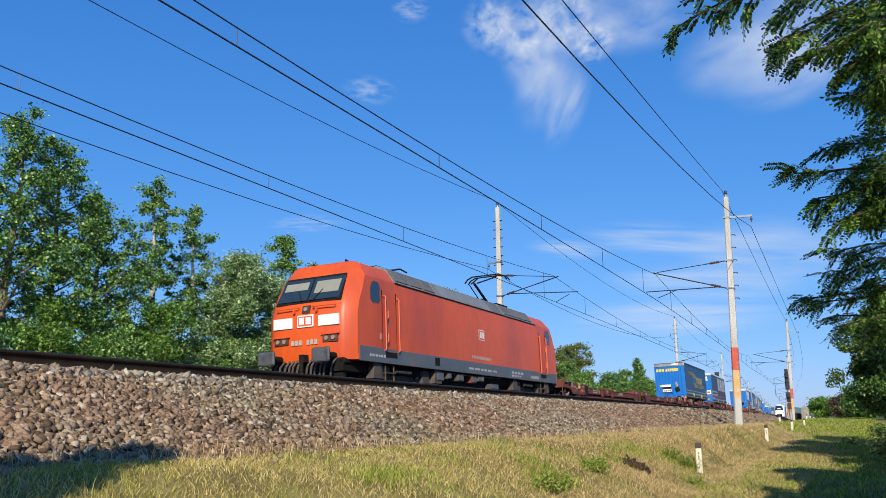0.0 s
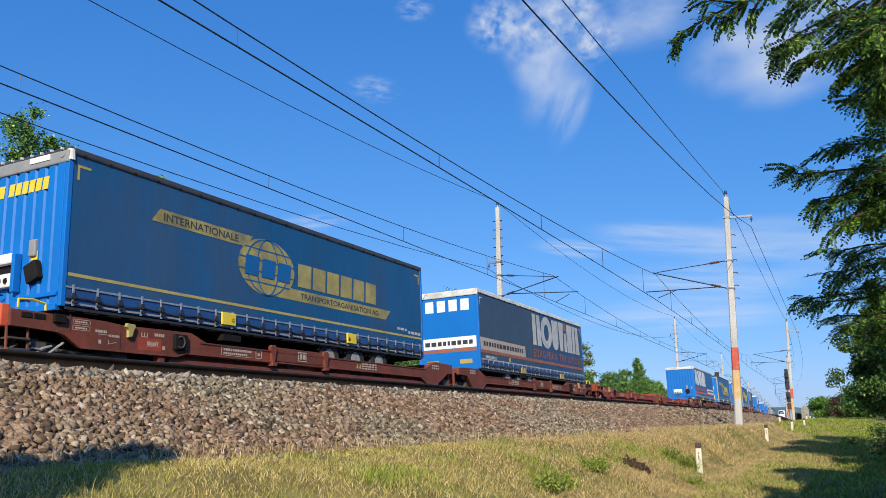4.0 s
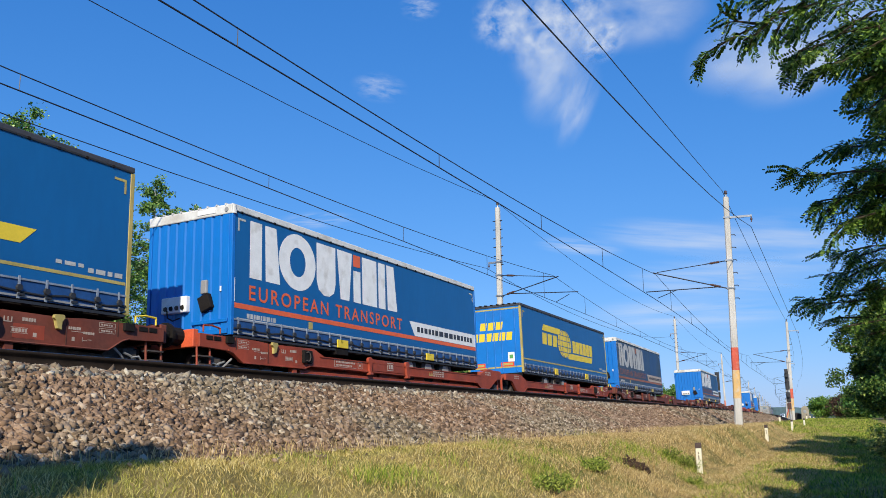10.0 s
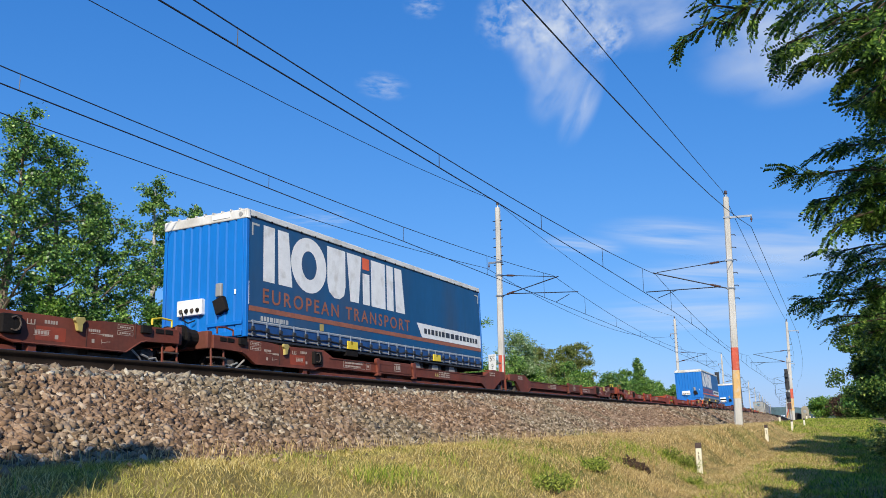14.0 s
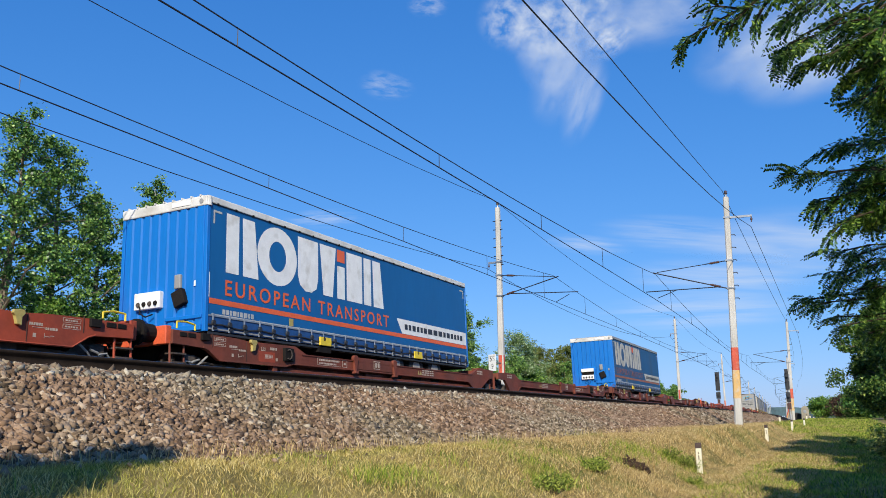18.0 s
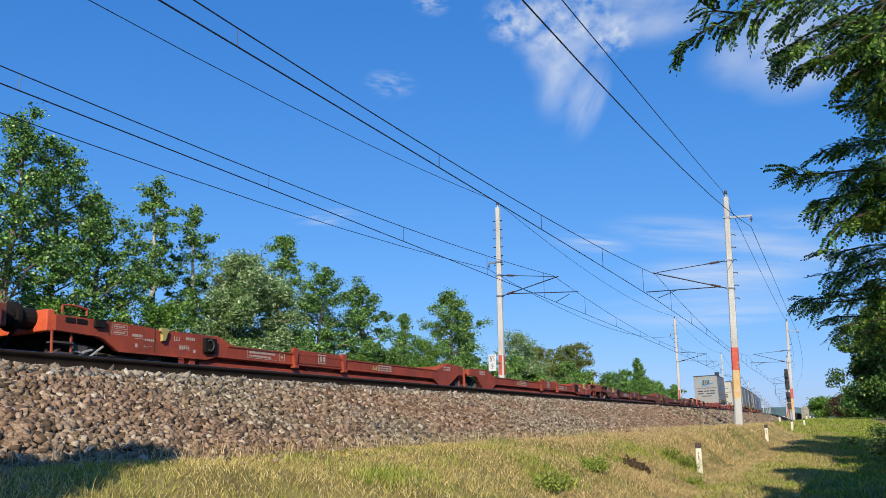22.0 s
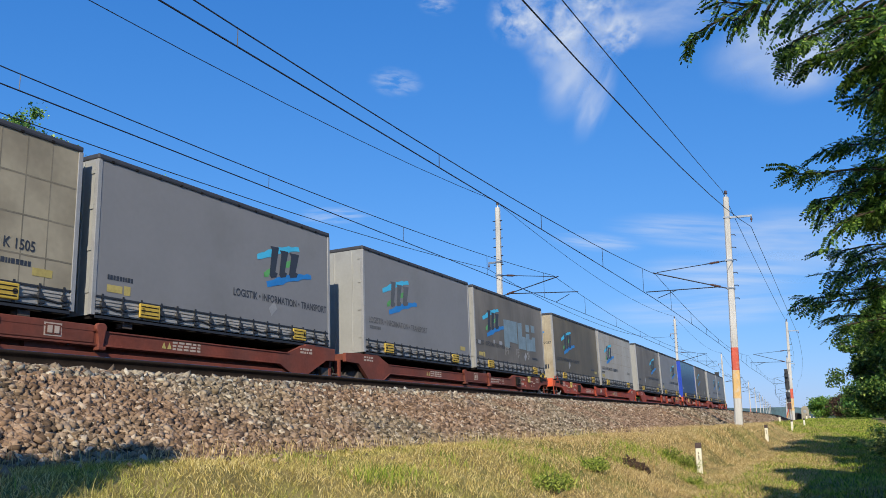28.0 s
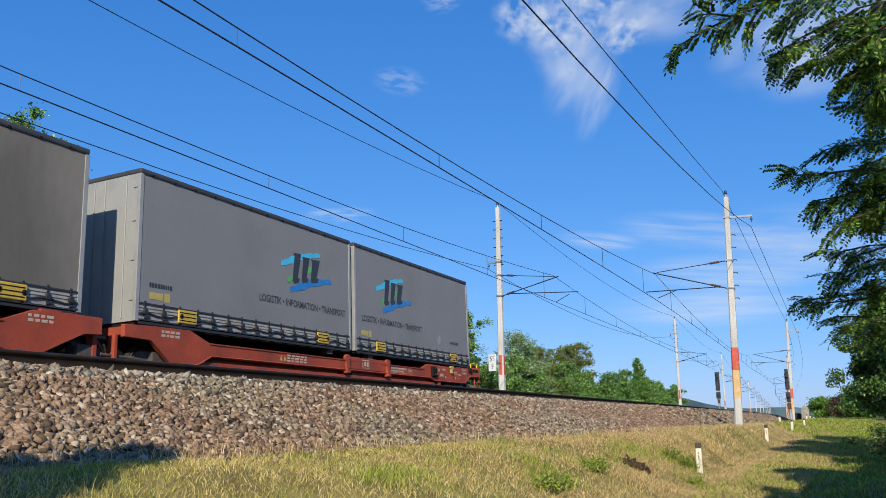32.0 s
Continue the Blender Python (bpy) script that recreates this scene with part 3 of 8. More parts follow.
# light signals at the second and third masts
def light_signal(s, off, base, z0, long, wide):
    g = thing("light_signal", "black light signal with hooded lamps on a grey post", "signal", "light signals")
    g.matrix_world = stand(s, off, base)
    part("post", tube(bmesh.new(), (0, 0, 0), (0, 0, z0 + 2.6), 0.08), M["galv"], g)
    part("head", boxed(-0.12, 0.10, -wide, wide, z0 + 1.1 - long, z0 + 2.7, bevel=0.03), M["black"], g)
    part("lower_head", boxed(-0.12, 0.10, -wide, wide, z0 - 0.2 - long, z0 + 0.85 - long, bevel=0.03), M["black"], g)
    for k, z in enumerate((z0 + 2.35, z0 + 1.9, z0 + 1.45, z0 + 0.4 - long)):
        part("hood", tube(bmesh.new(), (-0.12, 0.07 * (-1) ** k, z), (-0.42, 0.07 * (-1) ** k, z), 0.12, 0.11, 10), M["black"], g)
    part("plate", boxed(-0.14, -0.12, -0.2, 0.2, z0 - 0.95 - long, z0 - 0.3 - long), M["insulator"], g)
    part("ladder", path_tube(bmesh.new(), [(0.25, -0.2, 0), (0.25, -0.2, z0 + 2.2), (0.25, 0.2, z0 + 2.2), (0.25, 0.2, 0)], 0.025), M["galv"], g)
    return g


light_signal(MAST0 + SPAN - 3.0, NEAR_OFF - 0.3, 1.1, 2.9, 0.6, 0.18)
light_signal(MAST0 + 2 * SPAN - 13.4, FAR_OFF + 0.1, RAIL - 0.7, 5.1, 1.4, 0.34)

# marker posts along the path
MARKERS = [(20.8, 10.14, 0.63), (41.5, 9.9, 0.63), (60.6, 10.04, 0.63), (72.0, 10.44, 0.55), (97.4, 10.12, 0.55), (119.0, 10.3, 0.55), (140.0, 10.8, 0.5), (66.2, 8.99, 0.55)]
for s, o, h in MARKERS:
    g = float(level(o, s))
    pst = thing("marker_post", "cream concrete boundary post with a black cap standing in grass", "post", "marker posts")
    pst.matrix_world = stand(s, o, g - 0.04, 0.1 * math.sin(s))
    bm = bmesh.new()
    box(bm, -0.065, 0.065, -0.065, 0.065, -0.1, h, bevel=0.012)
    part("shaft", bm, M["post"], pst)
    part("cap", boxed(-0.07, 0.07, -0.07, 0.07, h, h + 0.13, bevel=0.012), M["post_cap"], pst)
    if s < 60:
        part("figure_bars", prism(prism(bmesh.new(), [(-0.015, h - 0.13), (0.012, h - 0.13), (0.012, h - 0.09), (-0.015, h - 0.09)], "x", -0.071, -0.06), [(-0.012, h - 0.26), (0.010, h - 0.26), (0.010, h - 0.16), (-0.012, h - 0.16)], "x", -0.071, -0.06), M["bark"], pst)
st_ = thing("stone_marker", "rounded grey concrete block beside the path", "stone block")
st_.matrix_world = stand(104.5, 9.9, float(level(9.9, 104.5)) - 0.05)
part("block", prism(bmesh.new(), [(-0.42, -0.2), (0.42, -0.2), (0.40, 1.3), (0.32, 1.52), (0.13, 1.64), (-0.13, 1.64), (-0.32, 1.52), (-0.40, 1.3)], "x", -0.35, 0.35, bevel=0.05), M["old_stone"], st_)
part("plate", boxed(-0.42, -0.40, -0.15, 0.15, 0.9, 1.2), M["galv"], st_)
hut = thing("dark_shed", "low dark wooden shed beside the stone block", "shed")
hut.matrix_world = stand(106, 9.0, float(level(9.0, 106)) - 0.1)
part("wall", boxed(-0.5, 0.5, -0.45, 0.45, 0, 1.0), mat("dark_boards", (0.035, 0.03, 0.027), 0.9, vary=0.3, scale=5), hut)
part("roof", prism(bmesh.new(), [(-0.55, 0.98), (0.55, 0.98), (0.0, 1.2)], "x", -0.6, 0.6), M["black"], hut)

# far hills
hills = bmesh.new()
prev = None
for i in range(60):
    a = radians(-15 + 75 * i / 59)
    r = 3600
    x, y = -r * math.sin(a), r * math.cos(a)
    h = 60 + 35 * math.sin(i * 0.37) + 18 * math.sin(i * 0.9 + 1)
    cur = (hills.verts.new((x, y, -30)), hills.verts.new((x, y, h)), hills.verts.new((x * 1.15, y * 1.15, -30)))
    if prev:
        hills.faces.new((prev[0], cur[0], cur[1], prev[1])), hills.faces.new((prev[1], cur[1], cur[2], prev[2]))
    prev = cur
tagged(part("backdrop", hills, M["hill"]), "low blue-green wooded hills on the horizon", "hills", kind="structure")
# ---- materials of the train ----
T = {
    "red": mat("loco_red", (0.66, 0.092, 0.013), 0.40, vary=0.10, scale=0.8, spots=(0.45, 0.065, 0.025), spot_scale=0.5, spot_amount=0.28, streak=(1, 1, 0.35), spec=0.35),
    "loco_grey": mat("loco_grey", (0.10, 0.115, 0.13), 0.55, vary=0.12, scale=1.5, spots=(0.15, 0.12, 0.10), spot_scale=1.4, spot_amount=0.2),
    "roof_grey": mat("roof_grey", (0.19, 0.20, 0.205), 0.6, vary=0.12, scale=1.2, spots=(0.16, 0.14, 0.13), spot_scale=1.3, spot_amount=0.3),
    "roof_dark": mat("roof_vent", (0.13, 0.125, 0.12), 0.7, vary=0.2, scale=2),
    "under": mat("underframe", (0.013, 0.011, 0.010), 0.85, vary=0.3, scale=3, bump=0.3, spec=0.15),
    "bogie": mat("bogie_frame", (0.075, 0.060, 0.050), 0.85, vary=0.3, scale=4, spots=(0.08, 0.05, 0.034), spot_scale=3, spot_amount=0.3),
    "wheel": mat("wheel_steel", (0.045, 0.034, 0.028), 0.7, 0.2, vary=0.2, scale=5),
    "white": mat("white_marking", (0.78, 0.77, 0.74), 0.55, vary=0.06, scale=4, spots=(0.55, 0.52, 0.46), spot_scale=2.5, spot_amount=0.12),
    "grey_marking": mat("faded_marking", (0.46, 0.45, 0.42), 0.65, vary=0.12, scale=4, spots=(0.33, 0.34, 0.34), spot_scale=1.2, spot_amount=0.35),
    "dusty_white": mat("dusty_white_marking", (0.50, 0.47, 0.40), 0.65, vary=0.12, scale=3, spots=(0.36, 0.34, 0.29), spot_scale=1.4, spot_amount=0.3),
    "cream": mat("cream_marking", (0.44, 0.345, 0.27), 0.6, vary=0.1, scale=4),
    "orange": mat("orange_marking", (0.72, 0.12, 0.035), 0.55, vary=0.08, scale=3),
    "dull_orange": mat("dull_orange_marking", (0.30, 0.105, 0.06), 0.65, vary=0.15, scale=3),
    "yellow": mat("yellow_marking", (0.76, 0.55, 0.035), 0.55, vary=0.06, scale=3),
    "strap_yellow": mat("yellow_strap_paint", (0.50, 0.33, 0.04), 0.55, vary=0.12, scale=6),
    "faded_yellow": mat("faded_yellow_marking", (0.34, 0.275, 0.085), 0.65, vary=0.2, scale=2, spots=(0.16, 0.15, 0.09), spot_scale=1.2, spot_amount=0.4),
    "dull_yellow": mat("dull_yellow_marking", (0.42, 0.33, 0.10), 0.6, vary=0.15, scale=2),
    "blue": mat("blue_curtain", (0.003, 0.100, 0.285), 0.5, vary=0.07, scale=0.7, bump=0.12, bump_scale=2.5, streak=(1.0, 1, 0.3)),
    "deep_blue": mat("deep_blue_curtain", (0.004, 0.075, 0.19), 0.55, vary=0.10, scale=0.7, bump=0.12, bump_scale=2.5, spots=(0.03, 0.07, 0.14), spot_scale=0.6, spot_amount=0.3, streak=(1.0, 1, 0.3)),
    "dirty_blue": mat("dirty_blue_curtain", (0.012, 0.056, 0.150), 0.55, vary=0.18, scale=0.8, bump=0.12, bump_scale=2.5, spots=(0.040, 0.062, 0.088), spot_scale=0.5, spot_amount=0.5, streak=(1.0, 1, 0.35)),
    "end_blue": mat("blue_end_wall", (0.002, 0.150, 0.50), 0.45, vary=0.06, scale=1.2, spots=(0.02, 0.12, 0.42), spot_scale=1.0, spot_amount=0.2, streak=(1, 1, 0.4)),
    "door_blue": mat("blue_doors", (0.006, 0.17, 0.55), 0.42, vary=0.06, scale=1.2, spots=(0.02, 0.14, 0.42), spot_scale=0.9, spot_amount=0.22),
    "navy": mat("navy_curtain", (0.008, 0.019, 0.070), 0.42, vary=0.2, scale=0.9, bump=0.15, bump_scale=2, spots=(0.10, 0.20, 0.27), spot_scale=1.3, spot_amount=0.85, streak=(3.0, 1, 0.10), chalk=(2.75, 3.9)),
    "navy_end": mat("navy_end_wall", (0.015, 0.055, 0.40), 0.45, vary=0.06, scale=1.2),
    "rim": mat("white_roof_rim", (0.66, 0.65, 0.61), 0.6, vary=0.08, scale=2, spots=(0.45, 0.42, 0.36), spot_scale=1.4, spot_amount=0.3),
    "dark_rim": mat("dark_roof_rim", (0.045, 0.045, 0.05), 0.6, vary=0.2, scale=2),
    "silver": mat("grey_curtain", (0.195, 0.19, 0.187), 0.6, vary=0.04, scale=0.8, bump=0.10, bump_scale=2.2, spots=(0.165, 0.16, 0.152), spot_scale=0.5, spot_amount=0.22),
    "silver_dirty": mat("stained_grey_curtain", (0.195, 0.172, 0.14), 0.65, vary=0.1, scale=0.8, bump=0.1, bump_scale=2.2, spots=(0.105, 0.092, 0.075), spot_scale=0.5, spot_amount=0.4, streak=(1, 1, 0.4)),
    "olive_dirty": mat("brown_stained_curtain", (0.155, 0.126, 0.080), 0.65, vary=0.1, scale=0.8, bump=0.1, bump_scale=2.2, spots=(0.085, 0.072, 0.05), spot_scale=0.5, spot_amount=0.4, streak=(1, 1, 0.4)),
    "pale": mat("pale_grey_curtain", (0.355, 0.335, 0.295), 0.65, vary=0.08, scale=0.8, bump=0.1, bump_scale=2.2, spots=(0.30, 0.27, 0.225), spot_scale=0.6, spot_amount=0.35, streak=(1, 1, 0.4)),
    "cream_curtain": mat("cream_curtain", (0.32, 0.275, 0.19), 0.7, vary=0.1, scale=0.9, spots=(0.22, 0.185, 0.125), spot_scale=0.8, spot_amount=0.45),
    "fold": mat("curtain_fold_dirt", (0.185, 0.16, 0.115), 0.8, vary=0.2, scale=2),
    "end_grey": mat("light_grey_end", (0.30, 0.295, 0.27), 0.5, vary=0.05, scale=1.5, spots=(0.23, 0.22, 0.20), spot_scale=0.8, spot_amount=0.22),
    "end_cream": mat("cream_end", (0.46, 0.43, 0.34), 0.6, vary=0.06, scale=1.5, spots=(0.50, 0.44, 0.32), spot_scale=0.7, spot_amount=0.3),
    "end_beige": mat("beige_end_wall", (0.40, 0.34, 0.24), 0.65, vary=0.12, scale=1.2, spots=(0.27, 0.22, 0.14), spot_scale=1.1, spot_amount=0.4),
    "strap": mat("strap", (0.022, 0.023, 0.026), 0.6, vary=0.2, scale=4),
    "strap_web": mat("grey_strap_web", (0.20, 0.235, 0.29), 0.55, vary=0.2, scale=5),
    "blue_strap": mat("blue_lath", (0.015, 0.065, 0.20), 0.5, vary=0.15, scale=4),
    "silver_lath": mat("grey_lath", (0.31, 0.285, 0.25), 0.55, vary=0.2, scale=3),
    "alu": mat("aluminium_edge", (0.27, 0.265, 0.255), 0.5, 0.0, vary=0.1, scale=3),
    "tyre": mat("tyre", (0.022, 0.022, 0.022), 0.85, vary=0.2, scale=6),
    "ink": mat("dark_marking", (0.03, 0.035, 0.045), 0.6, vary=0.1, scale=4),
    "faded_ink": mat("faded_dark_marking", (0.095, 0.095, 0.095), 0.6, vary=0.15, scale=3),
    "sky_swoosh": mat("light_blue_marking", (0.06, 0.42, 0.62), 0.55, vary=0.08, scale=3),
    "sea_swoosh": mat("blue_marking", (0.02, 0.18, 0.46), 0.55, vary=0.08, scale=3),
    "green_mark": mat("green_marking", (0.10, 0.33, 0.09), 0.55, vary=0.1, scale=3),
    "plate_red": mat("red_plate", (0.70, 0.06, 0.03), 0.5, vary=0.05, scale=5),
    "brown_wagon": mat("brown_wagon", (0.186, 0.047, 0.027), 0.7, vary=0.18, scale=1.4, bump=0.15, bump_scale=14, spots=(0.12, 0.042, 0.028), spot_scale=1.1, spot_amount=0.35, spec=0.3),
    "red_wagon": mat("red_wagon", (0.34, 0.060, 0.028), 0.65, vary=0.14, scale=1.4, bump=0.15, bump_scale=14, spots=(0.20, 0.045, 0.026), spot_scale=1.1, spot_amount=0.3, spec=0.3),
    "dark_wagon": mat("dark_wagon", (0.115, 0.043, 0.03), 0.75, vary=0.2, scale=1.4, bump=0.15, bump_scale=14, spots=(0.05, 0.03, 0.026), spot_scale=1.1, spot_amount=0.4, spec=0.3),
    "lever": mat("grey_lever", (0.30, 0.29, 0.27), 0.6, vary=0.25, scale=8),
    "hazard": mat("orange_paint", (0.62, 0.10, 0.035), 0.6, vary=0.15, scale=3),
    "lamp": mat("lamp_glass", (0.30, 0.22, 0.14), 0.15, vary=0.05, scale=3),
    "buffer_steel": mat("buffer_steel", (0.075, 0.078, 0.082), 0.55, vary=0.2, scale=5, spots=(0.03, 0.03, 0.03), spot_scale=4, spot_amount=0.25),
    "blind": mat("sun_blind", (0.24, 0.235, 0.19), 0.8, vary=0.08, scale=3),
}
MOVING = []     # (thing, chainage of its front at the start, length)


def wheelset(parent, x, r, y=0.75):
    for side in (-1, 1):
        w = part("wheel", tube(tube(bmesh.new(), (x, side * (y - 0.07), r), (x, side * (y + 0.06), r), r, n=28), (x, side * y, r), (x, side * (y + 0.20), r), 0.13, n=12), T["wheel"], parent)
        part("hub_disc", tube(bmesh.new(), (x, side * (y + 0.055), r), (x, side * (y + 0.075), r), r * 0.72, n=24), T["bogie"], w)
    part("axle", tube(bmesh.new(), (x, -y, r), (x, y, r), 0.085, n=8), T["under"], parent)


# ---- locomotive ----
def locomotive():
    g = thing("locomotive", "red electric freight locomotive with grey roof and raised pantograph", "locomotive")
    zs = [0.93, 1.30, 2.20, 2.60, 3.00, 3.38, 3.66, 3.80, 3.86]
    xf = [1.02, 0.98, 0.98, 1.08, 1.31, 1.53, 1.71, 1.80, 1.90]
    wf = [1.20, 1.23, 1.23, 1.21, 1.18, 1.12, 1.06, 1.02, 0.96]
    xc = [1.37, 1.33, 1.33, 1.45, 1.66, 1.86, 1.98, 2.08, 2.20]
    ww = [1.47, 1.475, 1.475, 1.47, 1.46, 1.42, 1.22, 1.11, 0.98]
    mid = 10.03
    bm = bmesh.new()
    rings = []
    for z, a, f, c, w in zip(zs, xf, wf, xc, ww):
        half_ring = [(a - 0.03, 0.0), (a - 0.02, f * 0.55), (a + 0.01, f * 0.9), (a + 0.07, f), (c, w), (3.9, w), (9.7, w)]
        half_ring += [(2 * mid - x, y) for x, y in half_ring[-2::-1]]
        ring = [(x, -y) for x, y in half_ring] + [(x, y) for x, y in half_ring[-2:0:-1]]
        rings.append([bm.verts.new((x, y, z)) for x, y in ring])
    for a, b in zip(rings, rings[1:]):
        for i in range(len(a)):
            bm.faces.new((a[i], a[(i + 1) % len(a)], b[(i + 1) % len(a)], b[i]))
    bm.faces.new(rings[0][::-1]), bm.faces.new(rings[-1])
    body = part("body", bm, T["red"], g)
    body.data.polygons.foreach_set("use_smooth", [abs(q.normal.z) < 0.97 and q.area > 0 for q in body.data.polygons])
    body.data.set_sharp_from_angle(angle=radians(24))
    for side in (-1, 1):
        part("skirt", boxed(1.42, 18.64, min(side * 1.44, side * 1.484), max(side * 1.44, side * 1.484), 0.90, 1.33, bevel=0.01), T["loco_grey"], g, "grey lower side band")
        # drip edge under the roof
        part("drip_edge", boxed(3.6, 16.3, min(side * 1.40, side * 1.445), max(side * 1.40, side * 1.445), 3.36, 3.40), T["under"], g)
    roof = [(-1.435, 3.39), (-1.08, 3.90), (-0.82, 4.0), (0.82, 4.0), (1.08, 3.90), (1.435, 3.39)]
    for x0, x1, m_, n_ in ((3.60, 6.60, "roof_grey", "vent_hood"), (6.62, 8.60, "roof_grey", "roof_panel"), (8.62, 11.4, "roof_grey", "roof_panel"), (11.42, 12.6, "roof_dark", "roof_panel"), (12.62, 16.10, "roof_grey", "vent_hood")):
        part(n_, prism(bmesh.new(), roof, "x", x0, x1, bevel=0.015), T[m_], g)
        if n_ == "vent_hood":
            for k in range(3):
                xa = x0 + 0.15 + k * (x1 - x0 - 0.2) / 3
                xb = xa + (x1 - x0) / 3 - 0.18
                for sd in (-1, 1):
                    bm = bmesh.new()
                    q = [(sd * 1.39, 3.47), (sd * 1.12, 3.86)]
                    vs = [bm.verts.new((x, y + sd * 0.018, z + 0.012)) for x in (xa, xb) for y, z in q] + [bm.verts.new((x, y, z)) for x in (xa, xb) for y, z in q]
                    for f in ((0, 1, 3, 2), (4, 6, 7, 5), (0, 2, 6, 4), (1, 5, 7, 3), (0, 4, 5, 1), (2, 3, 7, 6)):
                        bm.faces.new([vs[i] for i in f])
                    part("grille", bm, T["roof_dark"], g)

    def slope_x(z):
        return 1.08 + (z - 2.60) * 0.57 if z > 2.6 else 0.98 + max(0, z - 2.2) * 0.25

    def face_plate(name, y0, y1, z0, z1, m_, lift=0.035, label="", parent=None, inset=0.0):
        """A plate on the sloped front."""
        bm = bmesh.new()
        vs = []
        for d in (lift + 0.035, 0.0):
            for y, z in ((y0, z0), (y1, z0), (y1 - inset, z1), (y0 + inset, z1)):
                vs.append(bm.verts.new((slope_x(z) - d + 0.02 * abs(y) ** 2, y, z + 0.3 * (d if z > 2.6 else 0))))
        for f in ((0, 1, 2, 3), (7, 6, 5, 4), (0, 4, 5, 1), (1, 5, 6, 2), (2, 6, 7, 3), (3, 7, 4, 0)):
            bm.faces.new([vs[i] for i in f])
        return part(name, bm, m_, parent or g, label)
    face_plate("windscreen_surround", -1.10, 1.10, 2.60, 3.42, T["under"], 0.02, "dark windscreen frame", inset=0.08)
    for sd in (-1, 1):
        y0, y1 = (0.03, 1.04) if sd > 0 else (-1.04, -0.03)
        w_ = face_plate("windscreen", y0, y1, 2.66, 3.34, M["glass"], 0.035, "dark front window")
        face_plate("sun_blind", y0 + 0.10, y1 - 0.10, 3.00 if sd > 0 else 2.86, 3.24, T["blind"], 0.042, "pale lowered sun blind", w_)
        part("wiper", tube(bmesh.new(), (slope_x(2.68) - 0.10, sd * 0.2, 2.68), (slope_x(3.0) - 0.10, sd * 0.42, 3.0), 0.012, n=5), T["under"], g)
        face_plate("white_panel", sd * 0.77 - 0.33, sd * 0.77 + 0.33, 1.90, 2.20, T["white"], 0.03, "white warning panel")
        hl = face_plate("headlight", sd * 0.82 - 0.24, sd * 0.82 + 0.24, 1.44, 1.65, T["dark_wagon"], 0.03, "twin headlight in a dark frame")
        for k in (-0.11, 0.11):
            part("lens", tube(bmesh.new(), (0.895, sd * 0.82 + k, 1.54), (0.96, sd * 0.82 + k, 1.54), 0.06, n=14), T["lamp"], hl)
        part("lamp_rim", boxed(0.895, 0.96, sd * 0.82 - 0.29, sd * 0.82 + 0.29, 1.64, 1.665), T["red"], hl)
        part("lamp_hook", boxed(0.88, 0.98, sd * 0.38 - 0.025, sd * 0.38 + 0.025, 2.30, 2.42, bevel=0.01), T["red"], g)
        part("grab_rail", path_tube(bmesh.new(), [(0.98, sd * 0.25, 2.46), (0.91, sd * 0.25, 2.46), (0.91, sd * 0.98, 2.46), (0.98, sd * 0.98, 2.46)], 0.018), T["red"], g)
        bf = part("buffer", tube(bmesh.new(), (0.40, sd * 0.9, 1.03), (1.02, sd * 0.9, 1.03), 0.11, n=12), T["under"], g)
        part("buffer_plate", boxed(0.32, 0.40, sd * 0.9 - 0.29, sd * 0.9 + 0.29, 0.83, 1.23, bevel=0.05), T["buffer_steel"], bf, "dark rectangular buffer head")
        bf2 = part("buffer", tube(bmesh.new(), (18.9, sd * 0.9, 1.03), (19.2, sd * 0.9, 1.03), 0.11, n=12), T["under"], g)
        part("buffer_plate", boxed(19.2, 19.26, sd * 0.9 - 0.29, sd * 0.9 + 0.29, 0.84, 1.22, bevel=0.03), T["bogie"], bf2)
        # cab side windows, doors and handrails at both ends
        for xm in (False, True):
            def X(x):
                return 2 * mid - x if xm else x
            y_ = sd * 1.462
            win = [(X(2.06), 3.00), (X(2.16), 3.20), (X(2.24), 3.25), (X(2.48), 3.25), (X(2.58), 3.16), (X(2.58), 2.72), (X(2.50), 2.62), (X(2.14), 2.62), (X(2.06), 2.72)]
            part("cab_window", prism(bmesh.new(), win, "y", y_ - 0.015 * 1, y_ + 0.015 * 1), M["glass"], g, "rounded side window of the cab")
            for x in (2.79, 3.61):
                part("handrail", path_tube(bmesh.new(), [(X(x), sd * 1.47, 1.26), (X(x), sd * 1.55, 1.30), (X(x), sd * 1.55, 2.86), (X(x), sd * 1.46, 2.90)], 0.022), T["orange"], g)
            part("door_handle", path_tube(bmesh.new(), [(X(2.83), sd * 1.55, 2.5), (X(2.93), sd * 1.55, 2.46), (X(2.93), sd * 1.55, 2.24), (X(2.83), sd * 1.55, 2.2)], 0.018, 5), T["orange"], g)
            part("door_handle", path_tube(bmesh.new(), [(X(2.83), sd * 1.55, 1.8), (X(2.93), sd * 1.55, 1.76), (X(2.93), sd * 1.55, 1.54), (X(2.83), sd * 1.55, 1.5)], 0.018, 5), T["orange"], g)
            bm = bmesh.new()
            for x in (2.71, 3.55):
                box(bm, X(x) - 0.008, X(x) + 0.008, min(sd * 1.46, sd * 1.482), max(sd * 1.46, sd * 1.482), 1.33, 3.05)
            part("door_seam", bm, T["under"], g)
            part("door_step", boxed(min(X(2.86), X(3.54)), max(X(2.86), X(3.54)), min(sd * 1.40, sd * 1.492), max(sd * 1.40, sd * 1.492), 1.08, 1.24), T["under"], g, "dark step recess")
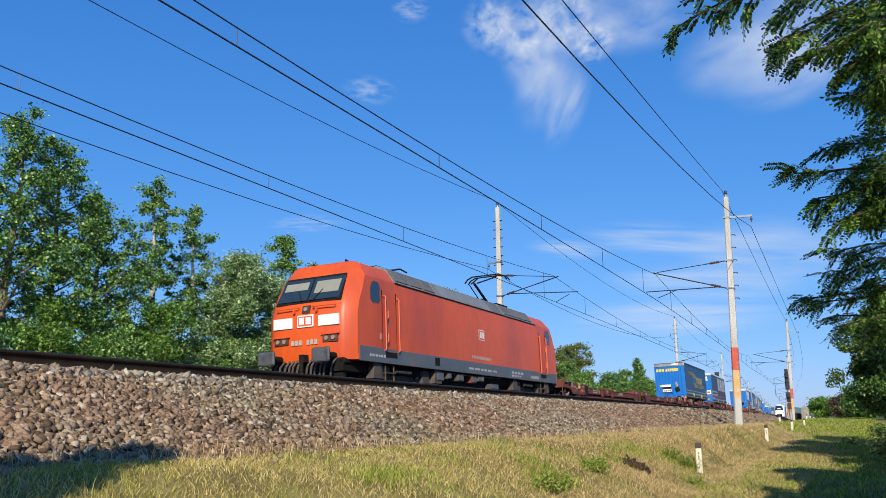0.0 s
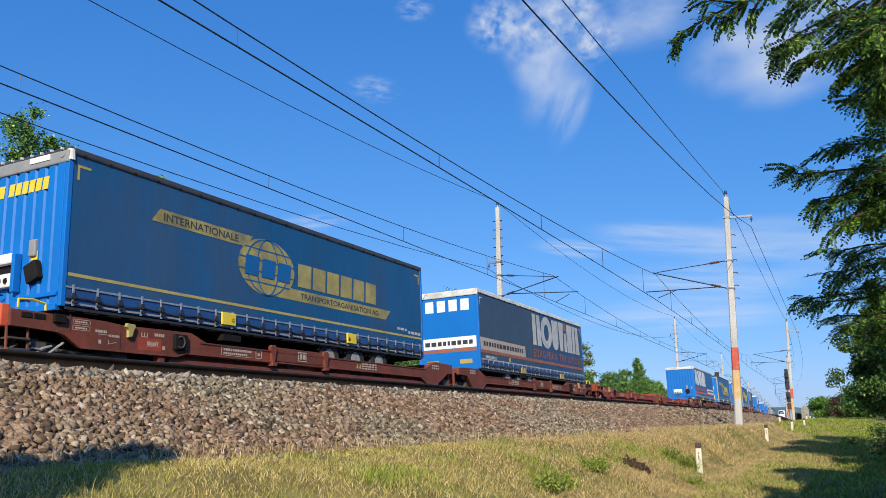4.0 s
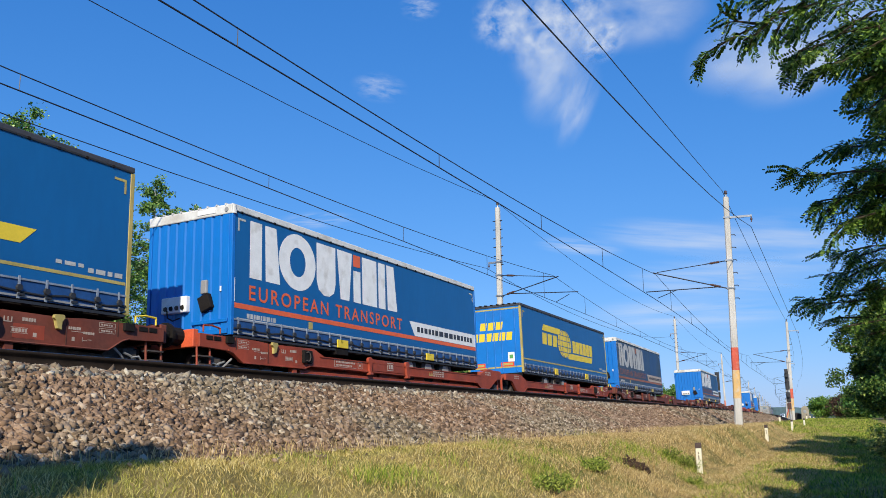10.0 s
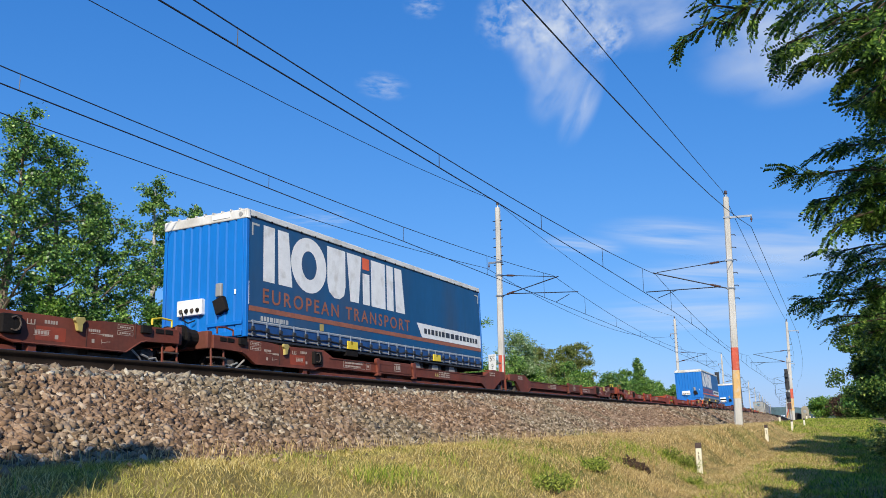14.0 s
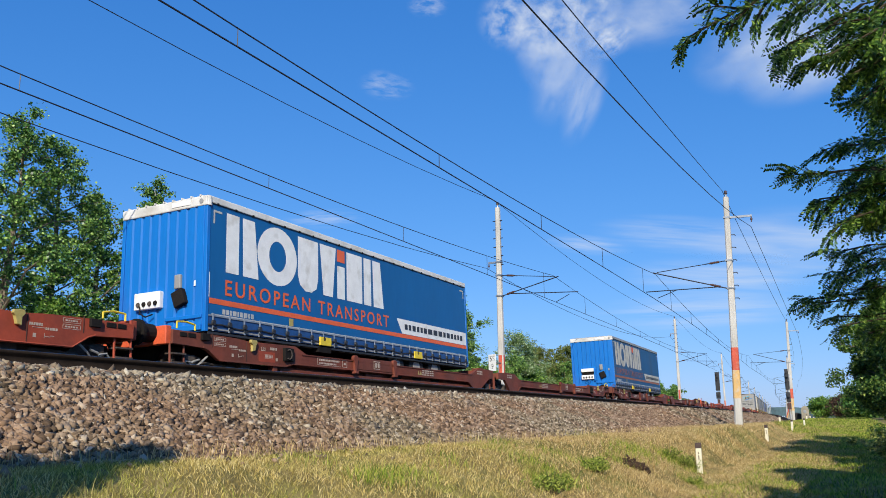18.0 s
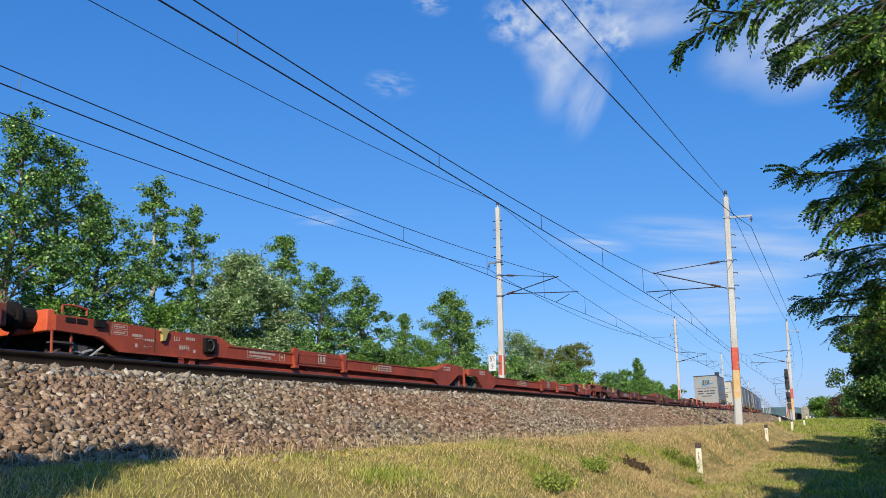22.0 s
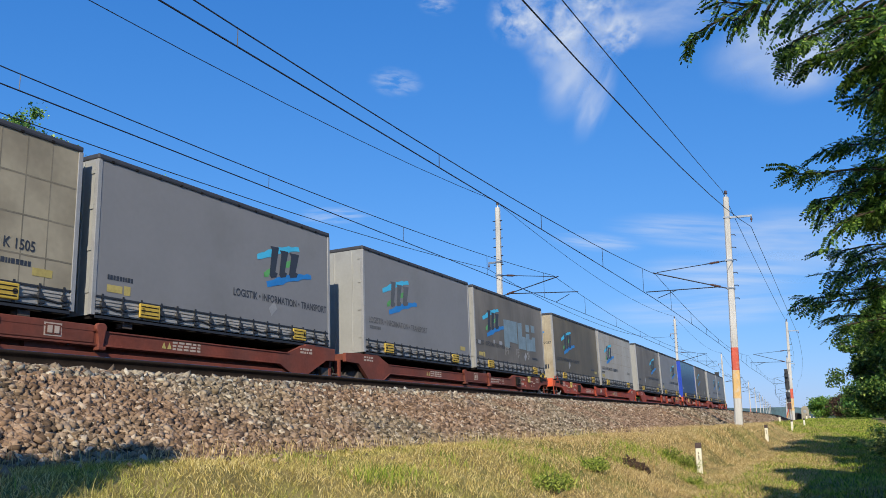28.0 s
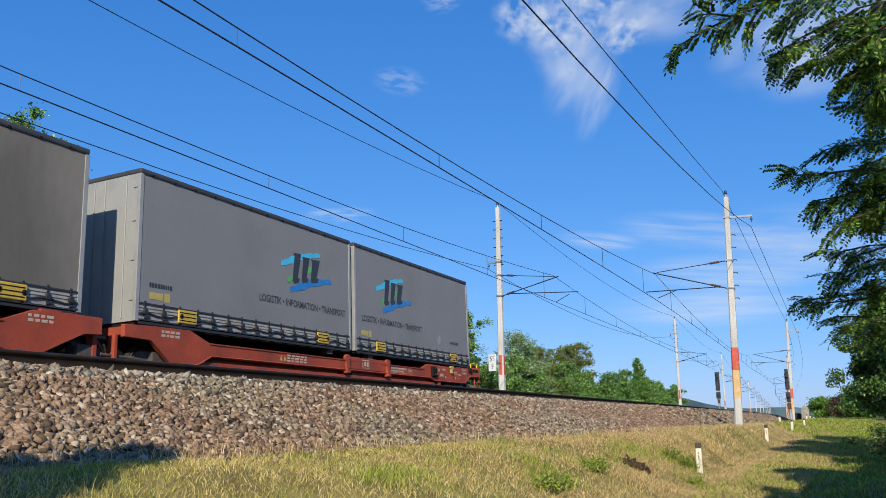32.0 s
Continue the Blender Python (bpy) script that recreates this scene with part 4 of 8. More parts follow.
            st = part("step_ladder", path_tube(bmesh.new(), [(X(2.95), sd * 1.40, 0.92), (X(2.95), sd * 1.40, 0.35), (X(3.45), sd * 1.40, 0.35), (X(3.45), sd * 1.40, 0.92)], 0.025), T["bogie"], g)
            part("tread", boxed(min(X(2.93), X(3.47)), max(X(2.93), X(3.47)), min(sd * 1.30, sd * 1.46), max(sd * 1.30, sd * 1.46), 0.34, 0.37), T["bogie"], st)
            part("tread", boxed(min(X(2.93), X(3.47)), max(X(2.93), X(3.47)), min(sd * 1.30, sd * 1.46), max(sd * 1.30, sd * 1.46), 0.62, 0.65), T["bogie"], st)
    tl = face_plate("top_light", -0.13, 0.13, 2.30, 2.52, T["dark_wagon"], 0.03, "small top headlight in a dark frame")
    part("lens", tube(bmesh.new(), (0.93, 0.0, 2.41), (1.0, 0.0, 2.41), 0.06, n=12), T["lamp"], tl)
    lg = face_plate("emblem", -0.27, 0.27, 1.90, 2.24, T["white"], 0.03, "white emblem field with red shapes")
    face_plate("emblem_field", -0.235, 0.235, 1.935, 2.205, T["red"], 0.036, parent=lg)
    face_plate("emblem_shape", -0.20, -0.03, 1.97, 2.17, T["white"], 0.042, parent=lg)
    face_plate("emblem_shape", 0.03, 0.20, 1.97, 2.17, T["white"], 0.042, parent=lg)
    for i in range(7):
        if i != 3:
            y = 0.42 - i * 0.13
            face_plate("number_bar", y - 0.045, y + 0.045, 1.40, 1.54, T["cream"], 0.03)
    # side emblem and small writing
    em = plates("emblem", [rect(9.83, 10.37, 2.17, 2.56)], "side", -1.475, T["white"], g, "white emblem field on the side")
    plates("emblem_field", [rect(9.86, 10.34, 2.20, 2.53)], "side", -1.482, T["red"], em)
    plates("emblem_shape", [rect(9.91, 10.07, 2.25, 2.48), rect(10.13, 10.29, 2.25, 2.48)], "side", -1.489, T["white"], em)
    plates("number_bar", bars(9.15, 1.46, 1.75, 0.11, 13, 3), "side", -1.475, T["cream"], g)
    plates("number_bar", [rect(2.55, 2.64, 1.58, 1.76)], "side", -1.475, T["cream"], g)
    plates("white_label", [rect(1.30, 1.64, 1.04, 1.16)], "side", -1.40, T["white"], g)
    plates("white_label", bars(1.95, 1.06, 0.9, 0.07, 6, 1) + bars(8.8, 1.05, 2.6, 0.07, 6, 2) + bars(13.0, 1.1, 1.3, 0.09, 4, 5) + bars(13.0, 0.98, 1.0, 0.07, 4, 6), "side", -1.484, T["grey_marking"], g)
    plates("label_plate", [rect(15.2, 16.2, 1.0, 1.12)], "side", -1.484, T["cream"], g)
    plates("label_plate", [rect(17.75, 18.3, 1.55, 1.66)], "side", -1.40, T["white"], g)
    plates("socket_box", [rect(6.1, 6.45, 1.02, 1.28)], "side", -1.484, T["under"], g)
    # underframe, couplings and bogies
    part("underframe", boxed(1.0, 18.9, -1.2, 1.2, 0.62, 0.98), T["under"], g)
    part("transformer_tank", boxed(7.4, 12.0, -1.15, 1.15, 0.25, 0.9, bevel=0.05), T["under"], g)
    for x, w, z0, z1, m_ in ((9.38, 0.42, 0.58, 0.82, "brown_wagon"), (9.86, 0.24, 0.66, 0.86, "bogie"), (10.16, 0.24, 0.67, 0.87, "bogie"), (11.3, 0.7, 0.42, 0.62, "bogie"), (6.6, 0.5, 0.55, 0.84, "bogie"), (7.3, 0.3, 0.64, 0.86, "bogie"), (8.2, 0.5, 0.60, 0.84, "bogie")):
        eb = part("equipment_box", boxed(x - w / 2, x + w / 2, -1.42, -1.10, z0, z1, bevel=0.02), T[m_], g)
        part("box_lid", boxed(x - w / 2 + 0.03, x + w / 2 - 0.03, -1.432, -1.418, z0 + 0.03, z1 - 0.04, bevel=0.006), T["loco_grey"], eb)
    part("air_pipe", path_tube(bmesh.new(), [(6.4, -1.30, 0.88), (8.0, -1.34, 0.84), (10.6, -1.34, 0.84), (12.2, -1.30, 0.88)], 0.03), T["bogie"], g)
    part("bumper_beam", boxed(1.0, 1.4, -1.25, 1.25, 0.82, 0.96, bevel=0.03), T["under"], g)
    part("coupling_hook", tube(boxed(0.72, 1.1, -0.08, 0.08, 0.9, 1.12, bevel=0.02), (0.75, 0, 0.98), (0.75, 0, 0.45), 0.06), T["under"], g)
    for k, y in enumerate((-0.98, -0.75, -0.62, -0.45, -0.32, -0.18, 0.14, 0.3, 0.42, 0.56, 0.74, 0.9)):
        part("brake_hose", path_tube(bmesh.new(), [(1.0, y, 0.98), (0.82, y + 0.03, 0.8), (0.80, y + 0.06, 0.52), (0.88, y + 0.08, 0.38), (1.02, y + 0.12 - 0.05 * (k % 3), 0.42 + 0.06 * (k % 2))], 0.03), T["bogie"], g)
    part("rail_guard", prism(bmesh.new(), [(1.05, 0.9), (1.25, 0.9), (1.2, 0.22), (1.1, 0.22)], "y", -1.15, 1.15), T["under"], g)
    for xb in (4.5, 15.5):
        bg = new("bogie")
        bg.parent = g
        for sd in (-1, 1):
            part("side_frame", prism(bmesh.new(), [(xb - 2.0, 0.62), (xb - 1.6, 0.92), (xb - 0.6, 0.82), (xb + 0.6, 0.82), (xb + 1.6, 0.92), (xb + 2.0, 0.62), (xb + 1.2, 0.42), (xb - 1.2, 0.42)], "y", min(sd * 0.98, sd * 1.14), max(sd * 0.98, sd * 1.14), bevel=0.03), T["bogie"], bg)
            for x in (-1.3, 1.3):
                part("axle_box", boxed(xb + x - 0.25, xb + x + 0.25, min(sd * 1.0, sd * 1.28), max(sd * 1.0, sd * 1.28), 0.42, 0.86, bevel=0.05), T["bogie"], bg)
                part("coil_spring", tube(bmesh.new(), (xb + x * 0.6, sd * 1.15, 0.55), (xb + x * 0.6, sd * 1.15, 0.92), 0.12, n=12), T["under"], bg)
            for x in (-1.95, 1.95):
                part("sand_box", prism(bmesh.new(), [(xb + x - 0.2, 0.93), (xb + x + 0.2, 0.93), (xb + x + 0.3, 0.45), (xb + x - 0.3, 0.45)], "y", min(sd * 1.15, sd * 1.40), max(sd * 1.15, sd * 1.40), bevel=0.02), T["bogie"], bg)
            part("damper", tube(bmesh.new(), (xb - 0.8, sd * 1.3, 0.72), (xb + 0.2, sd * 1.3, 0.72), 0.06), T["bogie"], bg)
        for x in (-1.3, 1.3):
            wheelset(bg, xb + x, 0.60)
    # roof gear
    pg = new("pantograph")
    pg.parent = g
    part("base_frame", path_tube(bmesh.new(), [(13.90, -0.6, 4.12), (15.10, -0.6, 4.12), (15.10, 0.6, 4.12), (13.90, 0.6, 4.12), (13.90, -0.6, 4.12)], 0.04), T["under"], pg)
    part("lower_arm", tube(bmesh.new(), (14.70, 0, 4.15), (13.05, 0, 4.92), 0.055), T["under"], pg)
    part("guide_rod", tube(bmesh.new(), (14.30, 0.15, 4.12), (12.90, 0.15, 4.85), 0.022), T["under"], pg)
    for y in (-0.45, 0.45):
        part("upper_arm", tube(bmesh.new(), (13.05, y * 0.3, 4.92), (14.45, y, 5.38), 0.03), T["under"], pg)
    for x in (14.3, 14.65):
        part("collector_strip", path_tube(bmesh.new(), [(x, -0.98, 5.20), (x, -0.85, 5.36), (x, -0.62, 5.46), (x, 0.62, 5.46), (x, 0.85, 5.36), (x, 0.98, 5.20)], 0.03), T["under"], pg)
    fp = new("folded_pantograph")
    fp.parent = g
    part("base_frame", path_tube(bmesh.new(), [(4.0, -0.55, 4.08), (5.6, -0.55, 4.08), (5.6, 0.55, 4.08), (4.0, 0.55, 4.08), (4.0, -0.55, 4.08)], 0.04), T["under"], fp)
    part("folded_arm", path_tube(bmesh.new(), [(5.5, 0, 4.06), (4.0, 0, 4.13), (5.4, 0.2, 4.16)], 0.04), T["under"], fp)
    part("collector_strip", path_tube(bmesh.new(), [(5.3, -0.95, 4.04), (5.3, -0.7, 4.19), (5.3, 0.7, 4.19), (5.3, 0.95, 4.04)], 0.03), T["under"], fp)
    part("horn", tube(tube(bmesh.new(), (2.35, -0.6, 3.93), (2.15, -0.6, 3.95), 0.02, 0.045), (2.3, -0.6, 3.80), (2.3, -0.6, 3.93), 0.02), T["under"], g)
    part("horn", tube(tube(bmesh.new(), (2.35, 0.55, 3.93), (2.15, 0.55, 3.95), 0.02, 0.045), (2.3, 0.55, 3.80), (2.3, 0.55, 3.93), 0.02), T["under"], g)
    part("antenna", tube(bmesh.new(), (12.9, -0.4, 4.0), (12.9, -0.4, 4.22), 0.06), T["under"], g)
    return g


MOVING.append((locomotive(), 18.17, 18.9))


# ---- pocket wagons: two articulated units, the second turned round ----
def wagon_unit(paint, mirrored, number_seed, headstock_orange):
    """One unit 17.4 m long. x = 0 is the buffer end, or the joint where mirrored."""
    Ln = 17.4
    g = thing("pocket_wagon", "rust-red low pocket wagon with white markings on its sills", "freight wagon", "pocket wagons of the train")

    def X(x):
        return Ln - x if mirrored else x

    def xb(x0, x1):
        return min(X(x0), X(x1)), max(X(x0), X(x1))

    P = T[paint]
    low = [(15.0, 0.62), (15.35, 0.44), (15.7, 0.36), (16.15, 0.38), (16.72, 0.84), (17.4, 0.84), (17.4, 1.08), (16.7, 1.11), (15.63, 1.12), (15.05, 0.89)] if mirrored else [(15.0, 0.62), (15.4, 0.44), (15.75, 0.36), (16.09, 0.36), (17.0, 0.82), (17.4, 0.82), (17.4, 1.13), (16.6, 1.14), (15.95, 1.12), (15.39, 0.89)]
    side = [(0.55, 0.81), (1.45, 0.80), (1.62, 0.75), (1.95, 0.55), (4.32, 0.55), (4.6, 0.63)] + low + [(5.2, 0.89), (4.75, 1.07), (2.9, 1.05), (2.5, 1.08), (2.05, 1.09), (0.55, 1.10)]
    for sd in (-1, 1):
        y0, y1 = sorted((sd * 1.26, sd * 1.36))
        s_ = part("side_sill", prism(bmesh.new(), [(X(x), z) for x, z in side], "y", y0, y1, bevel=0.012), P, g)
        part("recess_web", boxed(*xb(4.15, low[0][0] + 0.35), *sorted((sd * 1.12, sd * 1.17)), 0.42, 0.66), P, s_)
        part("lower_web", boxed(*xb(4.2, low[0][0] + 0.5), *sorted((sd * 1.16, sd * 1.31)), 0.36, 0.50, bevel=0.01), P, s_)
        part("lower_flange", boxed(*xb(4.3, low[0][0] + 0.5), *sorted((sd * 1.20, sd * 1.36)), 0.335, 0.362), P, s_)
        part("upper_flange", boxed(*xb(5.0, low[-1][0]), *sorted((sd * 1.24, sd * 1.38)), 0.872, 0.898), P, s_)
        part("edge_flange", path_tube(bmesh.new(), [(X(x), sd * 1.37, z) for x, z in side[1:10]], 0.02, 5), P, s_)
        pipe = part("brake_pipe", path_tube(bmesh.new(), [(X(4.7), sd * 1.30, 0.62), (X(4.9), sd * 1.33, 0.61), (X(14.4), sd * 1.33, 0.61), (X(14.6), sd * 1.30, 0.62)], 0.02), P, s_)
        for x in (6.2, 9.0, 12.0, 13.8):
            part("pipe_clip", boxed(X(x) - 0.02, X(x) + 0.02, *sorted((sd * 1.29, sd * 1.355)), 0.585, 0.645), T["bogie"], pipe)
        for k in range(3):
            x = (0.98, 1.18, 1.42)[k]
            part("brake_lever", path_tube(bmesh.new(), [(X(x), sd * 1.22, 0.42), (X(x + 0.10), sd * 1.25, 0.50), (X(x + 0.28), sd * 1.25, 0.47 + 0.08 * k)], 0.022, 5), T["lever"], g)
        for x in (7.45, 9.65):
            bk = part("bracket", prism(bmesh.new(), [(X(x) - 0.05, 0.56), (X(x) + 0.05, 0.56), (X(x) + 0.06, 0.84), (X(x) + 0.12, 0.90), (X(x) + 0.13, 0.97), (X(x) + 0.07, 1.03), (X(x) - 0.07, 1.03), (X(x) - 0.13, 0.97), (X(x) - 0.12, 0.90), (X(x) - 0.06, 0.84)], "y", *sorted((sd * 1.34, sd * 1.43)), bevel=0.02), P, s_)
            part("bracket_foot", boxed(X(x) - 0.09, X(x) + 0.09, *sorted((sd * 1.32, sd * 1.46)), 0.53, 0.60, bevel=0.015), P, bk)
        part("middle_web", boxed(*xb(7.57, 9.53), *sorted((sd * 1.30, sd * 1.374)), 0.66, 0.99, bevel=0.012), P, s_)
        part("twist_hook", prism(bmesh.new(), [(X(3.00), 0.82), (X(3.10), 0.84), (X(3.12), 0.98), (X(3.18), 1.02), (X(3.16), 1.08), (X(2.96), 1.09), (X(2.94), 1.02), (X(3.02), 0.97)], "y", *sorted((sd * 1.36, sd * 1.43)), bevel=0.012), T["dull_yellow"], g)
        bb = part("brake_box", boxed(*xb(4.22, 4.58), *sorted((sd * 1.34, sd * 1.44)), 0.68, 1.0, bevel=0.02), T["under"], g, "dark meshed brake handwheel box")
        wheel_at = [(X(4.36) + 0.11 * math.cos(q), sd * 1.455, 0.84 + 0.12 * math.sin(q)) for q in (-2.2, -1.5, -0.8, 0.0, 0.8, 1.5, 2.2)]
        part("handwheel", path_tube(bmesh.new(), wheel_at, 0.016, 5), T["bogie"], bb)
        part("web_foot", boxed(*xb(3.86, 4.02), *sorted((sd * 1.20, sd * 1.35)), 0.34, 0.58), P, s_)
        part("panel_seam", boxed(X(2.86) - 0.008, X(2.86) + 0.008, *sorted((sd * 1.355, sd * 1.368)), 0.58, 1.05), T["dark_wagon"], s_)
        part("panel_seam", boxed(X(1.72) - 0.008, X(1.72) + 0.008, *sorted((sd * 1.355, sd * 1.368)), 0.82, 1.12), T["dark_wagon"], s_)
        for x, w, h in ((0.75, 0.20, 0.045), (0.99, 0.22, 0.045), (1.36, 0.24, 0.075)):
            part("latch_box", boxed(*xb(x, x + w), *sorted((sd * 1.35, sd * (1.375 if w < 0.23 else 1.42))), 1.02 - h, 1.02 + h, bevel=0.008), T["under"], g)
        if not mirrored:
            part("raised_edge", boxed(*xb(16.1, 16.5), *sorted((sd * 1.05, sd * 1.355)), 1.12, 1.16), P, g)
        part("hand_loop", path_tube(bmesh.new(), [(X(0.72), sd * 1.3, 1.14), (X(0.72), sd * 1.3, 1.28), (X(1.0), sd * 1.3, 1.30), (X(1.25), sd * 1.3, 1.26), (X(1.25), sd * 1.3, 1.14)], 0.02), T["yellow"] if number_seed % 2 else P, g)
    part("pocket_floor", boxed(*xb(4.4, 15.0), -1.26, 1.26, 0.40, 0.46), T["under"], g)
    part("end_deck", boxed(*xb(0.5, 4.4), -1.27, 1.27, 0.92, 1.06), P, g)
    part("end_deck", boxed(*xb(15.9, 17.2), -1.27, 1.27, 0.92, 1.08), P, g)
    part("pocket_cross_beam", boxed(*xb(8.2, 9.2), -1.26, 1.26, 0.46, 0.62), P, g)
    # buffer end
    part("headstock", boxed(*xb(0.42, 0.58), -1.3, 1.3, 0.80, 1.18, bevel=0.02), T["hazard"] if headstock_orange else P, g)
    part("drawgear", boxed(*xb(0.1, 0.5), -0.12, 0.12, 0.88, 1.1, bevel=0.02), T["under"], g)
    for sd in (-1, 1):
        bf = part("buffer", tube(bmesh.new(), (X(0.08), sd * 0.88, 1.04), (X(0.45), sd * 0.88, 1.04), 0.19, n=14), T["under"], g)
        part("buffer_plate", tube(bmesh.new(), (X(0.0), sd * 0.88, 1.04), (X(0.08), sd * 0.88, 1.04), 0.26, n=18), T["under"], bf)
        stp = part("shunter_step", path_tube(bmesh.new(), [(X(0.55), sd * 1.28, 0.86), (X(0.55), sd * 1.30, 0.42), (X(0.95), sd * 1.30, 0.42), (X(0.95), sd * 1.28, 0.86)], 0.025), P, g)
        for z in (0.44, 0.62):
            part("tread", boxed(*xb(0.55, 0.95), *sorted((sd * 1.16, sd * 1.36)), z - 0.015, z + 0.015), T["bogie"], stp)
        part("hose", path_tube(bmesh.new(), [(X(0.45), sd * 0.45, 0.95), (X(0.25), sd * 0.5, 0.62), (X(0.05), sd * 0.42, 0.5)], 0.03), T["under"], g)
    # bogie under the buffer end; the shared one sits at the joint of the mirrored unit
    spots = [2.15] + ([17.25] if mirrored else [])
    for xc_ in spots:
        bg = new("bogie")
        bg.parent = g
        for sd in (-1, 1):
            part("side_frame", prism(bmesh.new(), [(X(xc_) - 1.3, 0.50), (X(xc_) - 1.1, 0.70), (X(xc_) - 0.45, 0.62), (X(xc_) - 0.3, 0.44), (X(xc_) + 0.3, 0.44), (X(xc_) + 0.45, 0.62), (X(xc_) + 1.1, 0.70), (X(xc_) + 1.3, 0.50), (X(xc_) + 0.6, 0.32), (X(xc_) - 0.6, 0.32)], "y", *sorted((sd * 0.95, sd * 1.08)), bevel=0.02), T["bogie"], bg)
            for x in (-0.9, 0.9):
                part("axle_box", boxed(X(xc_) + x - 0.17, X(xc_) + x + 0.17, *sorted((sd * 1.0, sd * 1.2)), 0.34, 0.64, bevel=0.03), T["bogie"], bg)
                part("spring", tube(bmesh.new(), (X(xc_) + x * 1.28, sd * 1.06, 0.36), (X(xc_) + x * 1.28, sd * 1.06, 0.66), 0.075, n=10), T["under"], bg)
            part("brake_rigging", tube(bmesh.new(), (X(xc_) - 0.5, sd * 1.14, 0.5), (X(xc_) + 0.5, sd * 1.14, 0.46), 0.03), T["bogie"], bg)
        for x in (-0.9, 0.9):
            wheelset(bg, X(xc_) + x, 0.42)
    if mirrored:
        jb = part("joint_box", boxed(*xb(17.46, 17.94), -1.0, 1.0, 0.34, 0.86, bevel=0.04), T["under"], g)
        for sd in (-1, 1):
            y0, y1 = sorted((sd * 1.04, sd * 1.22))
            part("joint_post", boxed(*xb(17.42, 17.50), y0, y1, 0.32, 0.90, bevel=0.01), P, jb)
            part("joint_post", boxed(*xb(17.90, 18.0), y0, y1, 0.32, 0.90, bevel=0.01), P, jb)
            part("joint_rail", boxed(*xb(17.42, 18.0), y0, y1, 0.30, 0.36, bevel=0.01), P, jb)
            part("joint_stay", tube(bmesh.new(), (X(17.5), sd * 1.1, 0.4), (X(17.88), sd * 1.1, 0.82), 0.025), P, jb)
        part("joint_ring", path_tube(bmesh.new(), [(X(17.7) + 0.14 * math.cos(q), -1.06, 0.58 + 0.14 * math.sin(q)) for q in (-1.0, -0.6, -0.2, 0.2, 0.6, 1.0)], 0.022, 5), T["dull_yellow"], jb)
    # near-black backing blocks, added so the openings by the bogies look shaded
    part("dark_backing", boxed(*xb(15.25, 17.3), -0.62, 0.62, 0.30, 0.92), T["under"], g)
    part("dark_backing", boxed(*xb(0.8, 4.3), -0.62, 0.62, 0.40, 0.92), T["under"], g)
    if paint == "brown_wagon":
        plates("repaint_patch", [rect(*sorted((X(3.3), X(3.9))), 0.62, 0.86)], "side", -1.361, T["red_wagon"], g, "fresh red repaint patch")
    # markings on the near sill
    e = plates("emblem", [rect(X(8.65) - 0.18, X(8.65) + 0.18, 0.71, 0.94)], "side", -1.376, T["cream"], g, "pale emblem field")
    plates("emblem_field", [rect(X(8.65) - 0.155, X(8.65) + 0.155, 0.735, 0.915)], "side", -1.383, P, e)
    plates("emblem_shape", [rect(X(8.65) - 0.12, X(8.65) - 0.02, 0.76, 0.89), rect(X(8.65) + 0.02, X(8.65) + 0.12, 0.76, 0.89)], "side", -1.390, T["cream"], e)
    lo = sorted((X(5.75), X(7.2)))
    plates("number_bar", bars(lo[0], 0.785, 0.95, 0.05, 14, number_seed) + bars(lo[0], 0.705, 0.80, 0.045, 12, number_seed + 1) + [rect(lo[0] + 1.1, lo[0] + 1.12, 0.675, 0.865), rect(lo[0] + 1.31, lo[0] + 1.33, 0.675, 0.865), rect(lo[0] + 1.1, lo[0] + 1.33, 0.675, 0.687), rect(lo[0] + 1.1, lo[0] + 1.33, 0.853, 0.865), rect(lo[0] + 1.17, lo[0] + 1.26, 0.74, 0.80), rect(lo[0] - 0.08, lo[0] + 1.02, 0.675, 0.685), rect(lo[0] - 0.08, lo[0] + 1.02, 0.857, 0.867), rect(lo[0] - 0.08, lo[0] - 0.065, 0.675, 0.867)], "side", -1.362, T["cream"], g)
    lo = sorted((X(11.2), X(12.6)))
    fr = plates("load_table", bars(lo[0] + 0.3, 0.81, 0.8, 0.04, 5, number_seed + 2) + bars(lo[0] + 0.3, 0.745, 0.8, 0.04, 5, number_seed + 3) + bars(lo[0] + 0.3, 0.68, 0.8, 0.04, 5, number_seed + 4), "side", -1.362, T["cream"], g)
    plates("warning_triangle", [[(lo[0] + q, 0.69), (lo[0] + q + 0.12, 0.69), (lo[0] + q + 0.06, 0.82)] for q in (0.0, 0.15)], "side", -1.362, T["dull_yellow"], fr)
    lo = sorted((X(1.78), X(2.16)))
    frame_marks = []
    for z in (0.86, 0.97):
        frame_marks += [rect(lo[0], lo[1], z, z + 0.008), rect(lo[0], lo[1], z + 0.075, z + 0.083), rect(lo[0], lo[0] + 0.008, z, z + 0.083), rect(lo[1] - 0.008, lo[1], z, z + 0.083)] + bars(lo[0] + 0.05, z + 0.025, 0.26, 0.03, 5, number_seed + 5)
    lo = sorted((X(2.28), X(2.82)))
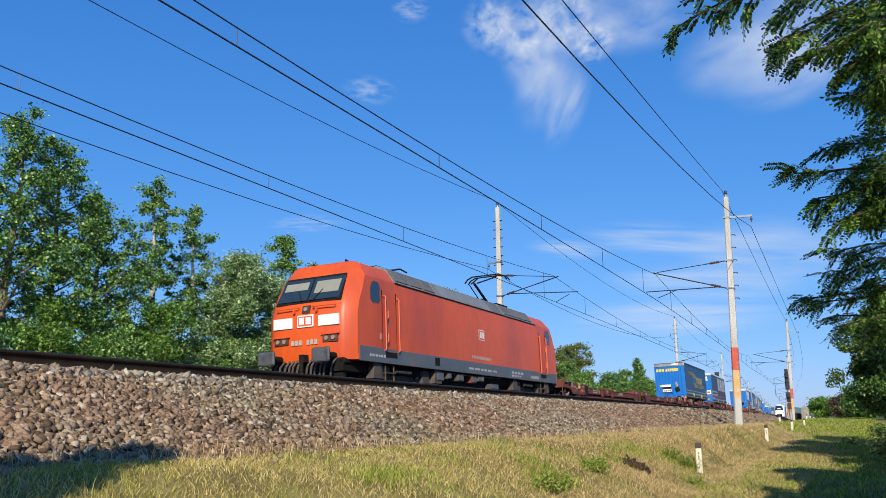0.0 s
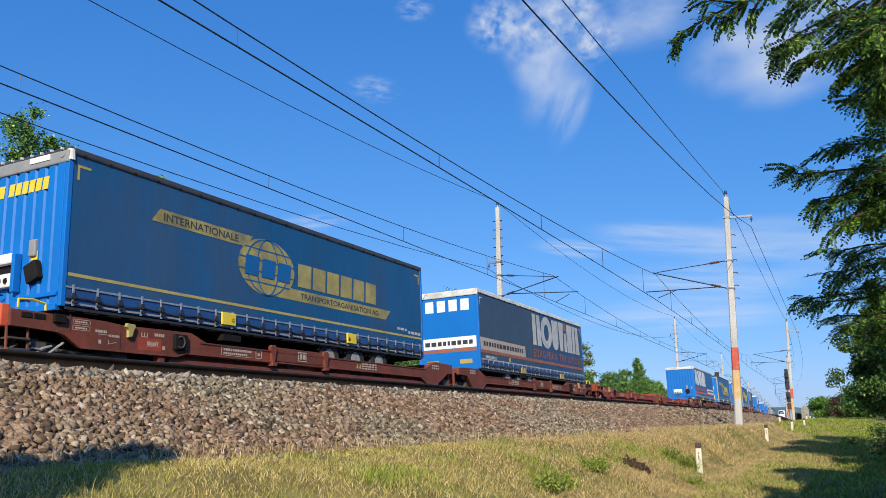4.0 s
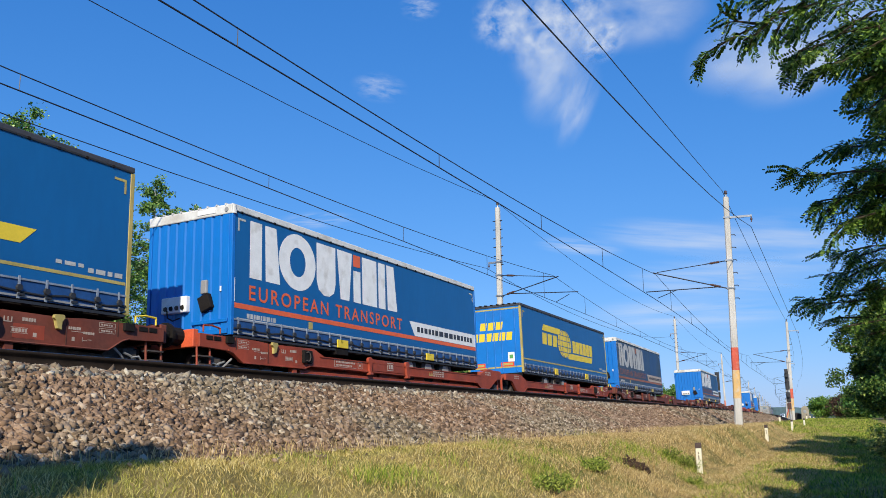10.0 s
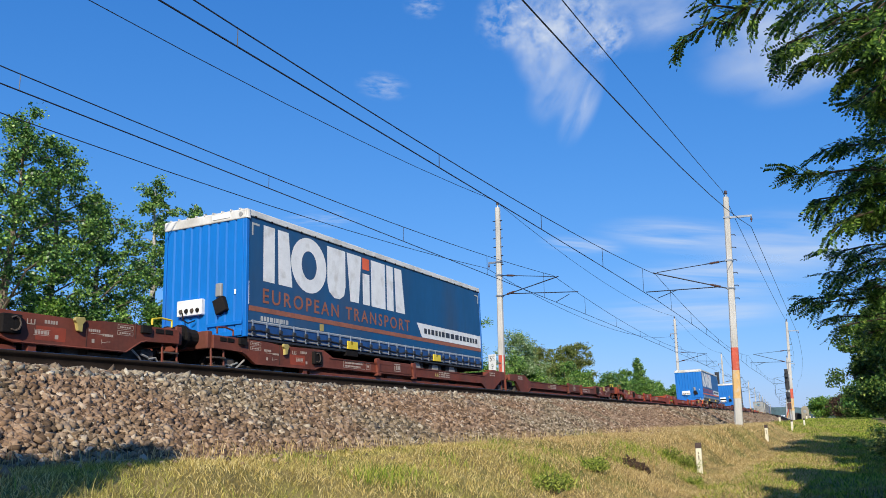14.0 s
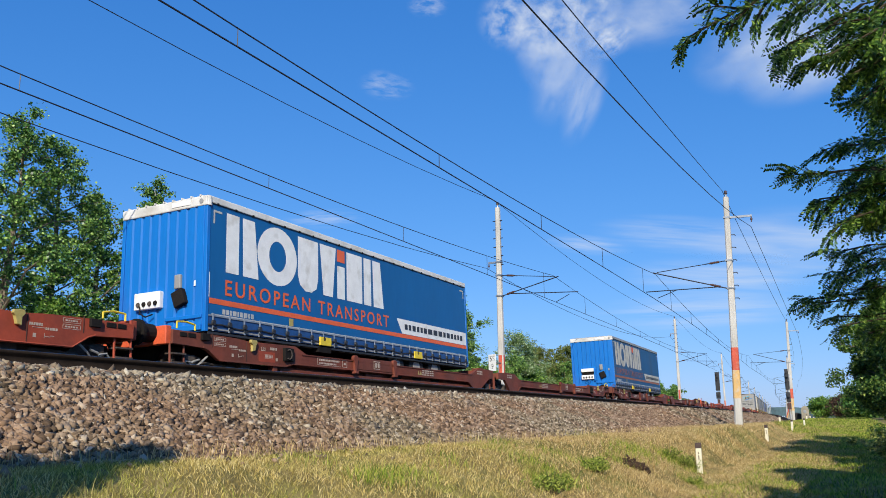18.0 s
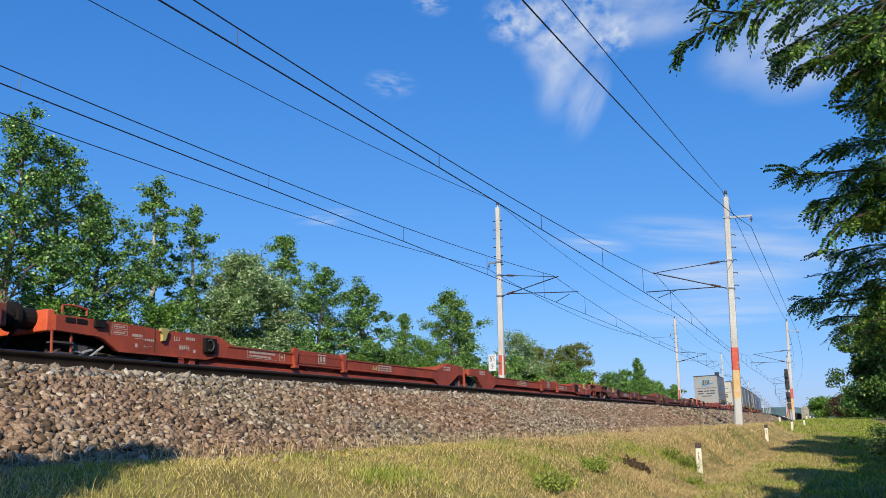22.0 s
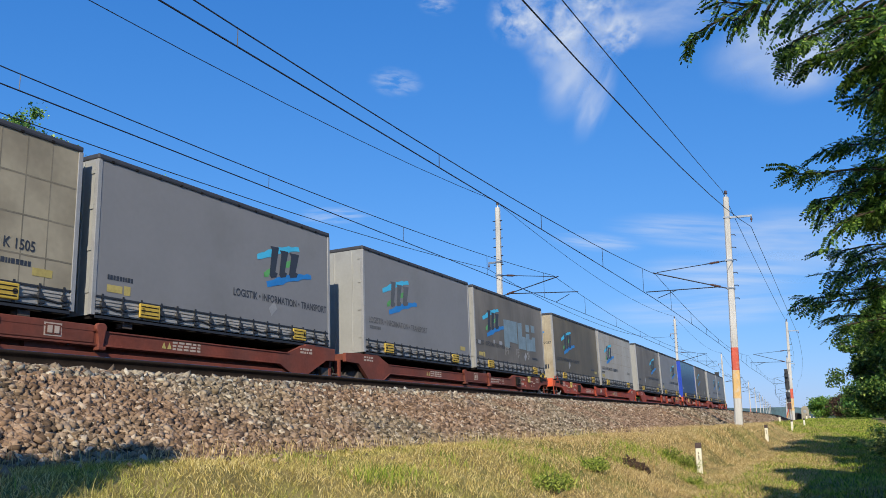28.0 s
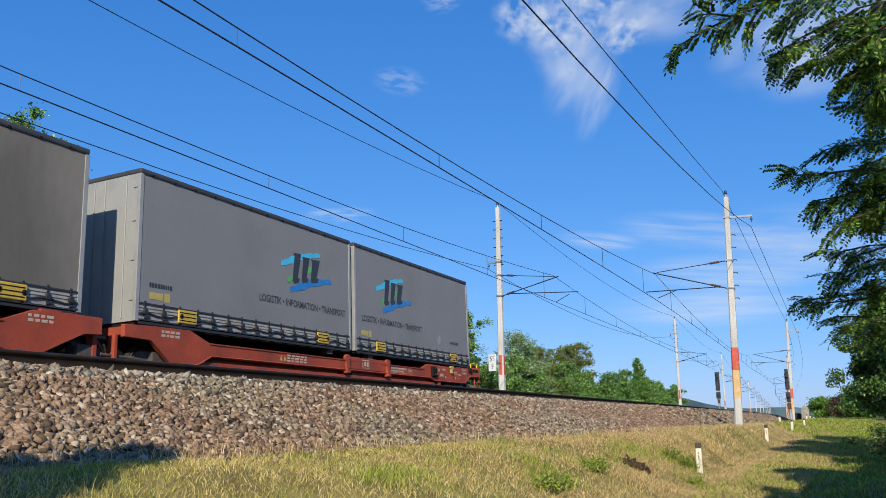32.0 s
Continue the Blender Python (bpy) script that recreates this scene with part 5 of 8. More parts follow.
    frame_marks += bars(lo[0], 0.86, 0.26, 0.05, 6, number_seed + 6) + bars(lo[0] + 0.32, 0.80, 0.24, 0.045, 5, number_seed + 7) + [rect(lo[0] + 0.06, lo[0] + 0.36, 0.825, 0.835), rect(lo[0] + 0.08, lo[0] + 0.14, 0.66, 0.73), rect(lo[0] + 0.3, lo[0] + 0.42, 0.68, 0.69), rect(lo[0] + 0.42, lo[0] + 0.50, 0.70, 0.71), rect(lo[0] + 0.3, lo[0] + 0.31, 0.66, 0.74)]
    lo = sorted((X(3.38), X(4.08)))
    frame_marks += [rect(lo[0], lo[0] + 0.02, 0.88, 0.96), rect(lo[0] + 0.07, lo[0] + 0.09, 0.88, 0.96), rect(lo[0] + 0.14, lo[0] + 0.16, 0.88, 0.96), rect(lo[0], lo[0] + 0.16, 0.87, 0.885)] + bars(lo[0] + 0.34, 0.91, 0.26, 0.06, 5, number_seed + 8) + bars(lo[0] + 0.16, 0.72, 0.28, 0.06, 5, number_seed + 9) + [rect(lo[0] + 0.14, lo[0] + 0.46, 0.70, 0.708), rect(lo[0] + 0.14, lo[0] + 0.46, 0.79, 0.798), rect(lo[0] + 0.56, lo[0] + 0.63, 0.66, 0.73)]
    plates("small_mark", frame_marks, "side", -1.362, T["cream"], g)
    lo = sorted((X(15.85), X(16.45)))
    plates("small_mark", bars(lo[0], 1.0, 0.5, 0.05, 4, number_seed + 11) + bars(lo[0], 0.92, 0.5, 0.05, 4, number_seed + 12), "side", -1.362, T["cream"], g)
    return g


ENDS = [37.62 + 35.22 * i for i in range(17)]
B_, R_ = "brown_wagon", "red_wagon"
PAINTS = [B_, B_, R_, B_, R_, B_, B_, R_, B_, B_, R_, B_, R_, B_, R_, R_]
made_units = {}
for i, paint in enumerate(PAINTS):
    half_len = (ENDS[i + 1] - ENDS[i]) / 2
    for mirrored in (False, True):
        orange_end = i in (1, 4, 8, 10, 12, 14, 15) and not mirrored
        key = (paint, mirrored, orange_end)
        if key in made_units:
            u = copy_thing(made_units[key], Matrix())
        else:
            u = made_units[key] = wagon_unit(paint, mirrored, 10 + 7 * i + mirrored, orange_end)
        MOVING.append((u, ENDS[i] + 0.05 + (half_len + 0.3 if mirrored else 0.0), 17.4))


# ---- loads ----
def curtain_body(g, Ln, top, bottom, curtain, end_mat, rim_mat, lath_mat, edge_mat, ribbed, strap_step, rim_h=0.14):
    """Box of a trailer or swap body: curtains, end walls, roof with a rim, lower lath with straps."""
    W = 1.275
    part("floor_frame", boxed(0.05, Ln - 0.05, -1.2, 1.2, bottom - 0.12, bottom + 0.06), T["under"], g)
    part("roof", boxed(0.0, Ln, -W - 0.004, W + 0.004, top - rim_h, top, bevel=0.03), rim_mat, g, "")
    for sd in (-1, 1):
        n = 48 if sd < 0 else 2
        bm = bmesh.new()
        ys = [sd * (W - 0.011 + 0.003 * math.sin(i * 2.1) * math.sin(i * 0.7)) if n > 2 else sd * (W - 0.01) for i in range(n + 1)]
        lo = [bm.verts.new((0.10 + (Ln - 0.20) * i / n, y, bottom + 0.30)) for i, y in enumerate(ys)]
        hi = [bm.verts.new((0.10 + (Ln - 0.20) * i / n, sd * (W - 0.012), top - rim_h)) for i in range(n + 1)]
        bl = [bm.verts.new((v.co.x, sd * (W - 0.05), v.co.z)) for v in lo]
        bh = [bm.verts.new((v.co.x, sd * (W - 0.05), v.co.z)) for v in hi]
        for i in range(n):
            bm.faces.new((lo[i], lo[i + 1], hi[i + 1], hi[i])), bm.faces.new((bl[i], bh[i], bh[i + 1], bl[i + 1]))
            bm.faces.new((lo[i], bl[i], bl[i + 1], lo[i + 1])), bm.faces.new((hi[i], hi[i + 1], bh[i + 1], bh[i]))
        bm.faces.new((lo[0], hi[0], bh[0], bl[0])), bm.faces.new((lo[n], bl[n], bh[n], hi[n]))
        cu = part("curtain", bm, curtain, g)
        for f in cu.data.polygons:
            f.use_smooth = True
        cu.data.set_sharp_from_angle(angle=radians(30))
        part("side_lath", boxed(0.05, Ln - 0.05, *sorted((sd * (W - 0.045), sd * (W - 0.014))), bottom - 0.02, bottom + 0.30), lath_mat, g)
        for x0 in (0.0, Ln - 0.10):
            part("corner_post", boxed(x0, x0 + 0.10, *sorted((sd * (W - 0.09), sd * (W + 0.002))), bottom - 0.05, top - rim_h, bevel=0.01), edge_mat, g)
    clips = bmesh.new()
    for k in range(int(Ln / 0.62)):
        box(clips, 0.3 + 0.62 * k, 0.36 + 0.62 * k, -W - 0.016, -W + 0.01, top - rim_h - 0.015, top - rim_h + 0.03)
    tagged(part("roof_hooks", clips, T["under"], g), kind="stuff")
    part("roof_seam", boxed(0.05, Ln - 0.05, -W - 0.010, -W + 0.01, top - rim_h - 0.006, top - rim_h + 0.008), T["strap"], g)
    part("strap_rail", boxed(0.1, Ln - 0.1, -W - 0.004, -W + 0.016, bottom + 0.0, bottom + 0.035), T["alu"], g)
    part("strap_rope", path_tube(bmesh.new(), [(0.1 + (Ln - 0.2) * i / 30, -W - 0.006, bottom + 0.10 + 0.03 * math.sin(i * 1.9)) for i in range(31)], 0.020, 5), T["strap"], g)
    if strap_step < 0.5:
        for z in (0.17, 0.235):
            part("lath_bar", boxed(0.1, Ln - 0.1, -W + 0.0, -W + 0.02, bottom + z - 0.012, bottom + z + 0.012), lath_mat, g)
    part("upper_rail", boxed(0.1, Ln - 0.1, -W - 0.006, -W + 0.012, bottom + 0.29, bottom + 0.325), T["strap_web"] if strap_step > 0.5 else T["strap"], g)
    part("lower_rail", boxed(0.1, Ln - 0.1, -W - 0.002, -W + 0.02, bottom - 0.10, bottom - 0.05), T["strap"], g)
    n = int((Ln - 0.5) / strap_step)
    first = None
    for i in range(n + 1):
        x = 0.25 + i * (Ln - 0.5) / n
        if first is None:
            first = part("strap", prism(bmesh.new(), [(-0.024, -0.03), (0.024, -0.03), (0.020, 0.36), (-0.020, 0.36)], "y", -W - 0.014, -W + 0.0), T["strap_web"] if ribbed or strap_step > 0.5 else T["strap"], g)
            buckle = part("buckle", box(tube(bmesh.new(), (0, -W - 0.050, 0.15), (0, -W - 0.010, 0.15), 0.055, 0.065, 10), -0.02, 0.10, -W - 0.04, -W - 0.012, 0.02, 0.06), T["strap"], first)
            k = first
        else:
            k = same("strap", first, g)
            same("buckle", buckle, k)
        k.matrix_local = Matrix.Translation((x, 0, bottom)) @ Matrix.Rotation(0.06 * math.sin(i * 2.7), 4, "Y")
    # end walls
    for x0, sgn in ((0.0, -1), (Ln, 1)):
        bm = bmesh.new()
        if ribbed and sgn < 0:
            pts, y, m_ = [], -W + 0.09, 0
            while y < W - 0.09:
                pts += [(0.0, y), (0.0, y + 0.16), (0.035, y + 0.19), (0.035, y + 0.24)]
                y += 0.27
            pts = [(a, min(b, W - 0.09)) for a, b in pts] + [(0.08, W - 0.09), (0.08, -W + 0.09)]
            prism(bm, pts, "z", bottom - 0.05, top - rim_h - 0.02)
        else:
            box(bm, *(sorted((x0 - sgn * 0.06, x0 - sgn * 0.012))), -W + 0.085, W - 0.085, bottom - 0.05, top - rim_h)
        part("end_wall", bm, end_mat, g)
    return W


def landing_wheels(g, xs):
    for x in xs:
        for sd in (-1, 1):
            w = part("wheel", tube(bmesh.new(), (x, sd * 0.82, 0.92), (x, sd * 1.17, 0.92), 0.46, n=22), T["tyre"], g)
            part("rim", tube(bmesh.new(), (x, sd * 1.175, 0.92), (x, sd * 1.10, 0.92), 0.24, n=16), T["silver_lath"], w)
        part("axle", tube(bmesh.new(), (x, -0.9, 0.92), (x, 0.9, 0.92), 0.07), T["under"], g)
        part("mudguard", prism(bmesh.new(), [(x - 0.58, 1.08), (x - 0.45, 1.38), (x + 0.45, 1.38), (x + 0.58, 1.08), (x + 0.53, 1.08), (x + 0.42, 1.34), (x - 0.42, 1.34), (x - 0.53, 1.08)], "y", -1.2, -0.8), T["under"], g)
    part("chassis_beam", boxed(0.3, 13.2, -0.55, 0.55, 0.95, 1.16), T["under"], g)
    part("lift_pocket", boxed(4.25, 4.85, -1.29, -1.1, 1.02, 1.16), T["under"], g)


def arc_shapes():
    """Plain shapes that stand in for the large trade mark, one group of strokes each."""
    lo, hi = 2.55, 3.93
    ring_o, ring_i = ellipse(2.54, 3.24, 0.79, 0.73, 32), ellipse(2.54, 3.24, 0.34, 0.38, 32)
    ring = [ring_o[8:25] + ring_i[8:25][::-1], ring_o[24:] + ring_o[:9] + (ring_i[24:] + ring_i[:9])[::-1]]
    first = [rect(0.64, 1.08, lo, hi), [(1.24, lo), (1.80, lo), (1.64, hi), (1.20, hi)]]
    cup = [[(3.38, hi), (3.38, 2.92), (3.47, 2.68), (3.70, 2.54), (3.98, 2.54), (4.20, 2.66), (4.28, 2.92), (4.28, hi)]]
    wedge = [[(4.36, hi), (5.14, hi), (4.97, lo), (4.53, lo)]]
    slab = [[(5.68, lo), (6.50, lo), (6.50, hi), (5.68, hi)]]
    last = [rect(6.60, 7.00, lo, hi), [(7.14, lo), (7.72, lo), (7.54, hi), (7.10, hi)]]
    return [first, ring, cup, wedge, [rect(5.20, 5.58, lo, 3.46)], slab, last]


def front_fittings(g, drop, framed):
    """Coupling box, document tube, chock holder, corner panel and roof-edge fittings of a trailer's front wall."""
    bx = part("connection_box", boxed(-0.12, 0.02, -0.06, 0.70, 1.86 - drop, 2.24 - drop, bevel=0.02) if not framed else boxed(-0.13, 0.02, -0.06, 0.70, 2.16, 2.36, bevel=0.03), T["white"], g, "white connection panel on the front wall")
    if framed:
        part("lower_panel", boxed(-0.13, 0.02, -0.06, 0.70, 1.72, 1.98, bevel=0.03), T["white"], bx)
        part("dark_recess", boxed(-0.03, 0.02, -0.04, 0.68, 1.98, 2.16), T["under"], bx)
        part("side_bracket", boxed(-0.13, 0.02, -0.16, -0.07, 1.62, 2.34, bevel=0.01), T["end_blue"], bx)
    zs = 1.84 if framed else 1.97 - drop
    for k in range(4):
        part("socket", tube(tube(bmesh.new(), (-0.15, 0.56 - 0.17 * k, zs), (-0.11, 0.56 - 0.17 * k, zs), 0.05, n=10), (-0.17, 0.54 - 0.17 * k, zs - 0.05), (-0.13, 0.54 - 0.17 * k, zs + 0.05), 0.018, n=6), T["under"] if k % 2 else T["bogie"], bx)
    part("hose_loop", path_tube(bmesh.new(), [(-0.14, 0.5, zs - 0.04), (-0.20, 0.42, zs - 0.22), (-0.18, 0.28, zs - 0.30), (-0.10, 0.14, zs - 0.24)], 0.016, 5), T["under"], bx)
    part("document_box", boxed(-0.07, 0.02, -0.60, -0.42, 2.24 - drop, 2.56 - drop, bevel=0.025), T["alu"], g, "grey document tube")
    cb = boxed(-0.12, 0.02, -0.74, -0.42, 1.76, 2.12, bevel=0.02)
    bmesh.ops.rotate(cb, verts=cb.verts, cent=(0, -0.58, 1.94), matrix=Matrix.Rotation(radians(-20), 3, "X"))
    part("wheel_chock_box", cb, T["under"], g, "black plastic wheel chock in its holder")
    part("corner_panel", boxed(-0.012, 0.05, -1.19, -0.99, 1.20, 3.98, bevel=0.008), T["end_blue"], g)
    part("lower_rail", boxed(-0.05, 0.04, -1.19, -0.16, 1.46, 1.54, bevel=0.01), T["end_blue"], g)
    part("lower_rail", boxed(-0.05, 0.04, -1.19, 1.19, 1.20, 1.32, bevel=0.01), T["end_blue"], g)
    rim = part("rim_corner", tube(bmesh.new(), (0.06, -1.235, 3.98), (0.06, -1.235, 4.19), 0.085, 0.07, 14), T["rim"], g)
    part("marker_lamp", tube(bmesh.new(), (-0.045, -1.12, 4.08), (-0.02, -1.12, 4.08), 0.055, n=14), T["alu"], rim)
    pl = part("number_plate", boxed(-0.045, -0.02, -0.80, -0.26, 4.04, 4.15), T["white"], g)
    plates("number_bar", bars(0.30, 4.07, 0.46, 0.05, 6, 5), "end", -0.042, T["ink"], pl)
    bm = bmesh.new()
    for k in range(9):
        box(bm, -0.045, 0.05, -1.1 + 0.27 * k, -1.07 + 0.27 * k, 4.19, 4.235)
    part("roof_clips", bm, T["rim"], g)


def striped_trailer(state, turned=False):
    """Blue curtain trailer with large white shapes, an orange line and a white panel."""
    dirty = state == "dirty"
    words = "stained blue curtain-side semi-trailer with faded graphics on pocket wagon" if dirty else "blue curtain-side semi-trailer with white block graphics on pocket wagon"
    g = thing("semi_trailer", words, "semi-trailer", "blue curtain trailers")
    cu = {"clean": "blue", "dull": "deep_blue", "dusty": "deep_blue", "dirty": "dirty_blue"}[state]
    Ln = 13.75
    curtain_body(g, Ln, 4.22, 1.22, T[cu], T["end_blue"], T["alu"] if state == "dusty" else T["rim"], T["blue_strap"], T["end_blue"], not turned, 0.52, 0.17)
    part("front_rim", boxed(-0.03, 0.03, -1.28, 1.28, 3.97, 4.20, bevel=0.03), T["rim"], g, "white front roof edge")
    lift = -1.268
    wm = T["grey_marking"] if dirty else T["dusty_white"] if state == "dusty" else T["white"]
    om = T["dull_orange"] if state != "clean" else T["orange"]
    shift = 5.45 if turned else 0.0
    for strokes in arc_shapes():
        plates("block_shape", [[(p + shift, q) for p, q in sh] for sh in strokes], "side", lift, wm, g, "large faded block shape" if dirty else "large white block shape", whole=True)
    plates("orange_square", [rect(5.20 + shift, 5.58 + shift, 3.58, 3.92)], "side", lift, T["dull_orange"] if dirty else T["orange"], g)
    two_words("EUROPEAN", "TRANSPORT", 7.38, 0.36, 0.63 + shift, 2.02, "side", lift, om, g, 1.3)
    plates("orange_line", [rect(0.12, Ln - 0.12, 1.79, 1.91)], "side", lift, om, g)
    plates("white_panel", [rect(0.12, 5.0, 1.91, 2.37, 0.0)] if turned else [[(8.84, 1.92), (Ln - 0.12, 1.92), (Ln - 0.12, 2.37), (8.50, 2.37)]], "side", lift - 0.001, T["cream"] if dirty else wm, g)
    plates("address_bar", bars(0.4 if turned else 9.0, 2.06, 4.3, 0.17, 15, 4), "side", lift - 0.008, T["ink"], g)
    plates("small_mark", bars(0.56, 1.59, 1.08, 0.11, 9, 9) + [rect(0.2, 0.48, 3.86, 3.91), rect(0.2, 0.25, 3.6, 3.86), rect(Ln - 0.5, Ln - 0.2, 3.86, 3.91), rect(Ln - 0.25, Ln - 0.2, 3.6, 3.86)], "side", lift, T["grey_marking"], g)
    plates("grey_edge_tape", [rect(0.2, Ln - 0.2, 1.535, 1.57)], "side", lift - 0.001, T["grey_marking"], g)
    for x in (4.55, 9.8):
        part("lift_plate", boxed(x - 0.26, x + 0.26, -1.325, -1.28, 1.2, 1.42, bevel=0.01), T["yellow"] if not dirty else T["dull_yellow"], g, "yellow grapple plate")
    plates("yellow_label", [rect(3.0, 3.18, 1.58, 1.76)], "side", lift - 0.006, T["dull_yellow"], g)
    if turned:
        for i in range(4):
            plates("block_shape", [rect(-0.95 + 0.5 * i, -0.60 + 0.5 * i, 3.42, 3.86)], "end", 0.012, T["white"], g, "large white block shape")
        pn = plates("white_panel", [rect(-1.15, 1.15, 2.0, 2.42)], "end", 0.012, T["white"], g)
        plates("address_bar", bars(-1.0, 2.12, 2.0, 0.16, 9, 6), "end", 0.004, T["ink"], pn)
        plates("orange_line", [rect(-1.15, 1.15, 1.86, 1.98)], "end", 0.012, om, g)
        plates("warning_plate", [rect(-0.95, -0.45, 1.40, 1.56), rect(0.45, 0.95, 1.40, 1.56)], "end", 0.008, T["dull_yellow"], g)
        landing_wheels(g, (3.0, 4.3, 5.6))
        return g
    # front wall fittings
    front_fittings(g, 0.08 if state != "dusty" else 0.0, state == "dusty")
    plates("corner_label", [rect(0.94, 1.16, 2.18, 2.30)], "end", -0.006, T["strap_yellow"] if state == "dusty" else T["white"], g)
    plates("corner_label", [rect(0.03, 0.12, 1.93, 2.48)], "side", lift - 0.003, T["white"], g)
    landing_wheels(g, (8.6, 9.9, 11.2))
    return g


def yellow_trailer(style):
    """Blue trailer with yellow globe emblem; doors or ribbed front wall towards the engine."""
    g = thing("semi_trailer", "blue curtain-side semi-trailer with yellow globe emblem on pocket wagon", "semi-trailer", "blue curtain trailers")
    ribbed = style == "front"
    Ln = 13.9
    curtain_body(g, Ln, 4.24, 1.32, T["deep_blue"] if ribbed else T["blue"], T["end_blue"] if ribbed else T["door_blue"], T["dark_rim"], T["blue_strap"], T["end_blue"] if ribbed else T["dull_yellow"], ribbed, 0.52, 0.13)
    lift = -1.268
    ym = T["faded_yellow"] if ribbed else T["yellow"]
    c = (6.08, 2.93) if style == "second" else (5.81, 2.90)
    ring = ellipse(*c, 1.08, 0.69, 36)
    if style == "second":
        plates("yellow_band", [[(2.74, 3.31), (5.3, 3.31), (5.50, 3.60), (2.98, 3.60)], [(6.55, 2.23), (10.74, 2.25), (10.96, 2.54), (6.75, 2.52)]], "side", lift, ym, g)
        plates("yellow_block", [rect(2.72 + 0.76 * i, 3.32 + 0.76 * i, 2.68, 3.21, 0.05) for i in range(3)] + [rect(7.40 + 0.61 * i, 7.93 + 0.61 * i, 2.60, 3.20, 0.03) for i in range(6)], "side", lift, ym, g, "yellow block shape")
    else:
        plates("yellow_band", [[(2.04, 3.27), (5.0, 3.27), (5.24, 3.56), (2.27, 3.56)], [(6.2, 2.24), (11.48, 2.24), (11.78, 2.53), (6.5, 2.53)]], "side", lift, ym, g)
        writing("INTERNATIONALE", 2.35, 0.17, 2.38, 3.33, "side", lift - 0.002, T["ink"], g)
        writing("TRANSPORTORGANISATION AG", 3.9, 0.15, 7.15, 2.31, "side", lift - 0.002, T["ink"], g)
        plates("yellow_block", [rect(7.04 + 0.66 * i, 7.61 + 0.66 * i, 2.62, 3.22, 0.03) for i in range(6)], "side", lift, ym, g, "yellow block shape")
    gl = plates("globe", [ring], "side", lift - 0.002, ym, g, "yellow globe emblem")
    bm = bmesh.new()
    for rx in (0.42, 0.82):
        o_, i_ = ellipse(*c, rx, 0.69, 28), ellipse(*c, rx - 0.035, 0.66, 28)
        for i in range(28):
            j = (i + 1) % 28
            flat(bm, [o_[i], o_[j], i_[j], i_[i]], "side", lift - 0.009)
    for dz in (-0.4, -0.14, 0.14, 0.4):
        w_ = 1.08 * math.sqrt(max(0, 1 - (dz / 0.69) ** 2))
        flat(bm, rect(c[0] - w_, c[0] + w_, c[1] + dz - 0.014, c[1] + dz + 0.014), "side", lift - 0.009)
    part("globe_lines", bm, T["blue"], gl)
    if style != "second":
        plates("emblem_block", [rect(4.94 + 0.62 * i, 5.44 + 0.62 * i, 2.64, 3.10, 0.05) for i in range(3)], "side", lift - 0.016, T["blue"], gl)
    plates("yellow_line", [rect(0.12, Ln - 0.12, 1.83, 1.89)], "side", lift, T["dull_yellow"], g)
    plates("corner_tape", [rect(0.2, 0.5, 3.88, 3.93), rect(0.2, 0.25, 3.64, 3.88), rect(Ln - 0.5, Ln - 0.2, 3.88, 3.93), rect(Ln - 0.25, Ln - 0.2, 3.64, 3.88)], "side", lift, T["dull_yellow"], g)
    plates("number_bar", bars(Ln - 1.7, 2.02, 0.6, 0.07, 3, 8) + bars(Ln - 1.0, 1.95, 0.8, 0.09, 4, 8), "side", lift, T["grey_marking"], g)
    for x in (4.40, 9.5):
        part("lift_plate", boxed(x - 0.23, x + 0.23, -1.325, -1.28, 1.36, 1.64, bevel=0.01), T["yellow"], g, "yellow grapple plate")
    if ribbed:
        plates("yellow_block", [rect(-1.12 + 0.24 * i, -0.93 + 0.24 * i, 3.50, 3.74, 0.03) for i in range(3)] + [rect(-0.32 + 0.185 * i, -0.17 + 0.185 * i, 3.50, 3.74, 0.03) for i in range(6)], "end", -0.006, T["yellow"], g)
        part("front_rim", boxed(-0.03, 0.03, -1.28, 1.28, 3.93, 4.17, bevel=0.03), T["alu"], g, "grey front roof edge")
        front_fittings(g, 0.0, True)
        plates("yellow_label", [rect(-0.92, -0.74, 2.18, 2.34), rect(0.44, 0.62, 2.18, 2.34)], "end", -0.014, T["yellow"], g)
        xs = (8.6, 9.9, 11.2)
    else:
        plates("yellow_block", [rect(-0.66 + 0.37 * i, -0.36 + 0.37 * i, 3.15, 3.48, 0.06) for i in range(3)] + [rect(-1.04 + 0.317 * i, -0.78 + 0.317 * i, 2.67, 3.02, 0.05) for i in range(6)], "end", 0.012, T["yellow"], g, "yellow block shape on the door")
        plates("yellow_frame", [rect(-1.19, 1.19, 1.50, 1.56), rect(-1.19, 1.19, 4.0, 4.06)], "end", 0.010, T["dull_yellow"], g)
        for y in (-0.76, 0.56):
            pl = plates("warning_plate", [rect(y - 0.30, y + 0.30, 1.56, 1.74)], "end", 0.004, T["plate_red"], g, "red and yellow warning plate")
            plates("plate_field", [rect(y - 0.25, y + 0.25, 1.60, 1.70)], "end", -0.003, T["dull_yellow"], pl)
        stc = [rect(-1.06, -0.83, 1.74, 2.04)] + ([rect(0.64, 0.86, 1.78, 2.08)] if style != "second" else [rect(0.60, 0.90, 1.75, 2.15)])
        plates("sticker", stc, "end", 0.006, T["white"], g)
        plates("sticker_field", [rect(-1.03, -0.86, 1.85, 2.01), rect(0.67, 0.83, 1.88, 2.04)], "end", -0.001, T["green_mark"], g)
        bm = bmesh.new()
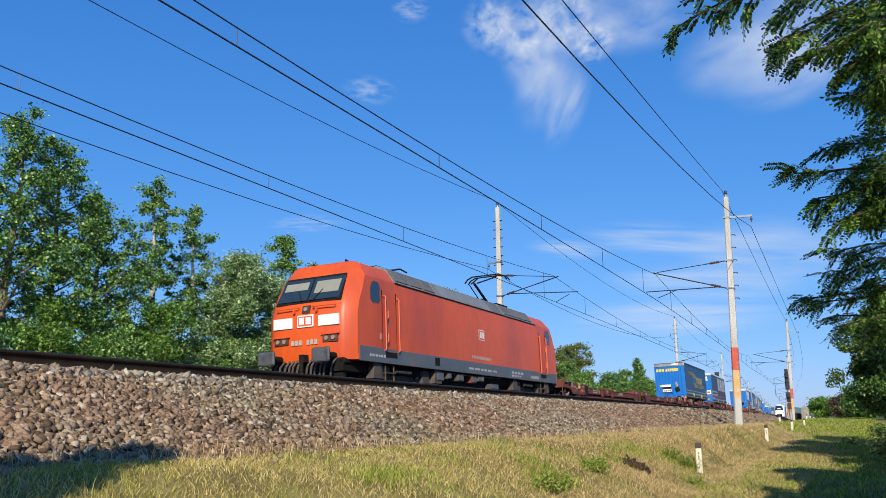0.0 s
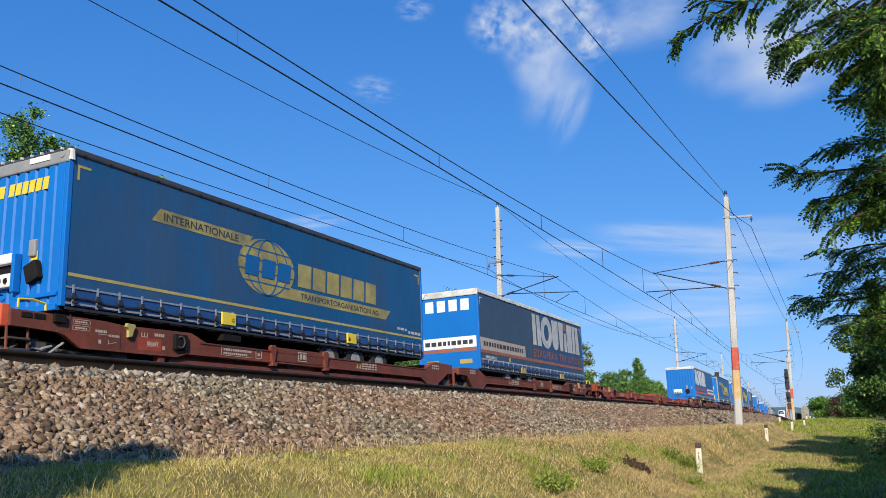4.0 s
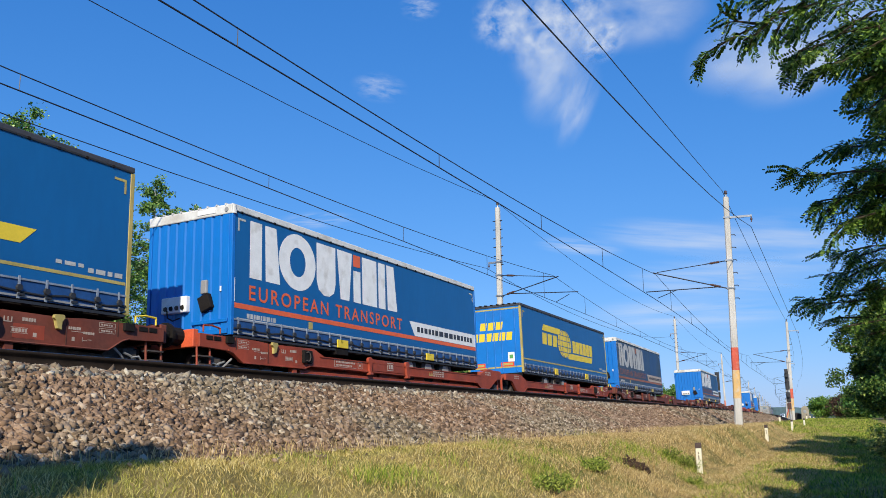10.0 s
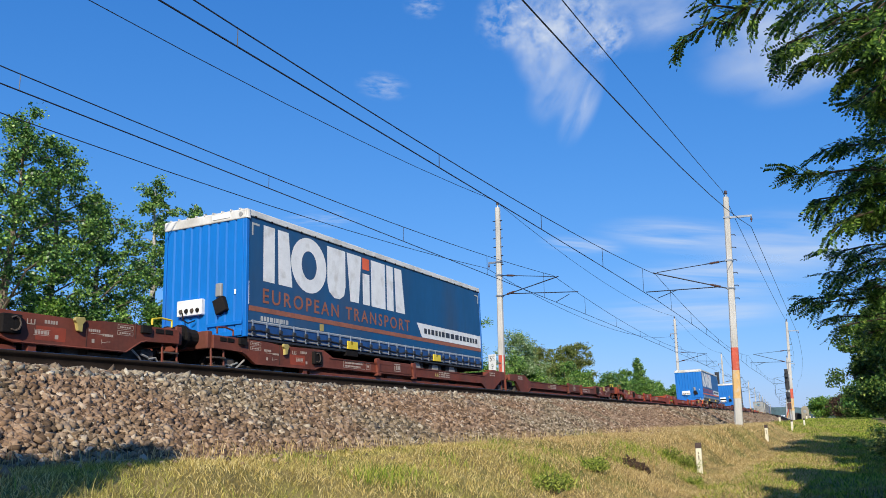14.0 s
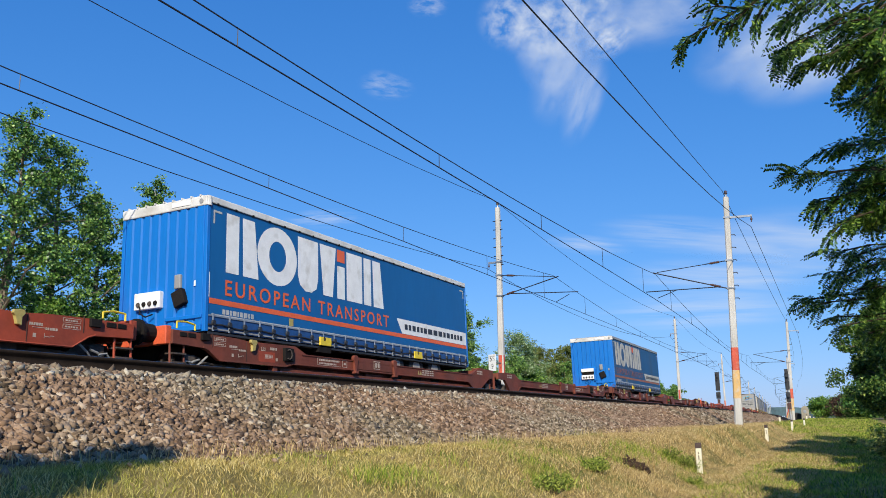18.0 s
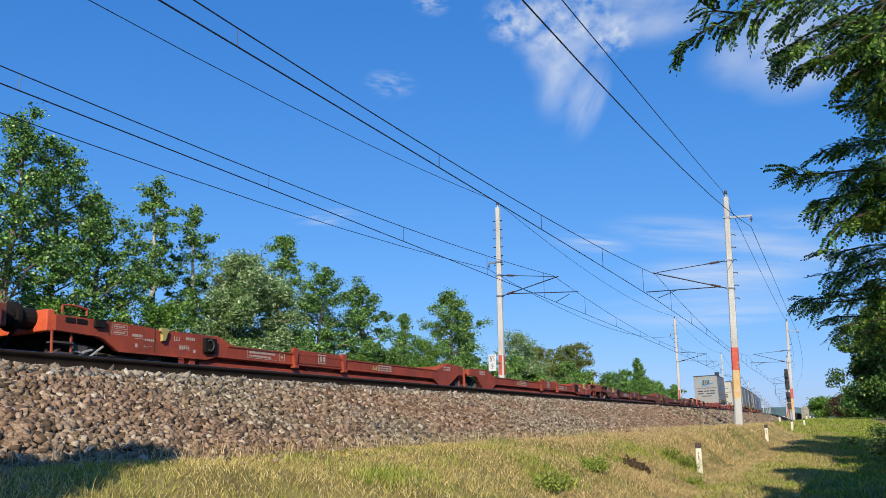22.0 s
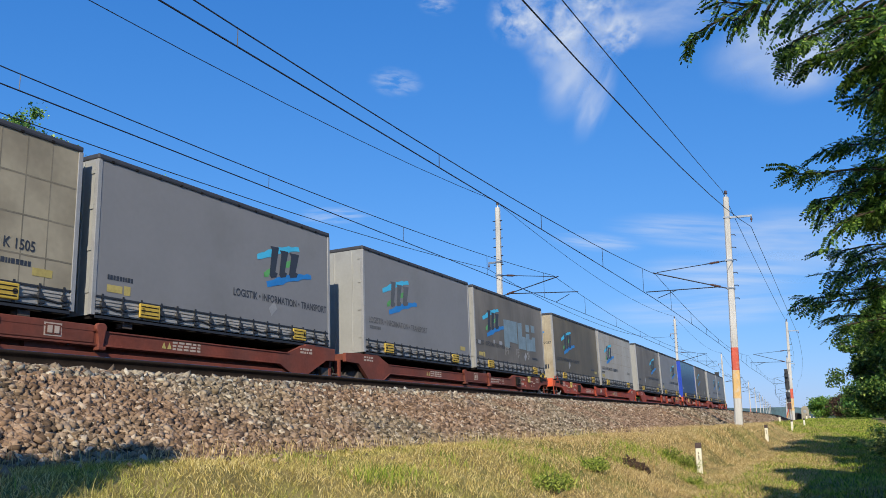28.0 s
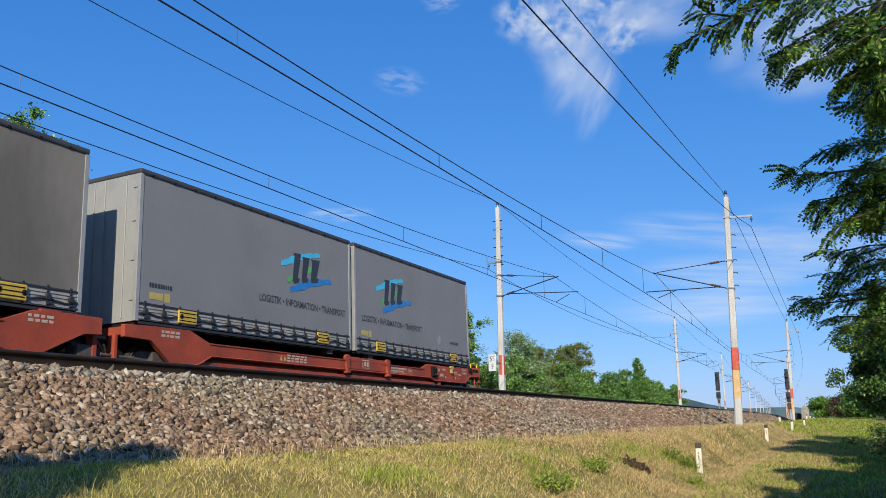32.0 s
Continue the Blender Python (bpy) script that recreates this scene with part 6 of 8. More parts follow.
        for y in (-0.98, -0.35, 0.35, 0.98, -0.012):
            tube(bm, (-0.012, y, 1.32), (-0.012, y, 4.02), 0.016, n=6)
        part("lock_rod", bm, T["door_blue"], g)
        part("bumper_bar", boxed(-0.05, 0.05, -1.2, 1.2, 1.12, 1.26), T["under"], g)
        bm = bmesh.new()
        for k in range(9):
            tube(bm, (0.0, -1.1 + 0.27 * k, 4.22), (0.0, -0.98 + 0.27 * k, 4.24), 0.03)
        part("roof_clips", bm, T["under"], g)
        xs = (3.1, 4.4, 5.7)
    landing_wheels(g, xs)
    return g


def swoosh(x, z, w, h, rise_, k):
    """Brush-stroke outline that climbs by rise_ over its width, ragged at both ends."""
    n = 12
    up = [(x + w * i / n, z + rise_ * i / n + h * (0.30 + 0.70 * math.sin(math.pi * (0.08 + 0.80 * i / n)) + 0.10 * math.sin(i * 2.3 + k))) for i in range(n + 1)]
    dn = [(x + w * i / n + 0.05 * math.sin(i * 1.7 + k), z + rise_ * i / n + h * (0.06 * math.sin(i * 1.9 + k) - (0.25 if i < n * 0.4 else 0.0))) for i in range(n + 1)]
    return dn + up[::-1]


def logo(g, x, z, where, lift, ink, size=1.0):
    """Brush-stroke emblem, tilted upwards: two strokes, green touches and three dark leaning bars."""
    def fit(shapes_):
        return [[(x + (p - x) * size, z + (q - z) * size) for p, q in sh] for sh in shapes_]
    e = new("emblem")
    e.parent = g
    plates("light_stroke", fit([swoosh(x + 0.02, z + 0.62, 1.66, 0.17, 0.46, 0.4)]), where, lift, T["sky_swoosh"], e, "light blue brush stroke")
    plates("blue_stroke", fit([swoosh(x + 0.38, z, 1.84, 0.18, 0.44, 1.1)]), where, lift, T["sea_swoosh"], e, "blue brush stroke")
    plates("green_stroke", fit([swoosh(x + 0.28, z + 0.22, 0.42, 0.15, 0.10, 0.8), swoosh(x + 1.05, z + 0.56, 0.55, 0.14, 0.14, 0.3)]), where, lift + 0.001, T["green_mark"], e, "green brush stroke")

    def stem(a, b, lo, hi):
        """A leaning bar with a wider foot."""
        w = b - a
        return [(x + a, z + lo + 0.04), (x + a + 0.06, z + lo - 0.03), (x + b, z + lo + 0.02), (x + b + 0.05, z + lo + 0.12), (x + a + w * 0.85, z + lo + 0.14), (x + b + 0.10, z + hi), (x + a + 0.02, z + hi - 0.02), (x + a + 0.08, z + hi - 0.10)]
    plates("dark_bar", fit([stem(0.50, 0.76, 0.24, 1.02), stem(0.88, 1.14, 0.30, 0.98), stem(1.28, 1.60, 0.36, 0.98)]), where, lift - 0.003, ink, e)
    return e


def swap_body(Ln, curtain, end_mat, logo_x, state, seed, text=True, rim="dark_rim", patches=False):
    looks = {"silver": "grey", "silver_dirty": "stained brownish grey", "olive_dirty": "heavily stained olive brown", "pale": "pale grey", "cream_curtain": "yellowed cream", "navy": "dark blue"}[curtain]
    g = thing("swap_body", looks + " curtain-side swap body with brush-stroke emblem on wagon" if text else looks + " plain curtain-side swap body on wagon", "swap body", "swap bodies")
    top, bottom = 4.30, 1.24
    curtain_body(g, Ln, top, bottom, T[curtain], T[end_mat], T[rim], T["silver_lath"] if curtain != "navy" else T["blue_strap"], T["alu"] if curtain != "navy" else T["navy_end"], False, 0.47, 0.11)
    lift = -1.268
    ink = T["faded_ink"] if state == "faded" else T["ink"]
    rr = random.Random(seed)
    if text:
        logo(g, logo_x, 2.46, "side", lift, ink)
        writing("LOGISTIK \u2022 INFORMATION \u2022 TRANSPORT", 3.72, 0.18, logo_x - 0.80, 2.07, "side", lift, ink, g)
    if patches:
        plates("glued_patch", [[(2.98, 2.20), (3.56, 2.16), (3.56, 2.42), (4.48, 2.40), (4.48, 3.33), (4.0, 3.31), (3.55, 3.31), (2.98, 3.28)], [(4.58, 2.22), (5.50, 2.22), (5.50, 2.76), (5.07, 2.77), (5.07, 3.34), (4.58, 3.31)], [(5.54, 2.19), (6.68, 2.24), (6.68, 2.86), (6.30, 2.84), (6.24, 2.72), (5.98, 2.74), (5.98, 2.94), (5.54, 2.94)], rect(5.54, 6.0, 3.02, 3.33), rect(6.22, 6.68, 3.06, 3.36)], "side", lift - 0.005, mat("glued_patch", (0.165, 0.225, 0.25), 0.55, vary=0.15, scale=3), g, "bluish patch where lettering was removed")
        plates("dried_drip", [rect(3.06 + 0.11 * i + (0.75 if i > 3 else 0) + (0.9 if i > 7 else 0), 3.075 + 0.11 * i + (0.75 if i > 3 else 0) + (0.9 if i > 7 else 0), 1.84 + 0.09 * (i % 3), 2.2) for i in range(11)], "side", lift - 0.003, T["grey_marking"], g, "pale dried drip", whole=True)
        plates("pale_patch", [rect(0.30, 0.52, 2.10, 2.24), rect(1.80, 1.96, 2.22, 2.36), rect(2.42, 2.72, 2.22, 2.36)], "side", lift - 0.006, T["alu"], g)
    if curtain == "cream_curtain":
        bm = bmesh.new()
        for i in range(1, 15):
            x = 0.15 + i * (Ln - 0.3) / 15
            flat(bm, rect(x - 0.012, x + 0.012, bottom + 0.32, top - 0.12), "side", lift + 0.004)
        for z in (2.05, 2.74, 3.45):
            flat(bm, rect(0.12, Ln - 0.12, z - 0.015, z + 0.015), "side", lift + 0.003)
        part("curtain_folds", bm, T["fold"], g, "dirty fold lines of the curtain")
    if curtain == "pale":
        bm = bmesh.new()
        for z in (2.55, 3.18, 3.74):
            flat(bm, rect(0.12, Ln - 0.12, z - 0.007, z + 0.007), "side", lift + 0.003)
        for i in range(1, 9):
            x = 0.1 + i * (Ln - 0.2) / 9
            flat(bm, rect(x - 0.006, x + 0.006, 2.2 + 0.3 * math.sin(i * 2.2), top - 0.12), "side", lift + 0.003)
        part("curtain_folds", bm, mat("faint_fold", (0.30, 0.265, 0.205), 0.8, vary=0.3, scale=3), g, "faint brown fold lines of the curtain")
    if curtain == "navy":
        bm = bmesh.new()
        for i in range(1, 13):
            x = 0.1 + i * (Ln - 0.2) / 13
            flat(bm, rect(x - 0.008, x + 0.008, bottom + 0.9, top - 0.12), "side", lift + 0.004)
        part("curtain_seams", bm, T["deep_blue"], g)
    plates("number_bar", bars(0.35, 1.90, 0.62, 0.09, 9, seed) if rr.random() < 0.6 else bars(Ln - 1.6, 1.86, 0.66, 0.09, 9, seed), "side", lift, ink if curtain != "navy" else T["grey_marking"], g)
    for x in (1.40, Ln - 1.42):
        lp = part("lift_plate", boxed(x - 0.27, x + 0.27, -1.325, -1.28, 1.25, 1.53, bevel=0.02), T["strap_yellow"], g, "yellow grapple plate")
        rb = bmesh.new()
        for z in (1.31, 1.39, 1.47):
            box(rb, x - 0.24, x + 0.22, -1.329, -1.322, z - 0.010, z + 0.010)
        part("plate_slots", rb, T["under"], lp)
    plates("yellow_label", [rect(0.35, 0.72, 1.66, 1.80), rect(0.76, 0.92, 1.64, 1.82)] if seed % 2 else [rect(Ln - 0.9, Ln - 0.5, 1.72, 1.86)], "side", lift, T["dull_yellow"], g)
    if seed % 3 != 1:
        q = [(2.30, 1.74), (2.52, 1.94), (2.42, 2.12), (2.20, 1.92)]
        plates("folded_placard", [[(a + (3.0 if seed % 2 else 0), b) for a, b in q]], "side", lift - 0.002, T["alu"], g, "folded metal placard holder")
    # roof hoops seen over the edge and twist-lock feet
    bm = bmesh.new()
    for k in range(2):
        box(bm, 1.7 + 4.2 * k, 2.6 + 4.2 * k, -1.1, 1.1, top, top + 0.035)
    part("roof_strip", bm, T[rim], g)
    for x in (0.95, Ln - 0.95):
        for sd in (-1, 1):
            part("support_foot", boxed(x - 0.12, x + 0.12, *sorted((sd * 1.0, sd * 1.2)), 1.02, 1.16), T["bogie"], g)
    # end wall details
    bm = bmesh.new()
    for y in (-0.9, -0.3, 0.3, 0.9, 0.0):
        tube(bm, (-0.0, y, 1.26), (-0.0, y, top - 0.15), 0.015, n=6)
    if state != "plain_end":
        part("lock_rod", bm, T[end_mat], g)
    else:
        bm.free()
    hg = bmesh.new()
    for z in (1.6, 2.4, 3.2, 3.9):
        box(hg, -0.01, 0.03, -1.20, -1.10, z, z + 0.09)
    part("hinge", hg, T[end_mat], g)
    return g


def end_text(g, ink, lines):
    logo(g, -0.72, 3.06, "end", 0.004, ink, 0.70)
    writing("LOGISTIK \u2022 INFORMATION \u2022 TRANSPORT", 2.3, 0.12, -1.15, 2.82, "end", 0.004, ink, g)
    for k, (n, w, h, x) in enumerate(lines):
        plates("writing_bar", bars(x, 2.48 - 0.27 * k, w, h, n, 20 + k), "end", 0.006, ink, g)


LOADS = [(yellow_trailer("front"), 74.45, 13.9), (striped_trailer("dirty", True), 92.95, 13.75), (striped_trailer("clean"), 144.70, 13.75), (yellow_trailer("doors"), 163.34, 13.9)]
clean = LOADS[2][0]
LOADS += [(copy_thing(clean, Matrix()), 180.17, 13.75), (yellow_trailer("second"), 198.80, 13.9), (striped_trailer("dirty"), 215.35, 13.75), (striped_trailer("dull"), 250.68, 13.75), (copy_thing(clean, Matrix()), 321.0, 13.75)]
LOADS += [(striped_trailer("dusty"), 356.07, 13.75)]
SB = 7.82
first_box = swap_body(SB, "silver", "end_grey", 1.6, "faded", 1)
end_text(first_box, T["ink"], [(3, 1.9, 0.12, -0.95), (2, 1.9, 0.12, -0.95), (1, 1.0, 0.1, -0.5)])
cream_box = swap_body(SB, "cream_curtain", "end_cream", 1.35, "clear", 2, rim="dark_rim")
end_text(cream_box, T["ink"], [(2, 1.5, 0.17, -0.80), (2, 1.5, 0.17, -0.80), (2, 0.9, 0.09, -0.45), (2, 1.1, 0.09, -0.55), (2, 1.1, 0.15, 0.02), (2, 0.7, 0.2, 0.28)])
writing("K 1505", 0.6, 0.19, 6.34, 2.12, "side", -1.268, T["ink"], cream_box)
stained_box = swap_body(SB, "olive_dirty", "end_beige", 1.2, "clear", 6)
end_text(stained_box, T["ink"], [(2, 1.5, 0.17, -0.80), (2, 1.5, 0.17, -0.80), (1, 0.9, 0.12, -0.45), (2, 0.7, 0.2, 0.28)])
pale_box = swap_body(SB, "pale", "end_grey", 1.1, "clear", 7)
writing("K 1411", 0.6, 0.15, 6.47, 2.04, "side", -1.268, T["ink"], pale_box)
LOADS += [(first_box, 479.24, SB), (cream_box, 496.85, SB), (swap_body(SB, "silver", "end_grey", 4.72, "clear", 3), 505.02, SB),
          (swap_body(7.5, "silver", "end_grey", 1.1, "faded", 4), 514.55, 7.5), (swap_body(SB, "silver_dirty", "end_grey", 0.80, "clear", 5, patches=True), 522.46, SB),
          (stained_box, 531.78, SB), (pale_box, 539.97, SB),
          (swap_body(SB, "silver_dirty", "end_grey", 4.2, "clear", 8), 549.45, SB), (swap_body(7.45, "silver", "end_grey", 4.25, "clear", 9), 557.65, 7.45),
          (swap_body(SB, "navy", "navy_end", 1.0, "clear", 10, text=False), 567.0, SB), (swap_body(7.6, "silver_dirty", "end_grey", 1.0, "faded", 11), 575.35, 7.6),
          (swap_body(SB, "silver", "end_grey", 4.6, "clear", 13), 584.2, SB), (swap_body(SB, "silver", "end_grey", 1.2, "clear", 15), 592.2, SB)]
MOVING += LOADS


# ---- white fast train running away on the near track ----
def fast_train():
    g = thing("fast_train", "white streamlined passenger train running away on the near track", "train")
    white = mat("train_white", (0.78, 0.79, 0.80), 0.35, vary=0.04, scale=1)
    bm = bmesh.new()
    prof = [(0.0, 0.9, 1.1), (0.25, 1.25, 1.7), (0.9, 1.4, 2.5), (2.0, 1.46, 3.3), (3.4, 1.48, 3.75), (5.0, 1.48, 3.85), (25.0, 1.48, 3.85)]
    rings = []
    for x, w, h in prof:
        half = [(-w * 0.96, 0.3), (-w, h * 0.42), (-w * 0.97, h * 0.64), (-w * 0.84, h * 0.84), (-w * 0.60, h * 0.95), (-w * 0.25, h)]
        pts = half + [(-y, z) for y, z in half[::-1]]
        rings.append([bm.verts.new((x, y, z)) for y, z in pts])
    for a, b in zip(rings, rings[1:]):
        for i in range(12):
            bm.faces.new((a[i], a[(i + 1) % 12], b[(i + 1) % 12], b[i]))
    bm.faces.new(rings[0][::-1]), bm.faces.new(rings[-1])
    part("end_car", bm, white, g)
    for k in range(1, 5):
        part("car", boxed(25.4 * k, 25.4 * k + 25.0, -1.48, 1.48, 0.3, 3.85, bevel=0.2), white, g)
    bm = bmesh.new()
    vs = [bm.verts.new(q) for q in ((0.62, -1.12, 2.05), (0.62, 1.12, 2.05), (1.98, 0.78, 3.26), (1.98, -0.78, 3.26), (0.80, -1.1, 2.0), (0.80, 1.1, 2.0), (2.1, 0.75, 3.2), (2.1, -0.75, 3.2))]
    for v in vs[:4]:
        v.co.x -= 0.12
        v.co.z += 0.06
    for f in ((0, 1, 2, 3), (7, 6, 5, 4), (0, 4, 5, 1), (1, 5, 6, 2), (2, 6, 7, 3), (3, 7, 4, 0)):
        bm.faces.new([vs[i] for i in f])
    part("windscreen", bm, M["glass"], g)
    part("coupler_cover", boxed(-0.05, 0.5, -0.7, 0.7, 0.35, 1.0, bevel=0.08), T["under"], g)
    for sd in (-1, 1):
        part("tail_light", boxed(0.18, 0.5, *sorted((sd * 0.85, sd * 1.2)), 1.25, 1.45, bevel=0.03), T["plate_red"], g)
        part("window_band", boxed(5.0, 24.0, *sorted((sd * 1.46, sd * 1.49)), 1.9, 2.7), M["glass"], g)
    part("bogies", boxed(2.5, 122, -1.1, 1.1, 0.02, 0.5), T["under"], g)
    return g


fast = fast_train()
# ---- plants ----
SWAY = []
grow = np.random.default_rng(21)


def leaf_quads(centres, size, slim, droop, rng, oval=False):
    """Small leaves at the centres, turned at random, three-cornered or oval; returns verts and faces."""
    n = len(centres)
    d = rng.normal(size=(n, 3))
    d[:, 2] = d[:, 2] * 0.7 - droop
    d /= np.linalg.norm(d, axis=1)[:, None]
    w = np.cross(d, rng.normal(size=(n, 3)))
    w /= np.linalg.norm(w, axis=1)[:, None]
    ln = (size * rng.uniform(0.6, 1.3, n))[:, None]
    tip = np.cross(d, w) * ln * rng.uniform(-0.2, 0.2, n)[:, None]
    if oval:
        fold = np.cross(d, w) * ln * 0.10
        v = np.stack((centres - d * ln * 0.5, centres + w * ln * slim * 0.5 + fold, centres + d * ln * 0.5 + tip, centres - w * ln * slim * 0.5 + fold), 1)
        return v.reshape(-1, 3), np.arange(4 * n).reshape(n, 4)
    v = np.stack((centres - d * ln * 0.4 + w * ln * slim * 0.62, centres + d * ln * 0.62 + tip, centres - d * ln * 0.4 - w * ln * slim * 0.62), 1)
    return v.reshape(-1, 3), np.arange(3 * n).reshape(n, 3)


def tree(name, label, base, height, radius, leafy, n_leaf, size=0.11, slim=0.62, droop=0.1, bark="bark", crown=(0.18, 1.0), form="oval", limbs=34, tuft=0.30, seed=1, lean=0.0, category="tree", oval=False):
    """Trunk, limbs and a loose crown of leaves gathered in tufts along the limbs."""
    rng = np.random.default_rng(seed)
    n_leaf = int(n_leaf * 2.15)
    g = thing(name, label, category, "trees beside the line")
    g.location = base
    bm = bmesh.new()
    top = Vector((lean, 0, height * 0.97))
    knots = [Vector((lean * f * f + 0.12 * math.sin(f * 5 + seed), 0.12 * math.cos(f * 4 + seed), height * f * 0.97)) for f in (0, 0.2, 0.4, 0.6, 0.8, 1.0)]
    r0 = 0.018 * height + 0.03
    for i in range(5):
        tube(bm, knots[i], knots[i + 1], r0 * (1 - 0.19 * i), r0 * (1 - 0.19 * (i + 1)) + 0.008, 7)
    part("trunk", bm, M[bark], g)
    bm = bmesh.new()
    tufts, weight = [], []
    for i in range(limbs):
        f = crown[0] + (crown[1] - crown[0]) * (i + rng.random()) / limbs
        u = (f - crown[0]) / (crown[1] - crown[0])
        if form == "oval":
            reach = math.sqrt(max(0.03, 1 - (2 * u - 0.85) ** 2 * 0.75))
        elif form == "cone":
            reach = (1 - u) ** 0.8 * 0.95 + 0.08
        elif form == "tall":
            reach = (0.25 + 0.75 * min(1.0, u / 0.25)) * (1.0 - 0.80 * max(0.0, (u - 0.30) / 0.70) ** 1.25)
        elif form == "column":
            reach = 1.0
        else:
            reach = math.sqrt(max(0.05, 1 - u ** 2.4))
        az = i * 2.399 + rng.uniform(-0.5, 0.5)
        k = min(4, int(f * 5))
        root = knots[k].lerp(knots[k + 1], f * 5 - k)
        ln = radius * reach * rng.uniform(0.65, 1.15)
        tip = root + Vector((math.cos(az) * ln, math.sin(az) * ln, ln * rng.uniform(0.1, 0.75) * (1 - 0.4 * u)))
        bend = root.lerp(tip, 0.5) + Vector((0, 0, 0.12 * ln))
        tube(bm, root, bend, 0.012 * ln + 0.012, 0.008 * ln + 0.008, 5)
        tube(bm, bend, tip, 0.008 * ln + 0.008, 0.006, 5)
        for j in range(3 + int(ln * 2.6)):
            q = rng.uniform(0.25, 1.08)
            c = (root.lerp(bend, q * 2) if q < 0.5 else bend.lerp(tip, q * 2 - 1))
            tufts.append((c.x + rng.normal(0, 0.16 * ln ** 0.5), c.y + rng.normal(0, 0.16 * ln ** 0.5), c.z + rng.normal(0, 0.13)))
            weight.append(rng.uniform(0.15, 1.2))
    part("limb_work", bm, M[bark], g)
    tufts, weight = np.array(tufts), np.array(weight)
    size *= 0.95
    pick = rng.choice(len(tufts), n_leaf, p=weight / weight.sum())
    spread_ = tuft * rng.uniform(0.35, 1.1, len(tufts))
    pos = tufts[pick] + np.clip(rng.normal(size=(n_leaf, 3)), -1.7, 1.7) * spread_[pick][:, None] * np.array((1, 1, 0.75))
    v, f = leaf_quads(pos, size * (1.0 if slim < 0.5 else 0.88), slim if slim < 0.5 else 0.85, droop, rng, oval=True) if oval else leaf_quads(pos, size, slim, droop, rng)
    ob = raw_mesh("crown", v, f, LEAF[leafy], g)
    tagged(ob, kind="stuff")
    return g


def far_side(s, off):
    q = along(s, off)
    return (q.x, q.y, float(level(off, s)) - 0.05)


tree("alder_tree", "tall dark green alder with a loose ragged crown", far_side(14.6, -13.2), 11.4, 3.0, "alder", 10000, 0.12, crown=(0.08, 1.0), limbs=52, tuft=0.24, seed=2)
tree("alder_tree", "tall green alder beside the railway line", far_side(18.9, -12.6), 12.0, 3.3, "alder", 13500, 0.12, crown=(0.08, 1.0), form="tall", limbs=64, tuft=0.23, seed=3, oval=True)
tree("alder_tree", "tall green alder with a second leading shoot", far_side(20.9, -13.0), 11.6, 2.7, "birch", 10500, 0.12, crown=(0.10, 1.0), form="tall", limbs=58, tuft=0.21, seed=23, oval=True)
tree("alder_tree", "dark green alder with dense low branches", far_side(22.4, -12.4), 9.6, 2.8, "alder", 11500, 0.12, crown=(0.05, 1.0), form="tall", limbs=50, tuft=0.22, seed=4, oval=True)
tree("birch_tree", "slim young birch with airy light green crown", far_side(25.3, -12.4), 11.2, 1.9, "birch", 9500, 0.12, bark="birch", form="tall", limbs=54, tuft=0.17, crown=(0.10, 1.0), seed=5, lean=0.2, oval=True)
tree("birch_tree", "slim young birch with airy light green crown", far_side(28.2, -12.6), 10.8, 1.45, "alder", 6500, 0.12, bark="birch", form="tall", limbs=44, tuft=0.15, crown=(0.12, 1.0), seed=6, oval=True)
tree("willow_bush", "round silvery green willow with narrow leaves", far_side(29.8, -11.0), 8.2, 2.8, "willow", 34000, 0.17, slim=0.3, droop=0.35, crown=(0.06, 1.0), form="dome", limbs=80, tuft=0.30, seed=7, category="willow")
tree("alder_tree", "narrow dark green alder behind the willow", far_side(34.7, -12.6), 10.7, 2.7, "birch", 13000, 0.12, form="cone", crown=(0.1, 1.0), limbs=52, tuft=0.2, seed=8, oval=True)
tree("alder_tree", "broad green alder bush beside the track", far_side(37.4, -12.0), 9.1, 2.9, "alder", 15000, 0.12, crown=(0.05, 1.0), form="tall", limbs=48, tuft=0.22, seed=9, oval=True)
tree("alder_tree", "broad green alder bush beside the track", far_side(41.7, -12.0), 8.9, 3.2, "alder", 17000, 0.12, crown=(0.05, 1.0), form="tall", limbs=50, tuft=0.22, seed=10, oval=True)
tree("alder_tree", "slim pointed alder rising from the shoots", far_side(46.9, -12.0), 7.7, 1.2, "birch", 6500, 0.12, crown=(0.05, 1.0), form="cone", limbs=40, tuft=0.2, seed=110, oval=True)
tree("willow_bush", "light green willow shoots beside the track", far_side(48.4, -11.4), 6.0, 2.1, "bush", 9000, 0.17, slim=0.3, droop=-0.4, crown=(0.03, 1.0), form="dome", limbs=50, tuft=0.3, seed=111, category="willow")
tree("alder_tree", "pointed green alder standing in low bushes", far_side(54.2, -12.0), 10.3, 4.3, "birch", 19000, 0.13, crown=(0.04, 1.0), form="cone", limbs=64, tuft=0.24, seed=11, oval=True)
tree("alder_tree", "green alder with an uneven top", far_side(58.6, -12.6), 9.3, 1.6, "alder", 9000, 0.13, crown=(0.04, 1.0), form="cone", limbs=40, tuft=0.24, seed=12)
tree("willow_bush", "grey-green willow behind the kilometre board", far_side(68.0, -11.5), 8.2, 2.7, "willow", 15000, 0.17, slim=0.3, droop=0.3, crown=(0.05, 1.0), form="dome", limbs=50, tuft=0.36, seed=13, category="willow")
tree("willow_bush", "grey-green willow beside the track", far_side(74.0, -12.0), 7.6, 2.6, "dull", 12000, 0.17, slim=0.35, droop=0.3, crown=(0.05, 1.0), form="dome", limbs=48, tuft=0.36, seed=14, category="willow")
